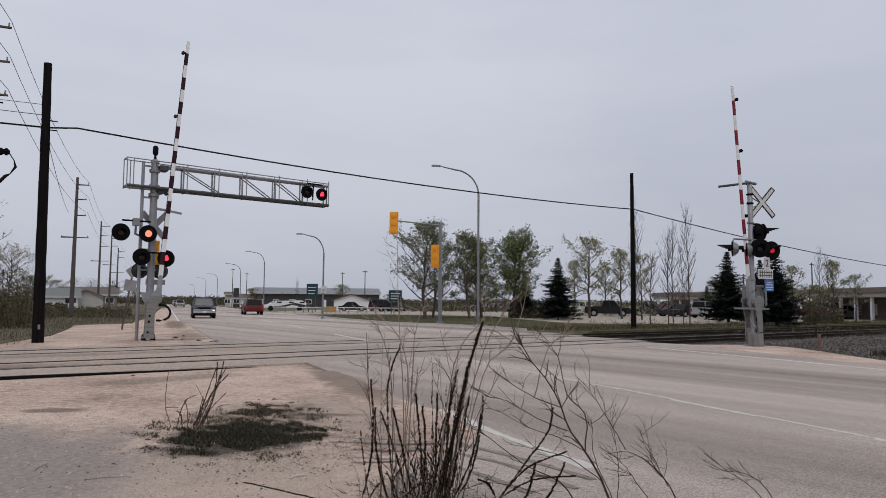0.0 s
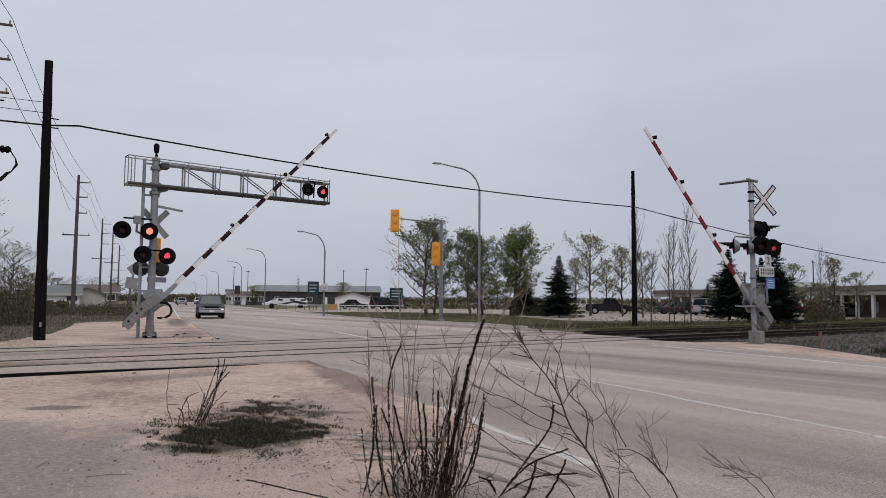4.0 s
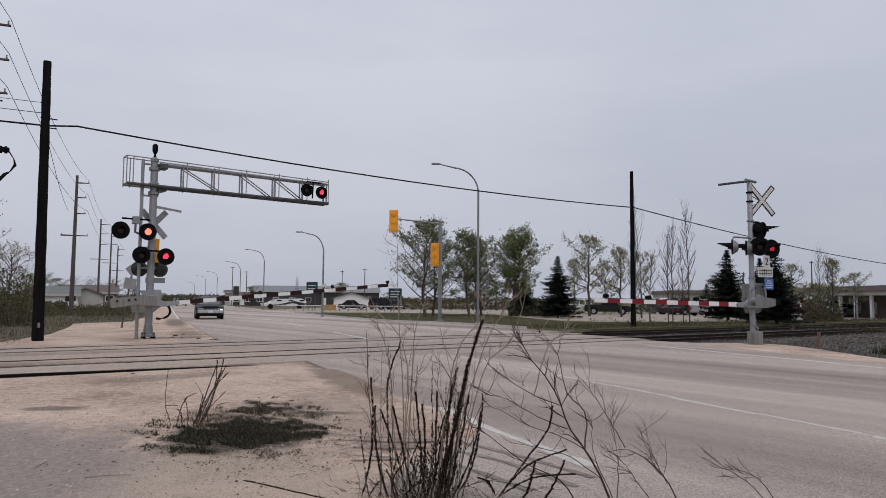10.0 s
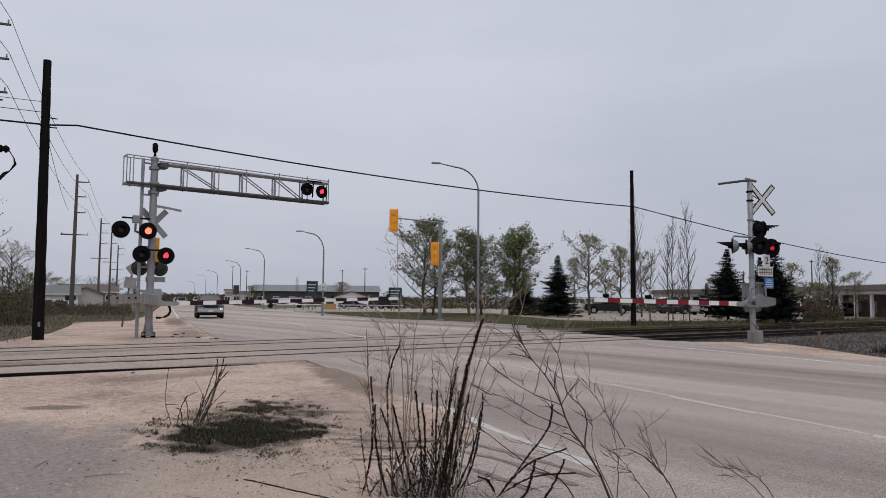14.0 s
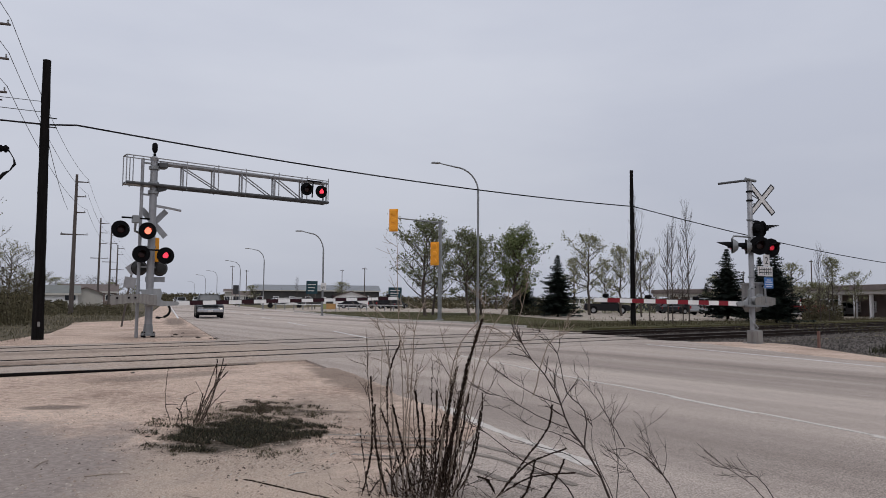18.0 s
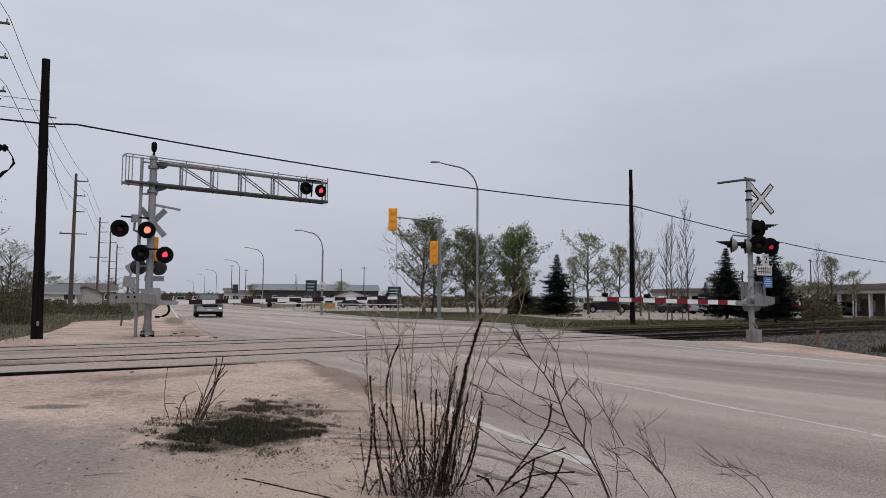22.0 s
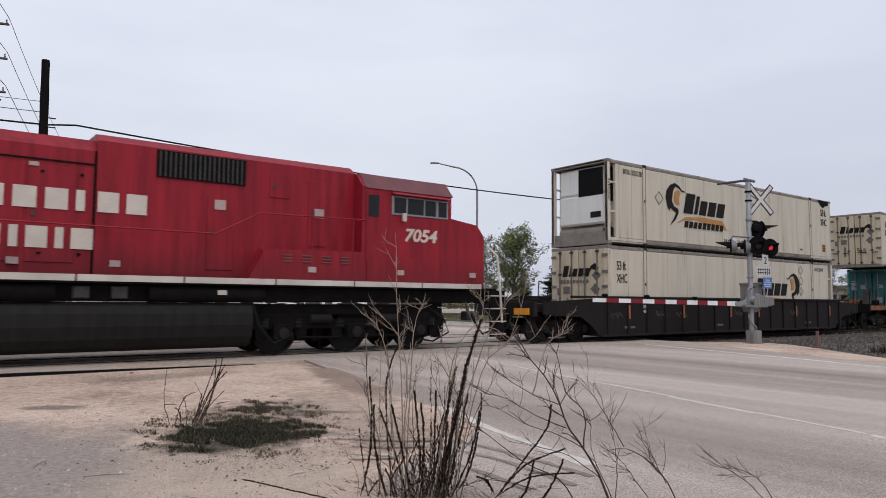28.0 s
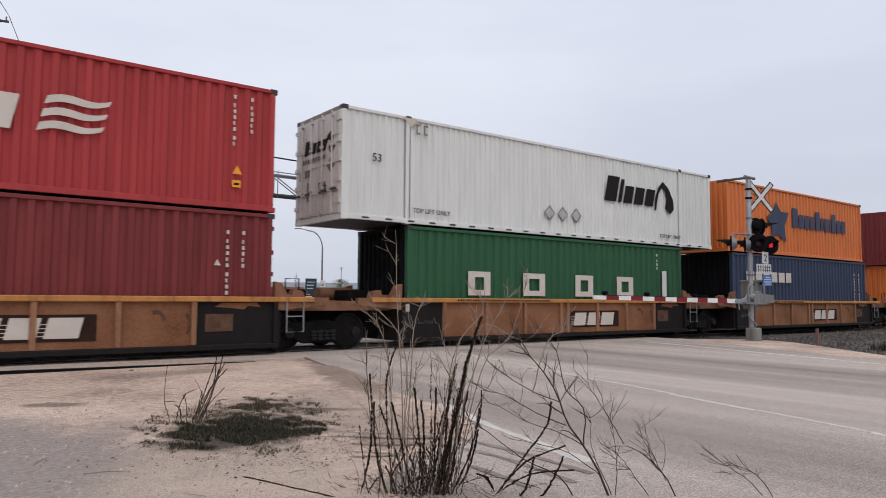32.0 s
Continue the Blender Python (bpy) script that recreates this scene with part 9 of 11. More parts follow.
# dark red car driving away
redcar = vehicle(on_road(74, 8.5, 180), P_MAROON, "suv", "dark red hatchback driving away along the highway", "car", "", 1.8, 4.3, 1.55)
MOVERS.append((redcar, [(0, on_road(75, 8.3, 180)), (1, on_road(92, 8.4, 180)), (2, on_road(112, 8.5, 180)), (3, on_road(132, 8.5, 180)), (6, on_road(194, 8.5, 180)), (14, on_road(370, 8.5, 180)), (32, on_road(760, 8.5, 180))]))
for k, (pt, kind, u0, u1, v, lab) in enumerate(((P_SILVER, "pickup", 168, 150, 2.9, "silver pickup truck queueing behind another truck"), (P_BLACK, "suv", 195, 172, 2.9, "black car queueing on the highway"), (P_GREY, "car", 225, 195, 3.0, "dark grey car queueing on the highway"), (P_WHITE, "car", 262, 225, 3.0, "white car queueing on the highway"))):
    vq = vehicle(on_road(u0, v), pt, kind, lab, "car" if kind != "pickup" else "pickup truck", "queue on the highway", 1.85, 4.8, 1.6)
    MOVERS.append((vq, [(0, on_road(u0, v)), (3, on_road((u0 * 2 + u1) / 3, v)), (7, on_road((u0 + u1 * 3) / 4, v)), (13, on_road(u1, v)), (14, on_road(u1, v)), (32, on_road(u1, v))]))


def bearing(px, dist):
    """A place on the ground by its bearing across the view and its distance."""
    w = radians(37.036) + math.atan((px - 784) / 1237.0)
    return Vector((dist * math.sin(w), dist * math.cos(w), 0))


PARKED = ((1030, 104, P_WHITE, "pickup", 60, "white pickup truck parked in the lot"), (1075, 83, P_BLACK, "pickup", 40, "black pickup truck parked in the lot"), (1180, 92, P_MAROON, "car", 70, "maroon car parked in the lot"), (1198, 90, P_GREY, "car", 60, "dark grey car parked in the lot"), (1216, 88, P_BLACK, "car", 80, "black car parked before the building"), (1252, 82, P_SILVER, "suv", 95, "silver suv parked in the lot"), (1232, 94, P_GREY, "car", 75, "grey car parked before the building"), (1296, 84, P_BLACK, "suv", 60, "black suv parked beside spruces"), (1404, 80, P_WHITE, "car", 110, "white car parked in the lot"), (1432, 80, P_RED, "pickup", 100, "dark red pickup truck parked in the lot"), (1462, 86, P_WHITE, "pickup", 80, "white pickup truck parked before the building"), (1490, 88, P_SILVER, "car", 70, "silver car parked before the building"), (676, 112, P_BLACK, "suv", 110, "black off-road car parked by the sign"), (703, 114, P_GREY, "car", 120, "dark grey car parked by the sign"), (880, 135, P_SILVER, "car", 80, "silver car parked behind the trees"), (850, 140, P_WHITE, "car", 80, "white car parked behind the trees"), (935, 120, P_BLACK, "suv", 70, "dark suv parked behind the trees"), (350, 190, P_WHITE, "pickup", -15, "white truck parked beside the far road"), (625, 112, P_BLACK, "car", 60, "dark car parked before the house"), (1150, 90, P_GREY, "car", 40, "grey car parked in the lot"))
for px, d, pt, kind, rz, lab in PARKED:
    p = bearing(px, d)
    vehicle(pose(p.x, p.y, -0.05, 0, 0, rz), pt, kind, lab, "car" if kind != "pickup" else "pickup truck", "parked vehicles", 1.85, 5.2 if kind == "pickup" else 4.5, 1.8 if kind != "car" else 1.45)

# ---- buildings ----
STUCCO = mat("pale_stucco", (0.46, 0.44, 0.4), 0.85, 0, 0.1, 1, 30, 0.2)
SHINGLE = mat("brown_shingles", (0.135, 0.108, 0.098), 0.9, 0, 0.25, 2, 20, 0.4)
METALROOF = mat("grey_metal_roof", (0.2, 0.21, 0.22), 0.55, 0.2, 0.15, 1, 25, 0.1)
# siding colour lowered to hold the shade on the long building's wall
SIDING = mat("shade_darkened_siding", (0.045, 0.043, 0.042), 0.8, 0, 0.15, 1, 25, 0.2)
BRICKWALL = mat("dull_brown_wall", (0.2, 0.155, 0.135), 0.85, 0, 0.2, 1, 30, 0.3)
GREENROOF = mat("grey_green_roof", (0.17, 0.18, 0.17), 0.8, 0, 0.12, 1, 30, 0.2)


def house(p, rz, w, d, h, rise, wall, roof, label, name="house", windows=3, garage=False, category="house"):
    """A gabled building whose ridge runs along x; its front faces -y."""
    hs = thing(name, pose(p.x, p.y, -0.15, 0, 0, rz), label, category)
    part("wall", Build().prism([(-d / 2, 0), (-d / 2, h), (0, h + rise * 0.96), (d / 2, h), (d / 2, 0)], -w / 2, w / 2, "x"), wall, hs)
    for s in (-1, 1):
        part("roof", Build().prism([(0, h + rise), (s * (d / 2 + 0.45), h - 0.18), (s * (d / 2 + 0.45), h - 0.02), (0, h + rise + 0.16)], -w / 2 - 0.4, w / 2 + 0.4, "x"), roof, hs)
    part("fascia", Build().box(-w / 2 - 0.4, w / 2 + 0.4, -d / 2 - 0.5, -d / 2 - 0.44, h - 0.3, h - 0.02), STUCCO, hs)
    n = windows + 1
    for i in range(n):
        x = -w / 2 + (i + 0.5) * w / n
        if i == n // 2:
            if garage:
                part("garage_door", Build().box(x - 1.4, x + 1.4, -d / 2 - 0.04, -d / 2 + 0.05, 0.1, 2.3, 0.01), WHITE, hs)
            else:
                part("door", Build().box(x - 0.5, x + 0.5, -d / 2 - 0.04, -d / 2 + 0.05, 0.1, 2.15, 0.01), WHITE, hs)
        else:
            wd = part("window", Build().box(x - 0.75, x + 0.75, -d / 2 - 0.04, -d / 2 + 0.05, 1.0, 2.2, 0.01), WHITE, hs, "white window frame")
            part("pane", Build().box(x - 0.65, x - 0.04, -d / 2 - 0.05, -d / 2 - 0.03, 1.1, 2.1), GLASS, wd)
            part("pane", Build().box(x + 0.04, x + 0.65, -d / 2 - 0.05, -d / 2 - 0.03, 1.1, 2.1), GLASS, wd)
    return hs


house(bearing(562, 195), -28, 33, 16, 3.9, 1.35, SIDING, METALROOF, "long dark building with a grey metal roof", "commercial_building", 7, False, "building")
house(bearing(622, 125), 62, 6, 6.0, 1.9, 0.95, WHITE, SHINGLE, "small pale house with a low gable", "house", 2)
house(bearing(156, 116), 78, 6.5, 4.2, 2.1, 0.8, STUCCO, SHINGLE, "small pale house with a brown roof behind bushes", "house", 2, True)
house(bearing(160, 150), -12, 9.5, 8, 2.7, 1.25, BRICKWALL, SHINGLE, "dark brown house behind the roadside trees", "house", 3)
house(bearing(100, 112), -8, 5.5, 6, 2.1, 0.95, WHITE, GREENROOF, "pale house with a green roof behind bushes", "house", 2)
house(bearing(430, 190), -20, 4.5, 5, 2.4, 1.0, SIDING, SHINGLE, "small dark roadside building", "house", 2)
house(bearing(408, 205), -20, 2.6, 4, 3.6, 0.5, STUCCO, SHINGLE, "narrow pale roadside building", "house", 1)


# low school-like building with a colonnade
def colonnade(p0, p1, h, label, bays):
    d = p1 - p0
    ln = d.length
    rz = math.degrees(math.atan2(d.y, d.x))
    bd = thing("colonnade_building", pose(p0.x, p0.y, -0.1, 0, 0, rz), label, "building")
    part("rear_wall", Build().box(0, ln, 3.0, 3.4, 0, h), BRICKWALL, bd)
    part("fascia", Build().box(-0.5, ln + 0.5, -0.6, 3.2, h - 0.42, h, 0.03), STUCCO, bd, "pale fascia band")
    part("roof", Build().prism([(-0.9, h), (-0.75, h + 0.5), (3.6, h + 0.7), (12, h + 0.7), (12, h)], -0.6, ln + 0.6, "x"), SHINGLE, bd, "brown sloped roof")
    part("body", Build().box(0, ln, 3.4, 12, 0, h), BRICKWALL, bd)
    for i in range(bays + 1):
        x = ln * i / bays
        part("column", Build().box(x - 0.15, x + 0.15, -0.22, 0.08, 0, h - 0.42, 0.03), WHITE, bd, "white square column")
    for i in range(bays):
        x0, x1 = ln * i / bays + 0.9, ln * (i + 1) / bays - 0.9
        wn_ = part("window", Build().box(x0, x1, 2.9, 3.02, 0.5, h - 1.1), WHITE, bd, "white window grid")
        for a in range(4):
            for c_ in range(3):
                xa = x0 + 0.06 + a * (x1 - x0 - 0.06) / 4
                za = 0.56 + c_ * (h - 1.7) / 3
                part("pane", Build().box(xa, xa + (x1 - x0) / 4 - 0.1, 2.87, 2.91, za, za + (h - 1.7) / 3 - 0.08), GLASS, wn_)
    return bd


colonnade(bearing(1165, 104), bearing(1335, 96), 2.6, "low building with white columns and a brown roof", 8)
colonnade(bearing(1395, 92), bearing(1640, 76), 2.75, "low building with white columns and a brown roof behind cars", 9)
part("rooftop_unit", Build().box(-1.2, 1.2, -1, 1, 5.0, 6.0, 0.05), GREYBOX, colonnade(bearing(1700, 80), bearing(1860, 66), 3.7, "low brown building with white columns beyond the lot", 5))

# ---- signs and small roadside things ----
def board_sign(px, d, w, z0, z1, m, label, legs=2):
    p = bearing(px, d)
    sgn = thing("roadside_sign", pose(p.x, p.y, -0.1, 0, 0, -30), label, "sign")
    part("board", Build().box(-w / 2, w / 2, -0.06, 0.06, z0, z1, 0.015), m, sgn)
    for i in range(3):
        zz = z1 - (z1 - z0) * (0.28 + 0.24 * i)
        part("writing_bar", Build().box(-w * 0.36, w * (0.36 - 0.08 * i), -0.075, -0.06, zz - 0.05, zz + 0.05), SIGN_WHITE if m is SIGN_GREEN else SIGN_BLACK, sgn, "pale bar of unreadable writing")
    for x in ((-w * 0.3, w * 0.3) if legs == 2 else (0.0,)):
        part("leg", Build().box(x - 0.06, x + 0.06, -0.05, 0.05, 0, z0, 0.01), WOODPOLE, sgn)


board_sign(553, 100, 1.55, 2.2, 4.0, SIGN_GREEN, "dark teal roadside board on posts")
board_sign(700, 88, 1.65, 1.6, 3.0, SIGN_GREEN, "dark teal roadside board with pale bars")
board_sign(419, 132, 1.0, 2.3, 3.9, SIGN_BLACK, "dark roadside board on a tall post", 1)
p = road(56.4, 11.8)
sp = thing("speed_sign", pose(p.x - 0.02, p.y - 0.16, 0, 0, 0, -15.5), "white speed limit sign on the lamp pole", "sign")
part("plate", Build().box(-0.22, 0.22, -0.02, 0.0, 2.1, 2.65, 0.005), SIGN_WHITE, sp)
part("number", letters("60", 0.3, SIGN_BLACK), None, sp, "", pose(-0.18, -0.026, 2.2))
part("post", Build().tube([(0, 0.02, 0), (0, 0.02, 2.8)], 0.03, 6), GALV, sp)
# back of a diamond sign on the far shoulder, with a plate under it
p = bearing(219, 36)
ds = thing("warning_sign", pose(p.x, p.y, -0.1, 0, 8, -20), "bare metal back of a diamond warning sign", "sign")
part("post", Build().box(-0.04, 0.04, -0.03, 0.03, 0, 3.1, 0.006), WOODPOLE, ds)
part("diamond", Build().prism([(-0.33, 2.82), (0, 2.49), (0.33, 2.82), (0, 3.15)], -0.045, -0.033), ALU, ds)
part("tab", Build().box(-0.26, 0.26, -0.045, -0.033, 1.9, 2.42, 0.004), ALU, ds)
# parked motorhome
p = bearing(505, 118)
rv = thing("motorhome", pose(p.x, p.y, -0.1, 0, 0, -12), "white motorhome with dark swoosh stripes parked by the road", "motorhome")
part("body", Build().prism([(-3.6, 0.5), (-3.7, 0.85), (-2.6, 1.05), (-1.6, 1.6), (2.6, 1.72), (3.3, 1.3), (3.3, 0.45)], -1.15, 1.15), WHITE, rv)
part("windshield", Build().prism([(-2.3, 1.25), (-1.68, 1.56), (-1.7, 1.59), (-2.34, 1.27)], -0.95, 0.95), GLASS, rv)
for x in (-1.5, 0.4, 2.2):
    part("side_window", Build().box(x, x + 0.8, -1.17, -1.14, 1.25, 1.5), GLASS, rv)
part("stripe", Build().prism([(-3.1, 0.6), (-1.0, 0.8), (1.4, 1.3), (3.2, 0.95), (3.2, 0.6), (1.0, 0.95), (-1.0, 0.5)], -1.17, -1.15), SIGN_BLACK, rv, "dark swoosh stripe")
for x in (-2.5, 2.2):
    part("tyre", Build().lathe([(0.25, -0.12), (0.42, -0.1), (0.42, 0.1), (0.25, 0.12)], 18, "y", (x, -1.05, 0.42)), RUBBER, rv, smooth=True)
# orange and green barrier cluster by the entrance
p = bearing(582, 82)
fb = thing("construction_fence", pose(p.x, p.y, -0.1, 0, 0, -25), "bright orange and green safety fence by the entrance", "fence")
part("orange_panel", Build().box(-0.2, 0.9, -0.02, 0.02, 0.3, 0.95, 0.01), mat("orange_mesh", (0.42, 0.24, 0.09), 0.7), fb)
part("green_panel", Build().box(-0.8, -0.25, -0.02, 0.02, 0.3, 0.9, 0.01), mat("green_mesh", (0.3, 0.31, 0.12), 0.7), fb)
for x in (-0.8, -0.22, 0.9):
    part("post", Build().box(x - 0.03, x + 0.03, -0.03, 0.03, 0, 1.0), GALV, fb)
# low pipe rail along the lot
rl = thing("pipe_rail", pose(0, 0, -0.05), "low pale pipe rail along the parking lot", "railing")
for i in range(14):
    p, q = bearing(490 + i * 16, 96 - i * 0.5), bearing(506 + i * 16, 95.5 - i * 0.5)
    part("post", Build().box(p.x - 0.05, p.x + 0.05, p.y - 0.05, p.y + 0.05, 0, 0.75), GALV, rl)
    part("rail", Build().tube([(p.x, p.y, 0.7), (q.x, q.y, 0.7)], 0.05, 6), WHITE, rl)
for px, d, h in ((646, 150, 8.3), (606, 190, 9.5), (412, 200, 10.5), (437, 190, 9.0), (1316, 130, 6.8), (1437, 120, 8.0)):
    p = bearing(px, d)
    q = thing("light_pole", pose(p.x, p.y, -0.1), "slim pole over the parking lot", "pole")
    part("shaft", Build().tube([(0, 0, 0), (0, 0, h)], [0.13, 0.08], 8), WOODPOLE, q)
    part("crossbar", Build().box(-0.6, 0.6, -0.05, 0.05, h - 0.35, h - 0.22), WOODPOLE, q)
# ---- trees, shrubs, grass ----
BARK = mat("grey_brown_bark", (0.075, 0.06, 0.05), 0.95, 0, 0.35, 4, 40, 0.6, 1.0)
BARK_DK = mat("dark_bark", (0.035, 0.028, 0.025), 0.95, 0, 0.35, 4, 40, 0.6, 1.0)
LEAF_SPRING = leafy("young_leaves", (0.075, 0.085, 0.045), (0.24, 0.25, 0.14))
LEAF_PALE = leafy("pale_budding_leaves", (0.15, 0.15, 0.085), (0.36, 0.35, 0.22))
LEAF_GREEN = leafy("green_leaves", (0.07, 0.085, 0.037), (0.24, 0.27, 0.125), 0.45)
NEEDLE = leafy("dark_spruce_needles", (0.012, 0.018, 0.015), (0.046, 0.058, 0.048), 0.1)
SCRUB = leafy("brown_scrub", (0.04, 0.035, 0.022), (0.13, 0.115, 0.07), 0.1)
BLADE = leafy("grass_blades", (0.034, 0.039, 0.016), (0.092, 0.096, 0.04), 0.2)
STRAW = leafy("straw_blades", (0.16, 0.13, 0.08), (0.34, 0.29, 0.19), 0.2)
BLADE_DK = leafy("dark_grass_blades", (0.014, 0.015, 0.009), (0.066, 0.064, 0.038), 0.15)


def leaf(b, p, s, r):
    """One small leaf or clump: a bent quad turned at random."""
    a = Vector((r.gauss(0, 1), r.gauss(0, 1), r.gauss(0, 1))).normalized()
    c = a.cross(Vector((r.gauss(0, 1), r.gauss(0, 1), r.gauss(0, 1)))).normalized()
    k = len(b.v)
    b.v += [tuple(p - a * s), tuple(p + c * s * 0.55), tuple(p + a * s), tuple(p - c * s * 0.55)]
    b.f.append((k, k + 1, k + 2, k + 3))


def grow(bt, tips, p, d, ln, rad, depth, r, up=0.25, bend=0.25, kids=3):
    n = 4
    pts, rads = [p.copy()], [rad]
    q = p.copy()
    for i in range(n):
        d = (d + Vector((r.gauss(0, bend), r.gauss(0, bend), r.gauss(0, bend) + up * 0.3)) * 0.5).normalized()
        q = q + d * ln / n
        pts.append(q.copy())
        rads.append(rad * (1 - 0.6 * (i + 1) / n))
    bt.tube(pts, rads, 6 if depth < 2 else 4, False)
    if depth >= 2:
        tips += [(pts[2], ln), (pts[3], ln), (pts[4], ln)]
    if depth < 3:
        for i in range(kids if depth else kids + 3):
            f = 0.35 + 0.65 * r.random() if depth else 0.3 + 0.7 * (i + 0.5) / (kids + 3)
            j = min(int(f * n), n - 1)
            o = pts[j].lerp(pts[j + 1], f * n - j)
            w = r.random() * 6.283
            side = Vector((math.cos(w), math.sin(w), 0.35 + 0.5 * r.random()))
            nd = (d * 0.55 + side).normalized()
            grow(bt, tips, o, nd, ln * (0.42 + 0.22 * r.random()) * (1.0 if depth else 1.15 - 0.4 * f), max(rads[j] * 0.55, 0.008), depth + 1, r, up, bend, kids)


def tree(seedv, h, leafm, nleaf, size, label, limbs=20, wide=0.42, bark=BARK, low=0.16, name="tree"):
    """A tapered trunk with limbs all the way up, forking twigs and small leaves along them."""
    r = random.Random(seedv)
    t = thing(name, pose(0, 0, 0), label, "tree")
    bt, tips = Build(), []
    pts = [Vector((0, 0, 0))]
    for i in range(8):
        pts.append(pts[-1] + Vector((r.gauss(0, 0.012) * h, r.gauss(0, 0.012) * h, h * 0.92 / 8)))
    bt.tube(pts, [h * 0.019 * (1 - 0.85 * i / 8) for i in range(9)], 7, False)
    for i in range(limbs):
        f = low + (0.97 - low) * (i + r.random() * 0.8) / limbs
        j = min(int(f * 8), 7)
        o = pts[j].lerp(pts[j + 1], f * 8 - j)
        g = (f - low) / (1 - low)
        ln = h * wide * (0.62 + 1.15 * g - 1.45 * g * g) * r.uniform(0.75, 1.2)
        w = i * 2.4 + r.uniform(-0.5, 0.5)
        d = Vector((math.cos(w), math.sin(w), 0.45 + 0.75 * g)).normalized()
        grow(bt, tips, o, d, ln, h * 0.0075 * (1.1 - 0.6 * g), 1, r, 0.2, 0.22, 4)
    part("trunk", bt, bark, t, "trunk with forking limbs")
    if nleaf:
        b = Build()
        for i in range(nleaf):
            p, ln = tips[r.randrange(len(tips))]
            sp = 0.045 * h * r.random()
            leaf(b, p + Vector((r.gauss(0, sp), r.gauss(0, sp), r.gauss(0, sp * 0.8))), size * (0.5 + 0.9 * r.random()), r)
        part("crown", b, leafm, t, "crown of small leaves with gaps")
    return t


def spruce(seedv, h, rad, label):
    r = random.Random(seedv)
    t = thing("spruce_tree", pose(0, 0, 0), label, "tree")
    part("trunk", Build().tube([(0, 0, 0), (0, 0, h * 0.98)], [h * 0.022, 0.015], 7), BARK_DK, t)
    b = Build()
    z = h * 0.1
    while z < h * 0.985:
        f = 1 - z / h
        rr = rad * (f ** 0.85) * r.uniform(0.75, 1.12)
        n = 13 if f > 0.3 else 8
        w0 = r.random() * 6.3
        for i in range(n):
            w = w0 + 6.283 * i / n + r.uniform(-0.3, 0.3)
            ln = rr * r.uniform(0.5, 1.25)
            m = max(3, int(ln / 0.13))
            out = Vector((math.cos(w), math.sin(w), 0))
            drop = r.uniform(0.1, 0.42)
            for k in range(m):
                g = (k + 0.6) / m
                p = out * ln * g + Vector((0, 0, z - ln * drop * g + ln * 0.22 * g * g))
                wd = (0.17 + 0.17 * (1 - g)) * (0.5 + 0.5 * f)
                for q in range(5):
                    side = Vector((-out.y, out.x, 0)) * r.choice((-1, 1)) + out * r.uniform(0.3, 1.2) + Vector((0, 0, r.uniform(-0.7, 0.05)))
                    d = side.normalized() * wd * r.uniform(0.9, 1.9)
                    c = d.cross(Vector((0, 0, 1))).normalized() * wd * 0.34
                    o = p + Vector((r.gauss(0, 0.02), r.gauss(0, 0.02), r.gauss(0, 0.03)))
                    j = len(b.v)
                    b.v += [tuple(o - c), tuple(o + d * 0.6 - c * 0.8), tuple(o + d), tuple(o + d * 0.6 + c * 0.8), tuple(o + c)]
                    b.f.append((j, j + 1, j + 2, j + 3, j + 4))
        z += h * 0.029 * r.uniform(0.7, 1.3)
    part("needles", b, NEEDLE, t, "dark drooping needle branches")
    return t


def put(src, x, y, s, rz, label=None, z=-0.08):
    c = copy_thing(src, pose(x, y, z, 0, 0, rz))
    c.scale = (s[0], s[0], s[1]) if isinstance(s, tuple) else (s, s, s)
    if label:
        c["label"] = label
    return c


t_a = tree(3, 7.9, LEAF_SPRING, 5200, 0.08, "young leafing poplar on the grass verge")
t_b = tree(8, 7.6, LEAF_SPRING, 5000, 0.08, "young leafing tree on the grass verge", 20, 0.36)
t_c = tree(15, 7.6, LEAF_GREEN, 7600, 0.085, "fuller green tree in the grove", 20, 0.37)
t_d = tree(21, 8.0, LEAF_PALE, 2700, 0.085, "sparse budding tree beyond the lot", 14, 0.34, low=0.3)
t_e = tree(30, 7.8, LEAF_PALE, 0, 0.1, "tall bare narrow poplar", 22, 0.3)
s_a = spruce(5, 5.5, 2.35, "dark spruce on the grass verge")
for ob, x, y, s, rz in ((t_a, 36.03, 50.3, (1.12, 1.0), 0), (t_b, 40.4, 49.4, 1.0, 40), (t_c, 46.6, 50.3, (1.05, 1.02), 0), (s_a, 45.0, 42.9, 1.0, 0)):
    ob.matrix_basis = pose(x, y, -0.08, 0, 0, rz)
    ob.scale = (s[0], s[0], s[1]) if isinstance(s, tuple) else (s, s, s)
put(t_b, 43.6, 51.6, (1.0, 0.96), 130)
put(t_a, 39.2, 53.5, (0.9, 0.93), 200)
put(t_c, 49.0, 52.6, (0.95, 0.98), 110)
put(t_c, 45.0, 54.0, (0.8, 0.85), 250)
put(s_a, 52.5, 55.0, (0.8, 0.85), 70, "dark spruce behind the grove")


def far_put(src, px, d, ytop, rz, wide=1.0, label=None, base_h=8.0):
    """Stands a copy at a bearing so that it reaches the wanted height."""
    p = bearing(px, d)
    h = (536 - ytop) * d * math.cos(math.atan((px - 784) / 1237.0)) / 1237.0 + 1.31
    k = h / base_h
    return put(src, p.x, p.y, (k * wide, k), rz, label)


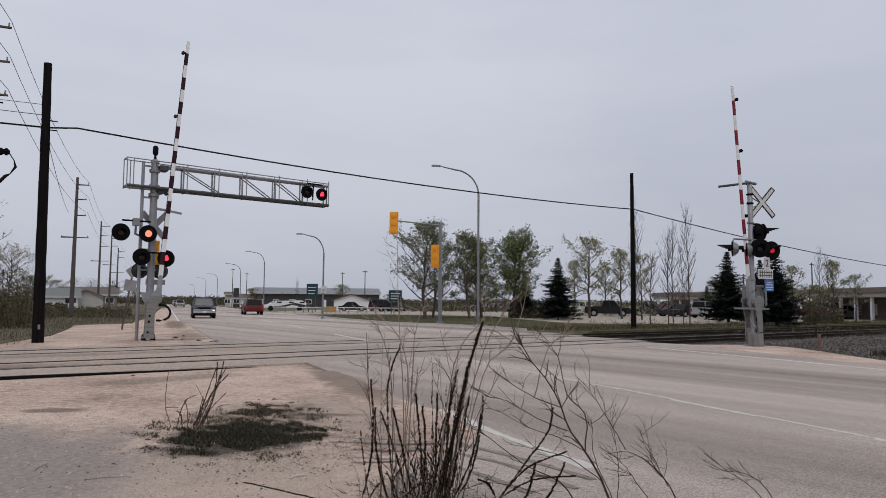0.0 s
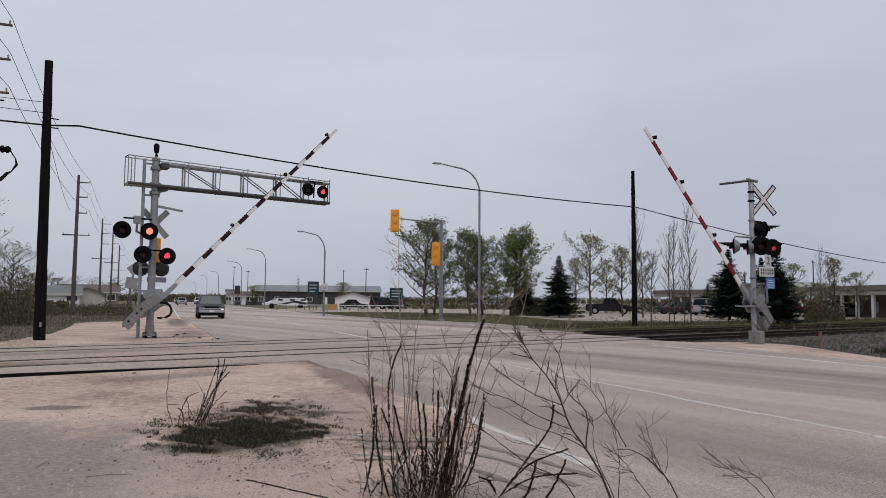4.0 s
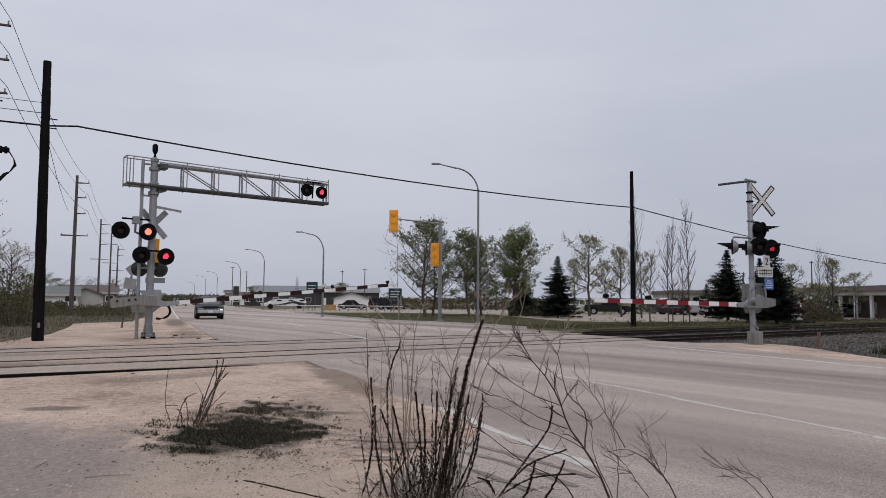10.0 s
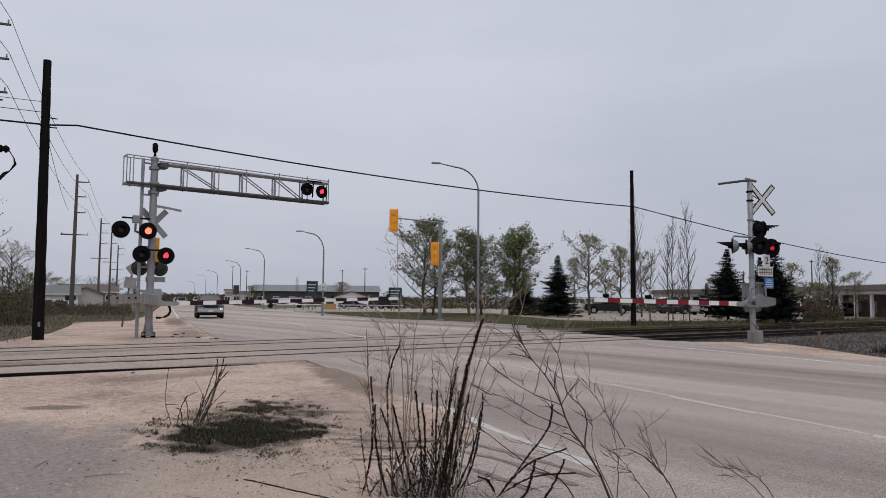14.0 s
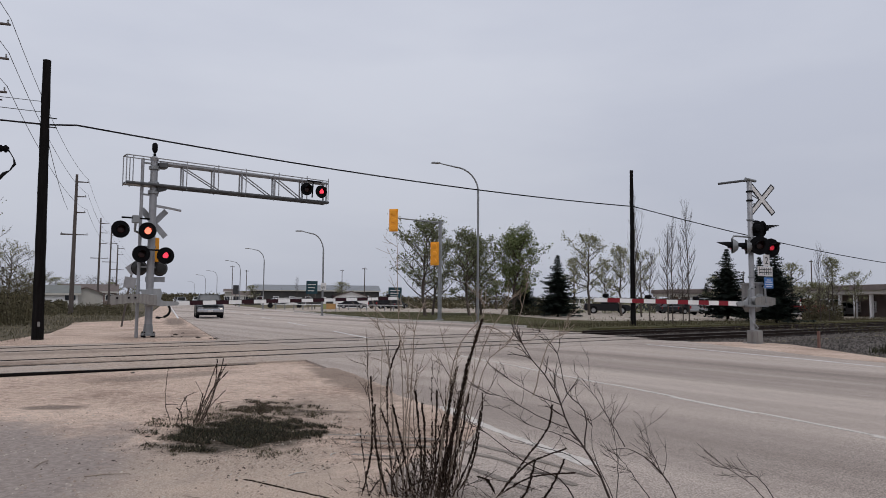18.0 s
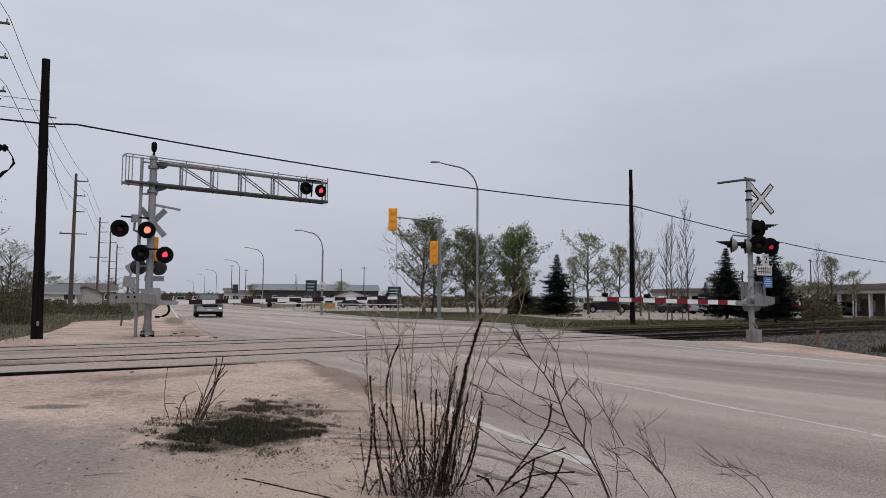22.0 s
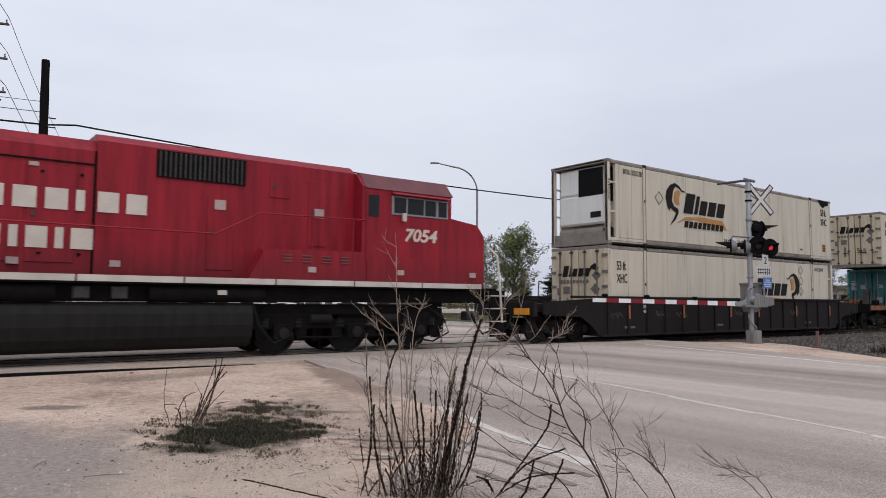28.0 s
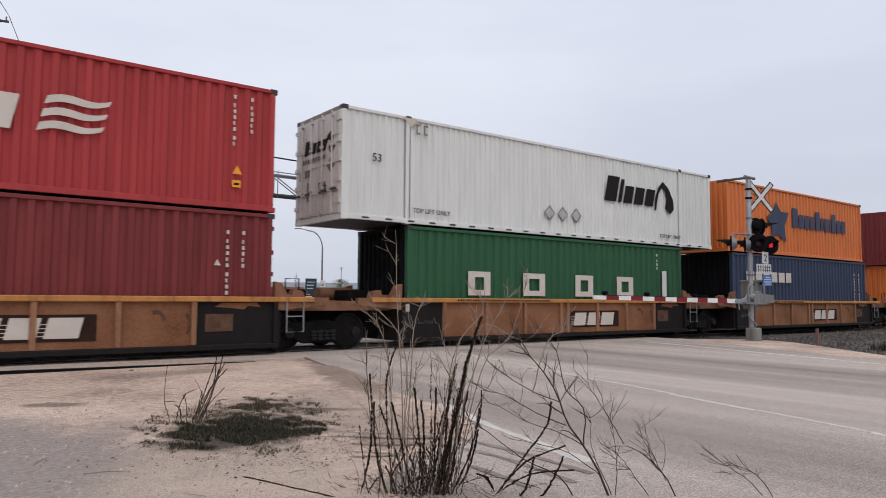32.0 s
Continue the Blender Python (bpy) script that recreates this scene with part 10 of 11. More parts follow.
t_d.matrix_basis = pose(*bearing(1043, 72)[:2], -0.08)
for px, d, yt, rz, wd in ((1100, 70, 440, 40, 1.0), (1135, 66, 448, 130, 0.8), (1015, 84, 460, 210, 1.0), (1475, 64, 456, 20, 0.9), (1512, 70, 480, 150, 0.9), (1400, 78, 466, 250, 1.0), (1265, 82, 490, 60, 1.1), (1070, 88, 470, 300, 1.1)):
    far_put(t_d, px, d, yt, rz, wd)
for px, d, yt, rz, wd in ((1190, 45, 382, 0, 0.32), (1219, 46, 352, 90, 0.3), (1124, 47, 345, 200, 0.28), (1208, 47, 420, 140, 0.35), (1451, 58, 428, 30, 0.3), (1466, 60, 440, 100, 0.3), (1150, 52, 440, 300, 0.5), (1290, 75, 455, 50, 0.6)):
    far_put(t_e, px, d, yt, rz, wd, base_h=7.8)
t_e.matrix_basis = pose(*bearing(1182, 46)[:2], -0.08)
t_e.scale = (0.3, 0.3, 0.8)
far_put(s_a, 1287, 62, 438, 10, 1.0, "dark spruce behind the signal mast", 5.5)
far_put(s_a, 1372, 52, 432, 60, 0.95, "large dark spruce behind the signal mast", 5.5)
far_put(s_a, 1345, 60, 452, 90, 0.9, "dark spruce behind the signal mast", 5.5)
far_put(s_a, 1250, 95, 500, 130, 1.1, "dark spruce before the building", 5.5)
t_f = tree(44, 8.0, LEAF_PALE, 1700, 0.07, "half-bare budding tree beside the road", 20, 0.42, low=0.3)
t_f.matrix_basis = pose(*bearing(-90, 52)[:2], -0.08)
for px, d, yt, rz, wd in ((18, 46, 446, 0, 1.1), (50, 60, 490, 70, 1.2), (-40, 50, 440, 140, 1.2)):
    far_put(t_f, px, d, yt, rz, wd)
for px, d, yt, rz, wd in ((130, 190, 494, 50, 1.8), (165, 200, 496, 90, 1.8), (75, 170, 490, 10, 1.8), (205, 190, 497, 140, 1.6), (230, 210, 500, 140, 1.6)):
    far_put(t_e, px, d, yt, rz, wd, "bare grey tree behind the houses", 7.8)
for px, d, yt, rz, wd in ( (100, 130, 500, 220, 1.4), (200, 170, 508, 30, 1.5), (240, 160, 512, 80, 1.5), (60, 90, 492, 160, 1.4)):
    far_put(t_d, px, d, yt, rz, wd, "grey-green budding roadside tree")
for px, d, yt in ((527, 150, 492), (500, 160, 515), (690, 140, 520), (605, 160, 505), (445, 165, 512), (1330, 90, 505), (1430, 66, 498), (1450, 70, 500), (880, 110, 500), (780, 115, 512)):
    far_put(t_e if px in (527, 500) else t_d, px, d, yt, px * 7, 0.35 if px in (527, 500) else 1.8, "small dull tree among the buildings")


def thicket(name, n, where, size, m, label, category, seedv, stems=0):
    """Scrub of many small clumps; where(r) gives a place and the height there."""
    r = random.Random(seedv)
    b = Build()
    for i in range(n):
        p, h = where(r)
        leaf(b, p + Vector((0, 0, h * r.random() ** 0.8)), size * (0.5 + r.random()), r)
    for i in range(stems):
        p, h = where(r)
        k = len(b.v)
        w = r.uniform(-0.3, 0.3)
        b.v += [tuple(p), tuple(p + Vector((0.03, 0, 0))), tuple(p + Vector((w * h, 0, h * 1.15)))]
        b.f.append((k, k + 1, k + 2))
    return solid(name, b, m, label, category, "stuff")


def along(px0, px1, d0, d1, h0, h1, base=-0.1):
    def at(r):
        px, d = r.uniform(px0, px1), r.uniform(d0, d1)
        p = bearing(px, d)
        bump_h = 0.55 + 0.45 * (0.5 + 0.5 * noise.noise(Vector((px * 0.06, d * 0.02, 3.0))))
        return Vector((p.x, p.y, base)), r.uniform(h0, h1) * bump_h
    return at


thicket("far_woods", 44000, along(-150, 1750, 400, 520, 2.5, 5.8), 0.55, SCRUB, "low dark line of far bare woods", "woods", 1)
thicket("far_woods", 16000, along(240, 480, 300, 420, 2, 5.0), 0.36, SCRUB, "dark far woods beside the highway", "woods", 2)
thicket("roadside_scrub", 12000, along(-160, 235, 58, 100, 0.3, 1.2), 0.08, SCRUB, "brown leafless scrub along the verge", "scrub", 3, 1200)
thicket("roadside_scrub", 9000, along(-120, 62, 38, 56, 0.5, 4.0), 0.06, SCRUB, "tall brown scrub beside the road", "scrub", 4, 900)
thicket("roadside_bushes", 3500, along(62, 122, 70, 100, 0.4, 1.5), 0.13, SCRUB, "low brown bushes before the houses", "scrub", 5)
thicket("lot_scrub", 1500, along(1040, 1600, 38, 50, 0.1, 0.7), 0.05, SCRUB, "brown weeds along the track", "scrub", 6, 260)
thicket("lot_bushes", 2200, along(1418, 1490, 62, 70, 0.4, 2.4), 0.08, SCRUB, "brown leafless bush by the building", "scrub", 7, 500)
thicket("lot_bushes", 2200, along(1000, 1160, 84, 96, 0.4, 2.8), 0.1, LEAF_PALE, "pale green bushes in the lot", "scrub", 8)
thicket("grove_undergrowth", 1500, along(900, 985, 66, 76, 0.3, 1.8), 0.13, BLADE_DK, "dark undergrowth in the grove", "scrub", 9)
thicket("far_hedge", 2600, along(700, 1000, 112, 140, 0.3, 2.0), 0.24, SCRUB, "dark hedge behind the lot", "scrub", 10)


def blades(name, n, where, h0, h1, m, label, seedv, wid=0.008, lean=0.35):
    r = random.Random(seedv)
    b = Build()
    for i in range(n):
        q = where(r)
        if q is None:
            continue
        x, y, z = q
        h = r.uniform(h0, h1)
        w, a = r.random() * 6.283, r.random() * lean * h
        dx, dy = math.cos(w), math.sin(w)
        k = len(b.v)
        b.v += [(x - dy * wid, y + dx * wid, z), (x + dy * wid, y - dx * wid, z), (x + dx * a * 0.45 + dy * wid * 0.6, y + dy * a * 0.45 - dx * wid * 0.6, z + h * 0.6), (x + dx * a * 0.45 - dy * wid * 0.6, y + dy * a * 0.45 + dx * wid * 0.6, z + h * 0.6), (x + dx * a, y + dy * a, z + h)]
        b.f += [(k, k + 1, k + 2, k + 3), (k + 3, k + 2, k + 4)]
    return solid(name, b, m, label, "grass", "stuff")


def in_patch(cx, cy, rx, ry, rz, z=-0.04, thin=0.0):
    c, s = math.cos(rz), math.sin(rz)

    def at(r):
        while True:
            a, d = r.random() * 6.283, r.random() ** 0.62
            px, py = d * rx * math.cos(a), d * ry * math.sin(a)
            x, y = cx + px * c - py * s, cy + px * s + py * c
            if noise.noise(Vector((x * 4.5, y * 3.0, 5.0))) + 0.5 * noise.noise(Vector((x * 13, y * 9, 2.0 + rx))) > -0.18 + thin + (d - 0.55) * 0.9:
                return x, y, z
    return at


TURN = radians(-37)
PATCH_GR = leafy("dull_dark_grass", (0.015, 0.016, 0.011), (0.054, 0.055, 0.038), 0.1)
PATCH_BR = leafy("dead_brown_tufts", (0.028, 0.022, 0.016), (0.1, 0.078, 0.055), 0.0)
blades("grass_patch", 8500, in_patch(2.72, 6.92, 0.86, 0.9, -0.644), 0.006, 0.04, PATCH_GR, "dark green grass patch on the sandy ground", 1, 0.0035, 1.8)
blades("grass_patch", 4500, in_patch(2.75, 6.98, 0.95, 1.0, -0.644), 0.006, 0.036, PATCH_BR, "dead brown blades in the grass patch", 31, 0.0035, 2.2)
blades("grass_patch", 2600, in_patch(3.5, 8.3, 0.8, 1.25, -0.644, -0.042, 0.36), 0.006, 0.026, PATCH_BR, "brown dead tufts behind the grass patch", 22, 0.005, 2.4)
blades("grass_patch", 4200, in_patch(2.85, 7.1, 1.3, 1.5, -0.644, -0.042, 0.1), 0.006, 0.022, PATCH_BR, "dead brown grass stubble on the sandy ground", 2, 0.004, 2.6)
blades("grass_patch", 5200, in_patch(2.9, 7.4, 1.05, 1.75, TURN + 0.27), 0.008, 0.03, SCRUB, "dead brown grass stubble on the sandy ground", 2, 0.004, 2.4)
blades("grass_tufts", 2500, lambda r: (lambda d, w: (d * math.sin(w), d * math.cos(w), -0.03))(r.uniform(3.9, 4.6), radians(r.uniform(24, 46))), 0.02, 0.09, STRAW, "thin dry grass at the road edge", 3, 0.003, 0.8)


def verge(px0, px1, y_near, y_far):
    def at(r):
        d0, d1 = 1622 / (y_near - 535), 1622 / (y_far - 535)
        d = d0 + (d1 - d0) * r.random() ** 1.4
        p = bearing(r.uniform(px0, px1), d)
        u, v = p.x * SU + p.y * CU, p.x * CU - p.y * SU
        if p.y < 23.3:
            return None
        return p.x, p.y, -0.04
    return at


def left_verge(r):
    p = road(r.uniform(24, 75), r.uniform(-16, -1.6))
    u = p.x * SU + p.y * CU
    v = p.x * CU - p.y * SU
    lim = -4.2 if u < 44 else -1.8
    if v > lim or p.y < 24.2 + 0.1 * p.x:
        return None
    return p.x, p.y, -0.05


VERGE = leafy("dull_verge_blades", (0.05, 0.045, 0.025), (0.15, 0.135, 0.09), 0.15)
blades("verge_weeds", 14000, left_verge, 0.04, 0.16, VERGE, "grey-brown dead grass of the verge", 15, 0.014, 0.5)
blades("verge_grass", 2200, left_verge, 0.04, 0.1, BLADE, "rough green verge grass", 5, 0.016, 0.5)
blades("verge_straw", 2600, left_verge, 0.05, 0.2, STRAW, "dry straw stalks in the verge", 6, 0.01, 0.4)


def track_weeds(r):
    x = 26 + 54 * r.random() ** 1.3
    y = 24.2 + r.random() * 4.5
    if x * CU - y * SU < 17:
        return None
    return x, y, -0.06


blades("track_weeds", 6000, track_weeds, 0.04, 0.26, SCRUB, "dry weeds along the far track", 7, 0.014, 0.5)
blades("track_grass", 5000, track_weeds, 0.03, 0.12, VERGE, "thin green grass along the far track", 8, 0.014, 0.5)


def island(r):
    x, y = r.uniform(22, 58), r.uniform(24, 74)
    u, v = x * SU + y * CU, x * CU - y * SU
    if v < (16.8 if u < 38 else 13.8) or x + 0.9 * y > 101 or (x > 37 and x * 1.7 - y > 28):
        return None
    return x, y, -0.04


blades("island_grass", 26000, island, 0.02, 0.06, BLADE, "short green grass of the traffic island", 9, 0.018, 0.6)
blades("shoulder_weeds", 4000, lambda r: (22.6 + r.random() * 6, 6.5 + r.random() * 2.6, -0.16), 0.05, 0.3, BLADE_DK, "dark weeds beside the ballast", 10, 0.012, 0.6)

# ---- dry weed bush close to the camera ----
STALK = mat("dead_weed_stalk", (0.085, 0.06, 0.046), 0.9, 0, 0.35, 20, 90, 0.3)
STALK_PALE = mat("pale_dead_twig", (0.27, 0.215, 0.17), 0.9, 0, 0.3, 20, 90, 0.3)
TWIG_M = mat("brown_dead_twig", (0.045, 0.032, 0.027), 0.9, 0, 0.35, 20, 90, 0.3)
SEED = leafy("dark_seed_heads", (0.02, 0.014, 0.011), (0.06, 0.042, 0.032), 0.0)
CLOD = mat("dark_soil_clod", (0.05, 0.036, 0.028), 0.95, 0, 0.4, 30, 90, 0.5)
LITTER = mat("pale_litter", (0.5, 0.47, 0.44), 0.8, 0, 0.2, 10, 60, 0.2)


def clod(x, y, s, r, m=CLOD, name="clod", label="small dark clod of soil on the sand"):
    b = Build()
    b.lathe([(0.15 * s, 0.0), (s * 0.8, 0.05 * s), (s * 0.8, 0.16 * s), (s * 0.5, 0.3 * s), (0.1 * s, 0.36 * s)], 7)
    b.v = [(px * r.uniform(0.7, 1.3), py * r.uniform(0.6, 1.2), pz * r.uniform(0.7, 1.2)) for px, py, pz in b.v]
    solid(name, b, m, label, "clod", "", "clods on the sand", False, pose(x, y, -0.045 if y < 14 else -0.02, 0, 0, r.random() * 360))


rc = random.Random(77)
for x, y, s in ((7.8, 24.15, 0.1), (8.1, 23.2, 0.12), (7.95, 23.3, 0.07), (7.7, 26.4, 0.12), (6.9, 26.3, 0.1), (7.3, 25.4, 0.08), (7.5, 25.0, 0.06), (8.3, 27.5, 0.1), (3.24, 13.6, 0.06), (2.0, 5.2, 0.02), (2.15, 5.05, 0.014), (1.4, 6.4, 0.02), (3.6, 8.9, 0.03), (3.9, 9.4, 0.025), (4.3, 8.6, 0.02), (1.75, 6.9, 0.03), (1.9, 7.3, 0.035), (2.05, 6.8, 0.03), (2.2, 6.55, 0.025), (3.4, 6.5, 0.025), (3.75, 6.9, 0.02)):
    clod(x, y, s, rc)
clod(3.65, 6.23, 0.035, rc, LITTER, "litter", "small pale crumpled scrap of litter")
# straws and sticks lying on the sand
for x, y, ln, rz, m, rr in ((1.25, 5.9, 0.32, -20, STALK_PALE, 0.004), (2.45, 5.1, 0.16, 10, LITTER, 0.006), (3.0, 5.55, 0.13, 40, LITTER, 0.006), (0.9, 6.6, 0.25, 60, STALK_PALE, 0.004), (3.3, 9.1, 0.2, 25, STALK, 0.005), (2.7, 9.3, 0.16, -40, STALK, 0.005), (1.6, 4.9, 0.2, 120, STALK_PALE, 0.003)):
    solid("stick", Build().tube([(-ln / 2, 0, 0.004), (0, 0.012, 0.008), (ln / 2, 0, 0.004)], [rr, rr, rr * 0.6], 5), m, "thin dry stick lying on the sand", "stick", "", "sticks on the sand", False, pose(x, y, -0.043, 0, 0, rz))
BUSH = Vector((2.77, 3.93, -0.04))


def px_local(px, py):
    return (px - 740) / 258.0, (884 - py) / 258.0


def bent(pts, n, r, depth, wob=0.004):
    """A smooth line through points given as across and up, that leans by depth."""
    out = []
    m = len(pts) - 1
    for i in range(n + 1):
        f = i / n * m
        j = min(int(f), m - 1)
        u = f - j
        p0, p1, p2, p3 = (Vector(pts[max(0, min(m, j + k))]) for k in (-1, 0, 1, 2))
        q = 0.5 * (2 * p1 + (p2 - p0) * u + (2 * p0 - 5 * p1 + 4 * p2 - p3) * u * u + (3 * p1 - p0 - 3 * p2 + p3) * u ** 3)
        out.append(Vector((q.x + r.gauss(0, wob), depth * i / n + r.gauss(0, wob), q.y)))
    return out


def weed(parent, pts, rad, seeds, r, pale=False):
    """One stalk, with shaggy scales of dried seeds along it."""
    n = 16
    out = bent(pts, n, r, r.uniform(-0.25, 0.25), 0.002)
    st = part("stalk", Build().tube(out, [rad * (1 - 0.6 * i / n) for i in range(n + 1)], 5, False), STALK_PALE if pale else STALK, parent, "thin pale dead twig" if pale else "")
    if seeds:
        b = Build()
        for i in range(seeds):
            f = 0.12 + 0.88 * r.random() ** 0.8
            f = min(1.0, max(0.1, round(f * 24 + 0.5 * math.sin(7 * len(pts) + rad * 9e3)) / 24 + r.gauss(0, 0.007)))
            j = min(int(f * n), n - 1)
            p = out[j].lerp(out[j + 1], f * n - j)
            g = (out[j + 1] - out[j]).normalized()
            side = Vector((r.gauss(0, 1), r.gauss(0, 1), 0)).normalized()
            k, s0 = len(b.v), (0.042 if seeds > 700 else 0.028) * (0.45 + r.random()) * (1.15 - 0.5 * f)
            tip = p + g * s0 * 0.8 + side * s0 * r.uniform(0.15, 0.55)
            across = g.cross(side) * 0.006
            b.v += [tuple(p - across), tuple(p + across), tuple(p.lerp(tip, 0.6) + across * 0.9), tuple(tip)]
            b.f += [(k, k + 1, k + 2, k + 3)]
        tagged(part("seed_head", b, SEED, st), "dark dried seed head", kind="stuff")
    return out


def spray(parent, pts, rad, r, m, kids=6, reach=0.14, lean=0.0):
    """A bare stem that forks into ever finer twigs: one connected plant part."""
    n = 12
    out = bent(pts, n, r, r.uniform(-0.2, 0.2), 0.003)
    b = Build().tube(out, [max(0.0016, rad * (1 - 0.7 * i / n)) for i in range(n + 1)], 5, False)

    def fork(p, g, ln, q, level):
        side = Vector((r.gauss(lean, 0.95), r.gauss(0, 0.4), r.gauss(0.05, 0.35)))
        d = (g * 0.9 + side * 0.75).normalized()
        line = [p]
        for i in range(4):
            d = (d + Vector((r.gauss(0, 0.2), r.gauss(0, 0.1), 0.06 + r.gauss(0, 0.14)))).normalized()
            line.append(line[-1] + d * ln / 4)
        b.tube(line, [q * 0.8, q * 0.7, q * 0.6, q * 0.5, q * 0.35], 4, False)
        if level:
            for i in range(r.randrange(2, 4)):
                j = r.randrange(1, 4)
                fork(line[j], (line[j + 1] - line[j]).normalized(), ln * r.uniform(0.35, 0.65), q * 0.65, level - 1)
    for i in range(kids):
        j = r.randrange(n // 3, n)
        fork(out[j], (out[j + 1] - out[j]).normalized(), reach * r.uniform(0.5, 1.3), max(0.0022, rad * 0.5), 1)
    part("stem", b, m, parent)
    return out


rb = random.Random(12)
bush = thing("dead_weed_bush", pose(BUSH.x, BUSH.y, BUSH.z, 0, 0, -37.04), "dead brown weed bush with dark seed heads at the road edge", "bush")
L = px_local
SPIKES = (((640, 884), (655, 820), (660, 760), (656, 672)), ((700, 884), (684, 740), (686, 660), (704, 612)), ((768, 884), (805, 740), (825, 640), (846, 572)), ((775, 884), (800, 760), (822, 650)), ((735, 884), (712, 780), (698, 715)), ((752, 884), (742, 760), (736, 690)), ((780, 884), (790, 770), (797, 684)), ((808, 868), (828, 840), (845, 784), (855, 706)), ((795, 884), (830, 800), (845, 722)), ((690, 884), (668, 800), (664, 720)), ((870, 884), (918, 815), (960, 752), (966, 712)), ((875, 878), (930, 822), (1000, 796)), ((945, 884), (965, 862), (990, 806)), ((640, 890), (560, 868), (452, 840)), ((874, 870), (862, 846), (845, 835)), ((725, 884), (700, 800), (672, 730)), ((770, 884), (770, 760), (772, 700)), ((760, 884), (784, 770), (806, 660)), ((915, 884), (930, 846), (936, 800)), ((745, 884), (752, 790), (747, 715)), ((788, 884), (812, 780), (826, 700)), ((880, 872), (935, 838), (1005, 828)))
for k, s in enumerate(SPIKES):
    thick = k in (2, 3, 17)
    weed(bush, [L(*q) for q in s], 0.006 if thick else 0.0035, 1300 if k == 2 else 760 if thick else 420, rb)
# a thicket of thin dark stems between the spikes
for i in range(16):
    x0 = rb.uniform(738, 800)
    x1 = x0 + rb.gauss(12, 20)
    top = rb.uniform(655, 800)
    weed(bush, [L(x0, 890), L((x0 + x1) / 2 + rb.gauss(0, 6), (890 + top) / 2), L(x1, top)], 0.0026, 40 if i % 3 else 120, rb)
# forking dark twigs beside them
TWIGS = (((1077, 886), (1058, 841), (1032, 794), (1001, 753), (988, 716), (965, 672), (928, 628), (907, 586)),
         ((1194, 886), (1173, 846), (1142, 810), (1100, 787), (1060, 790)),
         ((1100, 787), (1082, 753), (1058, 711), (1032, 672)),
         ((1084, 886), (1088, 836), (1087, 794), (1082, 740)),
         ((1030, 792), (1032, 727), (1001, 695), (985, 628), (959, 591)),
         ((1017, 886), (985, 841), (923, 810), (860, 763), (830, 745)),
         ((988, 716), (933, 695), (892, 669), (871, 654)),
         ((1001, 756), (944, 732), (892, 701), (860, 693)),
         ((1027, 789), (985, 768), (933, 753), (876, 721)),
         ((1058, 841), (1006, 805), (944, 790), (902, 784)),
         ((1173, 850), (1150, 800), (1126, 768)),
         ((1150, 886), (1110, 830), (1085, 800)),
         ((1080, 880), (1045, 800), (1040, 735)),
         ((1365, 884), (1330, 840), (1300, 822), (1255, 810)), ((1350, 884), (1320, 850), (1290, 830), (1255, 800)), ((720, 890), (780, 872), (870, 850), (960, 872)))
for k, s in enumerate(TWIGS):
    spray(bush, [L(*q) for q in s], 0.009 if k == 0 else 0.0055 if k in (1, 4, 5) else 0.0036, rb, TWIG_M, 12 if k == 0 else 6, 0.2, -0.35)
# tall pale twigs among the spikes
for i in range(16):
    x0 = rb.uniform(672, 812)
    x1 = x0 + rb.gauss(5, 38)
    top = rb.uniform(520, 640) if i % 2 else rb.uniform(580, 690)
    spray(bush, [L(x0, 890), L((x0 + x1) / 2 + rb.gauss(0, 14), (890 + top) / 2), L(x1 + rb.gauss(0, 18), top)], 0.0036, rb, STALK_PALE if i % 2 else STALK, 8, 0.13)
for s in (((700, 884), (722, 700), (708, 600), (655, 545)), ((790, 884), (830, 640), (860, 580), (930, 612), (978, 560)), ((780, 884), (840, 650), (880, 560), (905, 520)), ((770, 884), (800, 640), (850, 560), (840, 520)), ((800, 884), (850, 660), (900, 600), (928, 500)), ((715, 884), (712, 700), (702, 560), (698, 415)), ((705, 884), (690, 680), (672, 590), (640, 560)), ((720, 884), (728, 640), (735, 570), (748, 540)), ((940, 700), (965, 612), (990, 590), (1002, 556))):
    spray(bush, [L(*q) for q in s], 0.005, rb, STALK_PALE, 9, 0.14)
# short stems round the foot
for i in range(40):
    x0 = rb.gauss(735, 48)
    top = rb.uniform(750, 855)
    weed(bush, [L(x0, 892), L(x0 + rb.gauss(0, 12), (892 + top) / 2), L(x0 + rb.gauss(0, 26), top)], 0.0026, 50 if i % 2 else 0, rb, i % 5 == 0)
b = Build()
for i in range(600):
    x = rb.gauss(0.0, 0.28)
    p = Vector((x, rb.gauss(0, 0.18), abs(rb.gauss(0, 0.09))))
    q = p + Vector((rb.gauss(0, 0.05), rb.gauss(0, 0.04), rb.uniform(-0.01, 0.07)))
    k = len(b.v)
    b.v += [tuple(p), tuple(p + Vector((0.003, 0.001, 0.003))), tuple(q)]
    b.f.append((k, k + 1, k + 2))
tagged(part("litter", b, SEED, bush), "tangle of dead stems at the foot", kind="stuff")

# small dry weeds at the grass patch
rw = random.Random(6)
w2 = thing("dry_weed", pose(2.42, 7.75, -0.04, 0, 0, -37.04), "dry brown weed standing in the grass patch", "weed")


def l2(px, py):
    return (px - 330) / 168.0, (748 - py) / 168.0


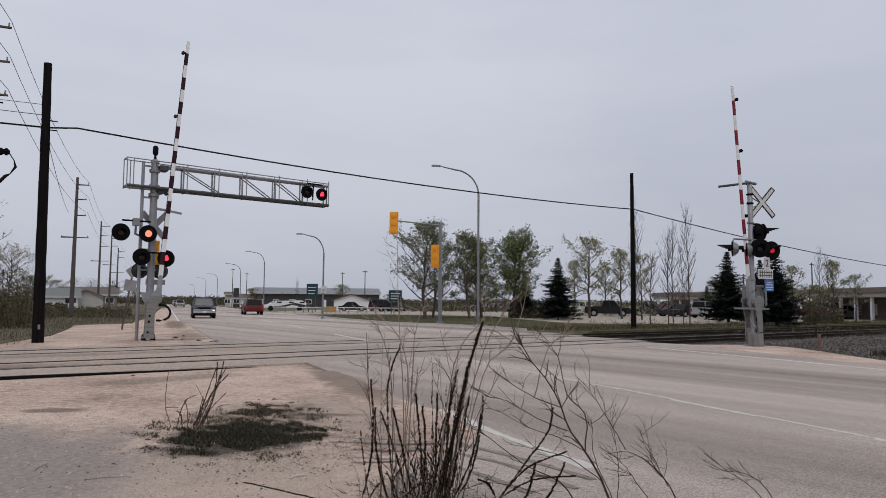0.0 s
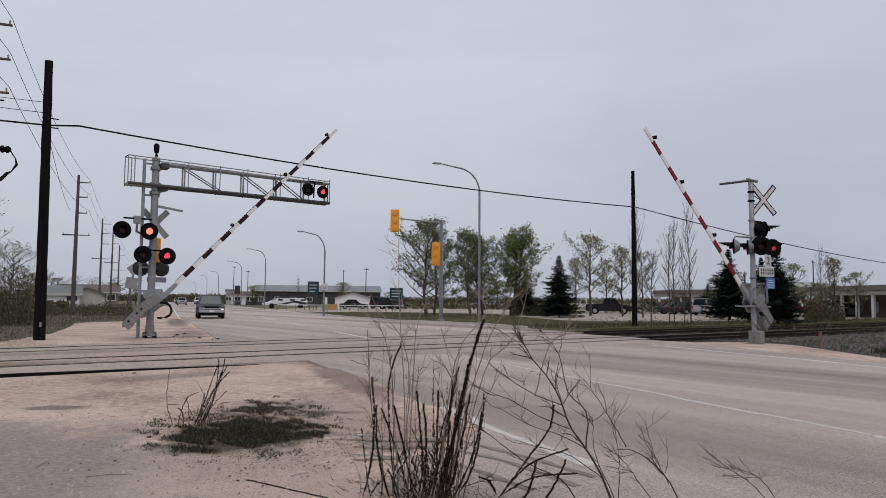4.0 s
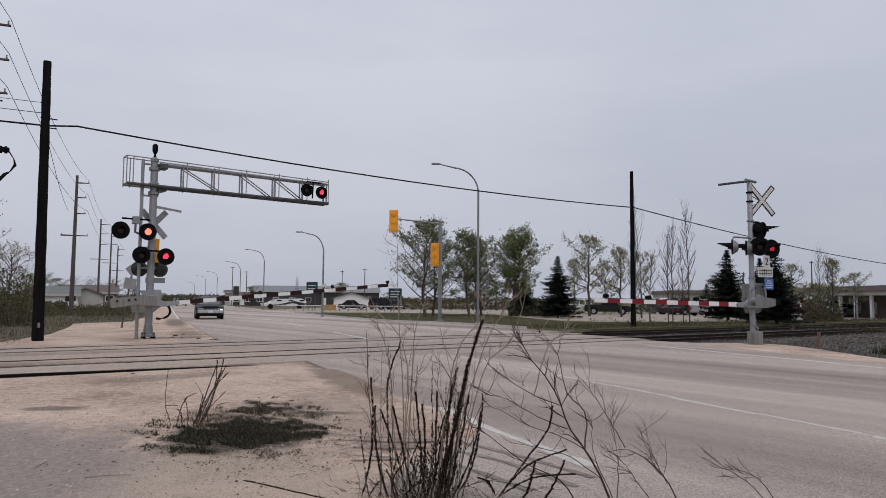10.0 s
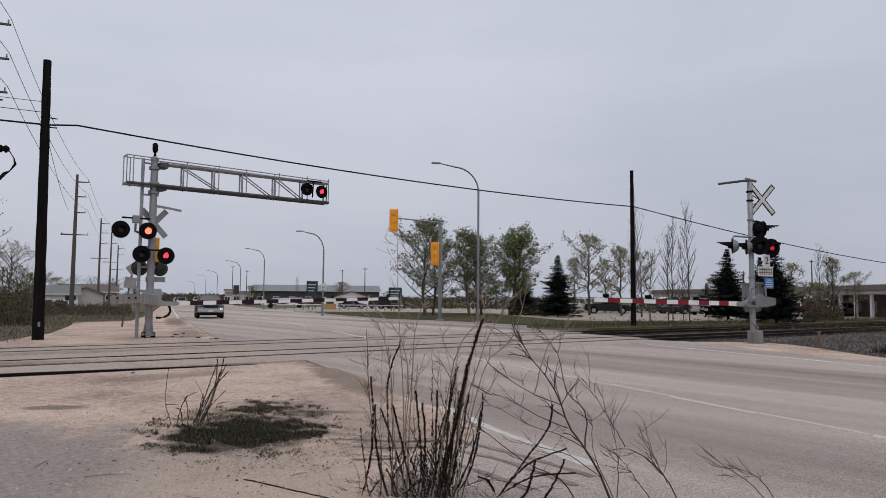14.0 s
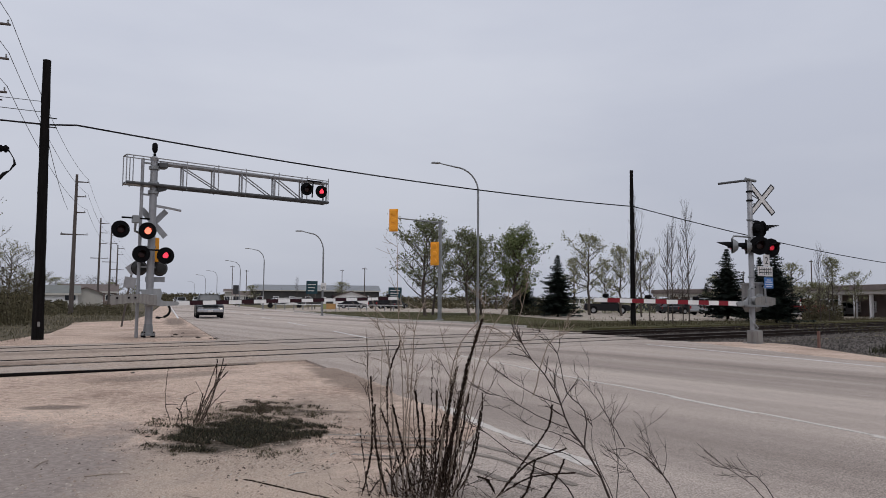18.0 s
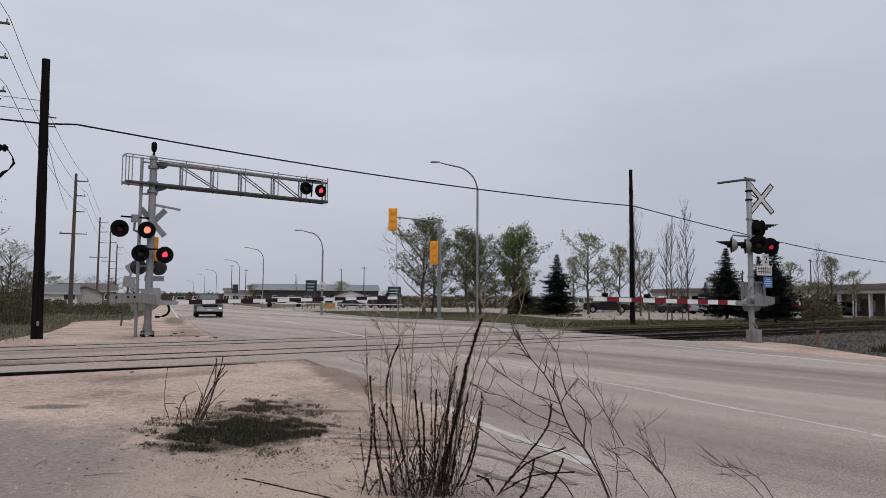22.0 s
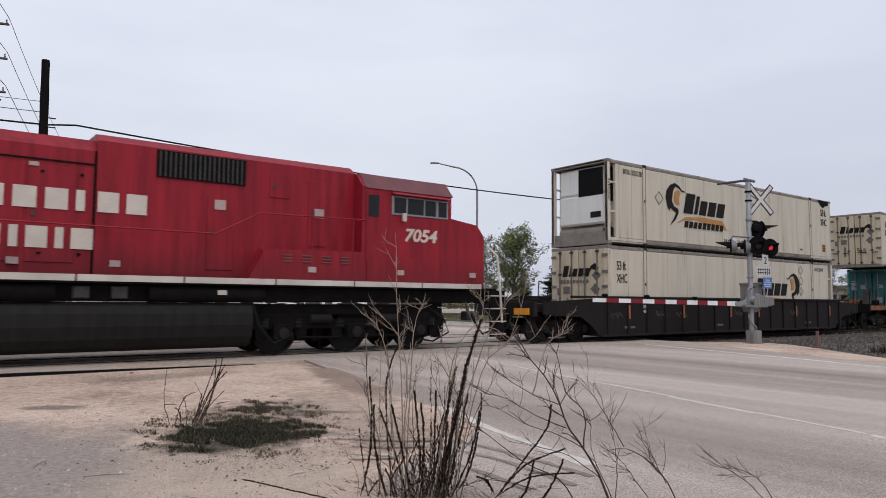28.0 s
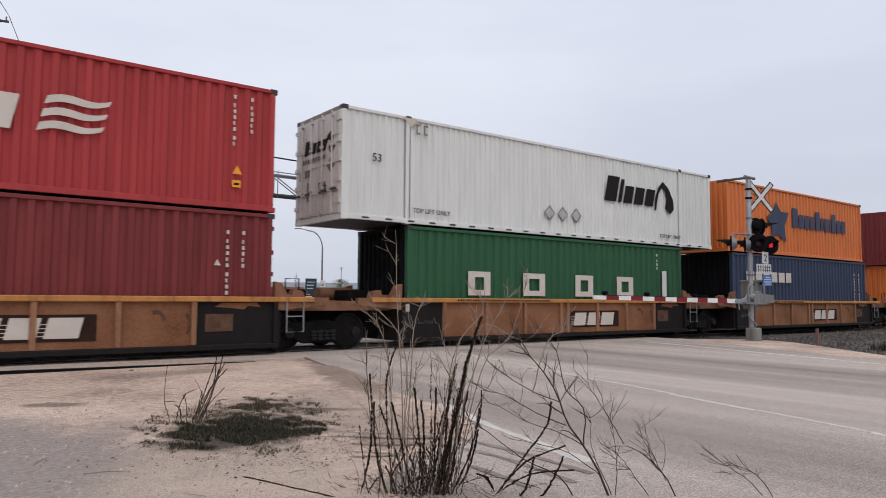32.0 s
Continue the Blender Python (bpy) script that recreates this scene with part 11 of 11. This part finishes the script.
for s, sd in ((((345, 748), (365, 700), (380, 662), (384, 632)), 200), (((350, 748), (372, 690), (390, 640)), 120), (((352, 748), (378, 700), (396, 650)), 60), (((330, 748), (325, 715), (318, 702), (334, 694)), 40), (((345, 748), (352, 715), (357, 692)), 60), (((300, 748), (284, 715), (278, 690), (277, 655)), 30), (((368, 748), (362, 700), (350, 668)), 0), (((322, 770), (324, 730), (322, 715)), 90), (((340, 748), (366, 690), (392, 655)), 160), (((348, 748), (360, 690), (376, 640)), 120), (((355, 748), (380, 690), (388, 628)), 220), (((310, 748), (318, 715), (326, 700)), 50), (((335, 760), (350, 720), (356, 700)), 60), (((345, 755), (368, 715), (390, 690)), 40)):
    weed(w2, [l2(*q) for q in s], 0.0045, sd, rw)


def gate_rows(pivot, keys):
    return [(t, pivot @ pose(0, 0, 0, 0, -a, 0)) for t, a in keys]


def motions():
    walk(gate_l, gate_rows(GL_PIVOT, [(0, 85.7), (1, 72.7), (2, 63.1), (3, 54.9), (3.5, 50.9), (5.5, 35.3), (6, 31.2), (7, 24), (8, 17.45), (8.5, 14.4), (9, 11.6), (9.5, 8.6), (10, 5.3), (10.5, 2.4), (11, 1.6), (12, 1.6), (32, 1.6)]))
    walk(gate_r, gate_rows(GR_PIVOT, [(0, 84.5), (1, 72), (2, 62.7), (3, 53.8), (3.5, 49.6), (5.5, 32.5), (6, 28.2), (7, 20), (8, 12.8), (9, 5.4), (9.5, 2.2), (10, 0.8), (11, 0.7), (32, 0.7)]))
    # each lens turns over twice a second, the pairs in turn
    for lens, lit in FLASHERS:
        rows = []
        for n in range(33):
            for dt, a in ((0, 0), (1 / 30, 60), (2 / 30, 120), (0.1, 180), (0.5, 180), (16 / 30, 240), (17 / 30, 300), (0.6, 360)):
                if n + dt <= 32.0:
                    rows.append((n + dt, pose(0, -0.03, 0, 0, 0, a + (0 if lit else 180))))
        walk(lens, rows)
    # wheels roll as the train passes
    for w, radius, x in WHEELS:
        rows = [(0, pose(x, 0, radius))]
        for n in range(202):
            t = 23.95 + n * 0.04
            if t > 32.0:
                break
            rows.append((t, pose(x, 0, radius, 0, -math.degrees((t - 23.95) * 16.0 / radius) % 360, 0)))
        rows.append((32.0, pose(x, 0, radius, 0, -math.degrees(8.05 * 16.0 / radius) % 360, 0)))
        walk(w, rows)
    for ob, rows in MOVERS:
        walk(ob, rows)


motions()
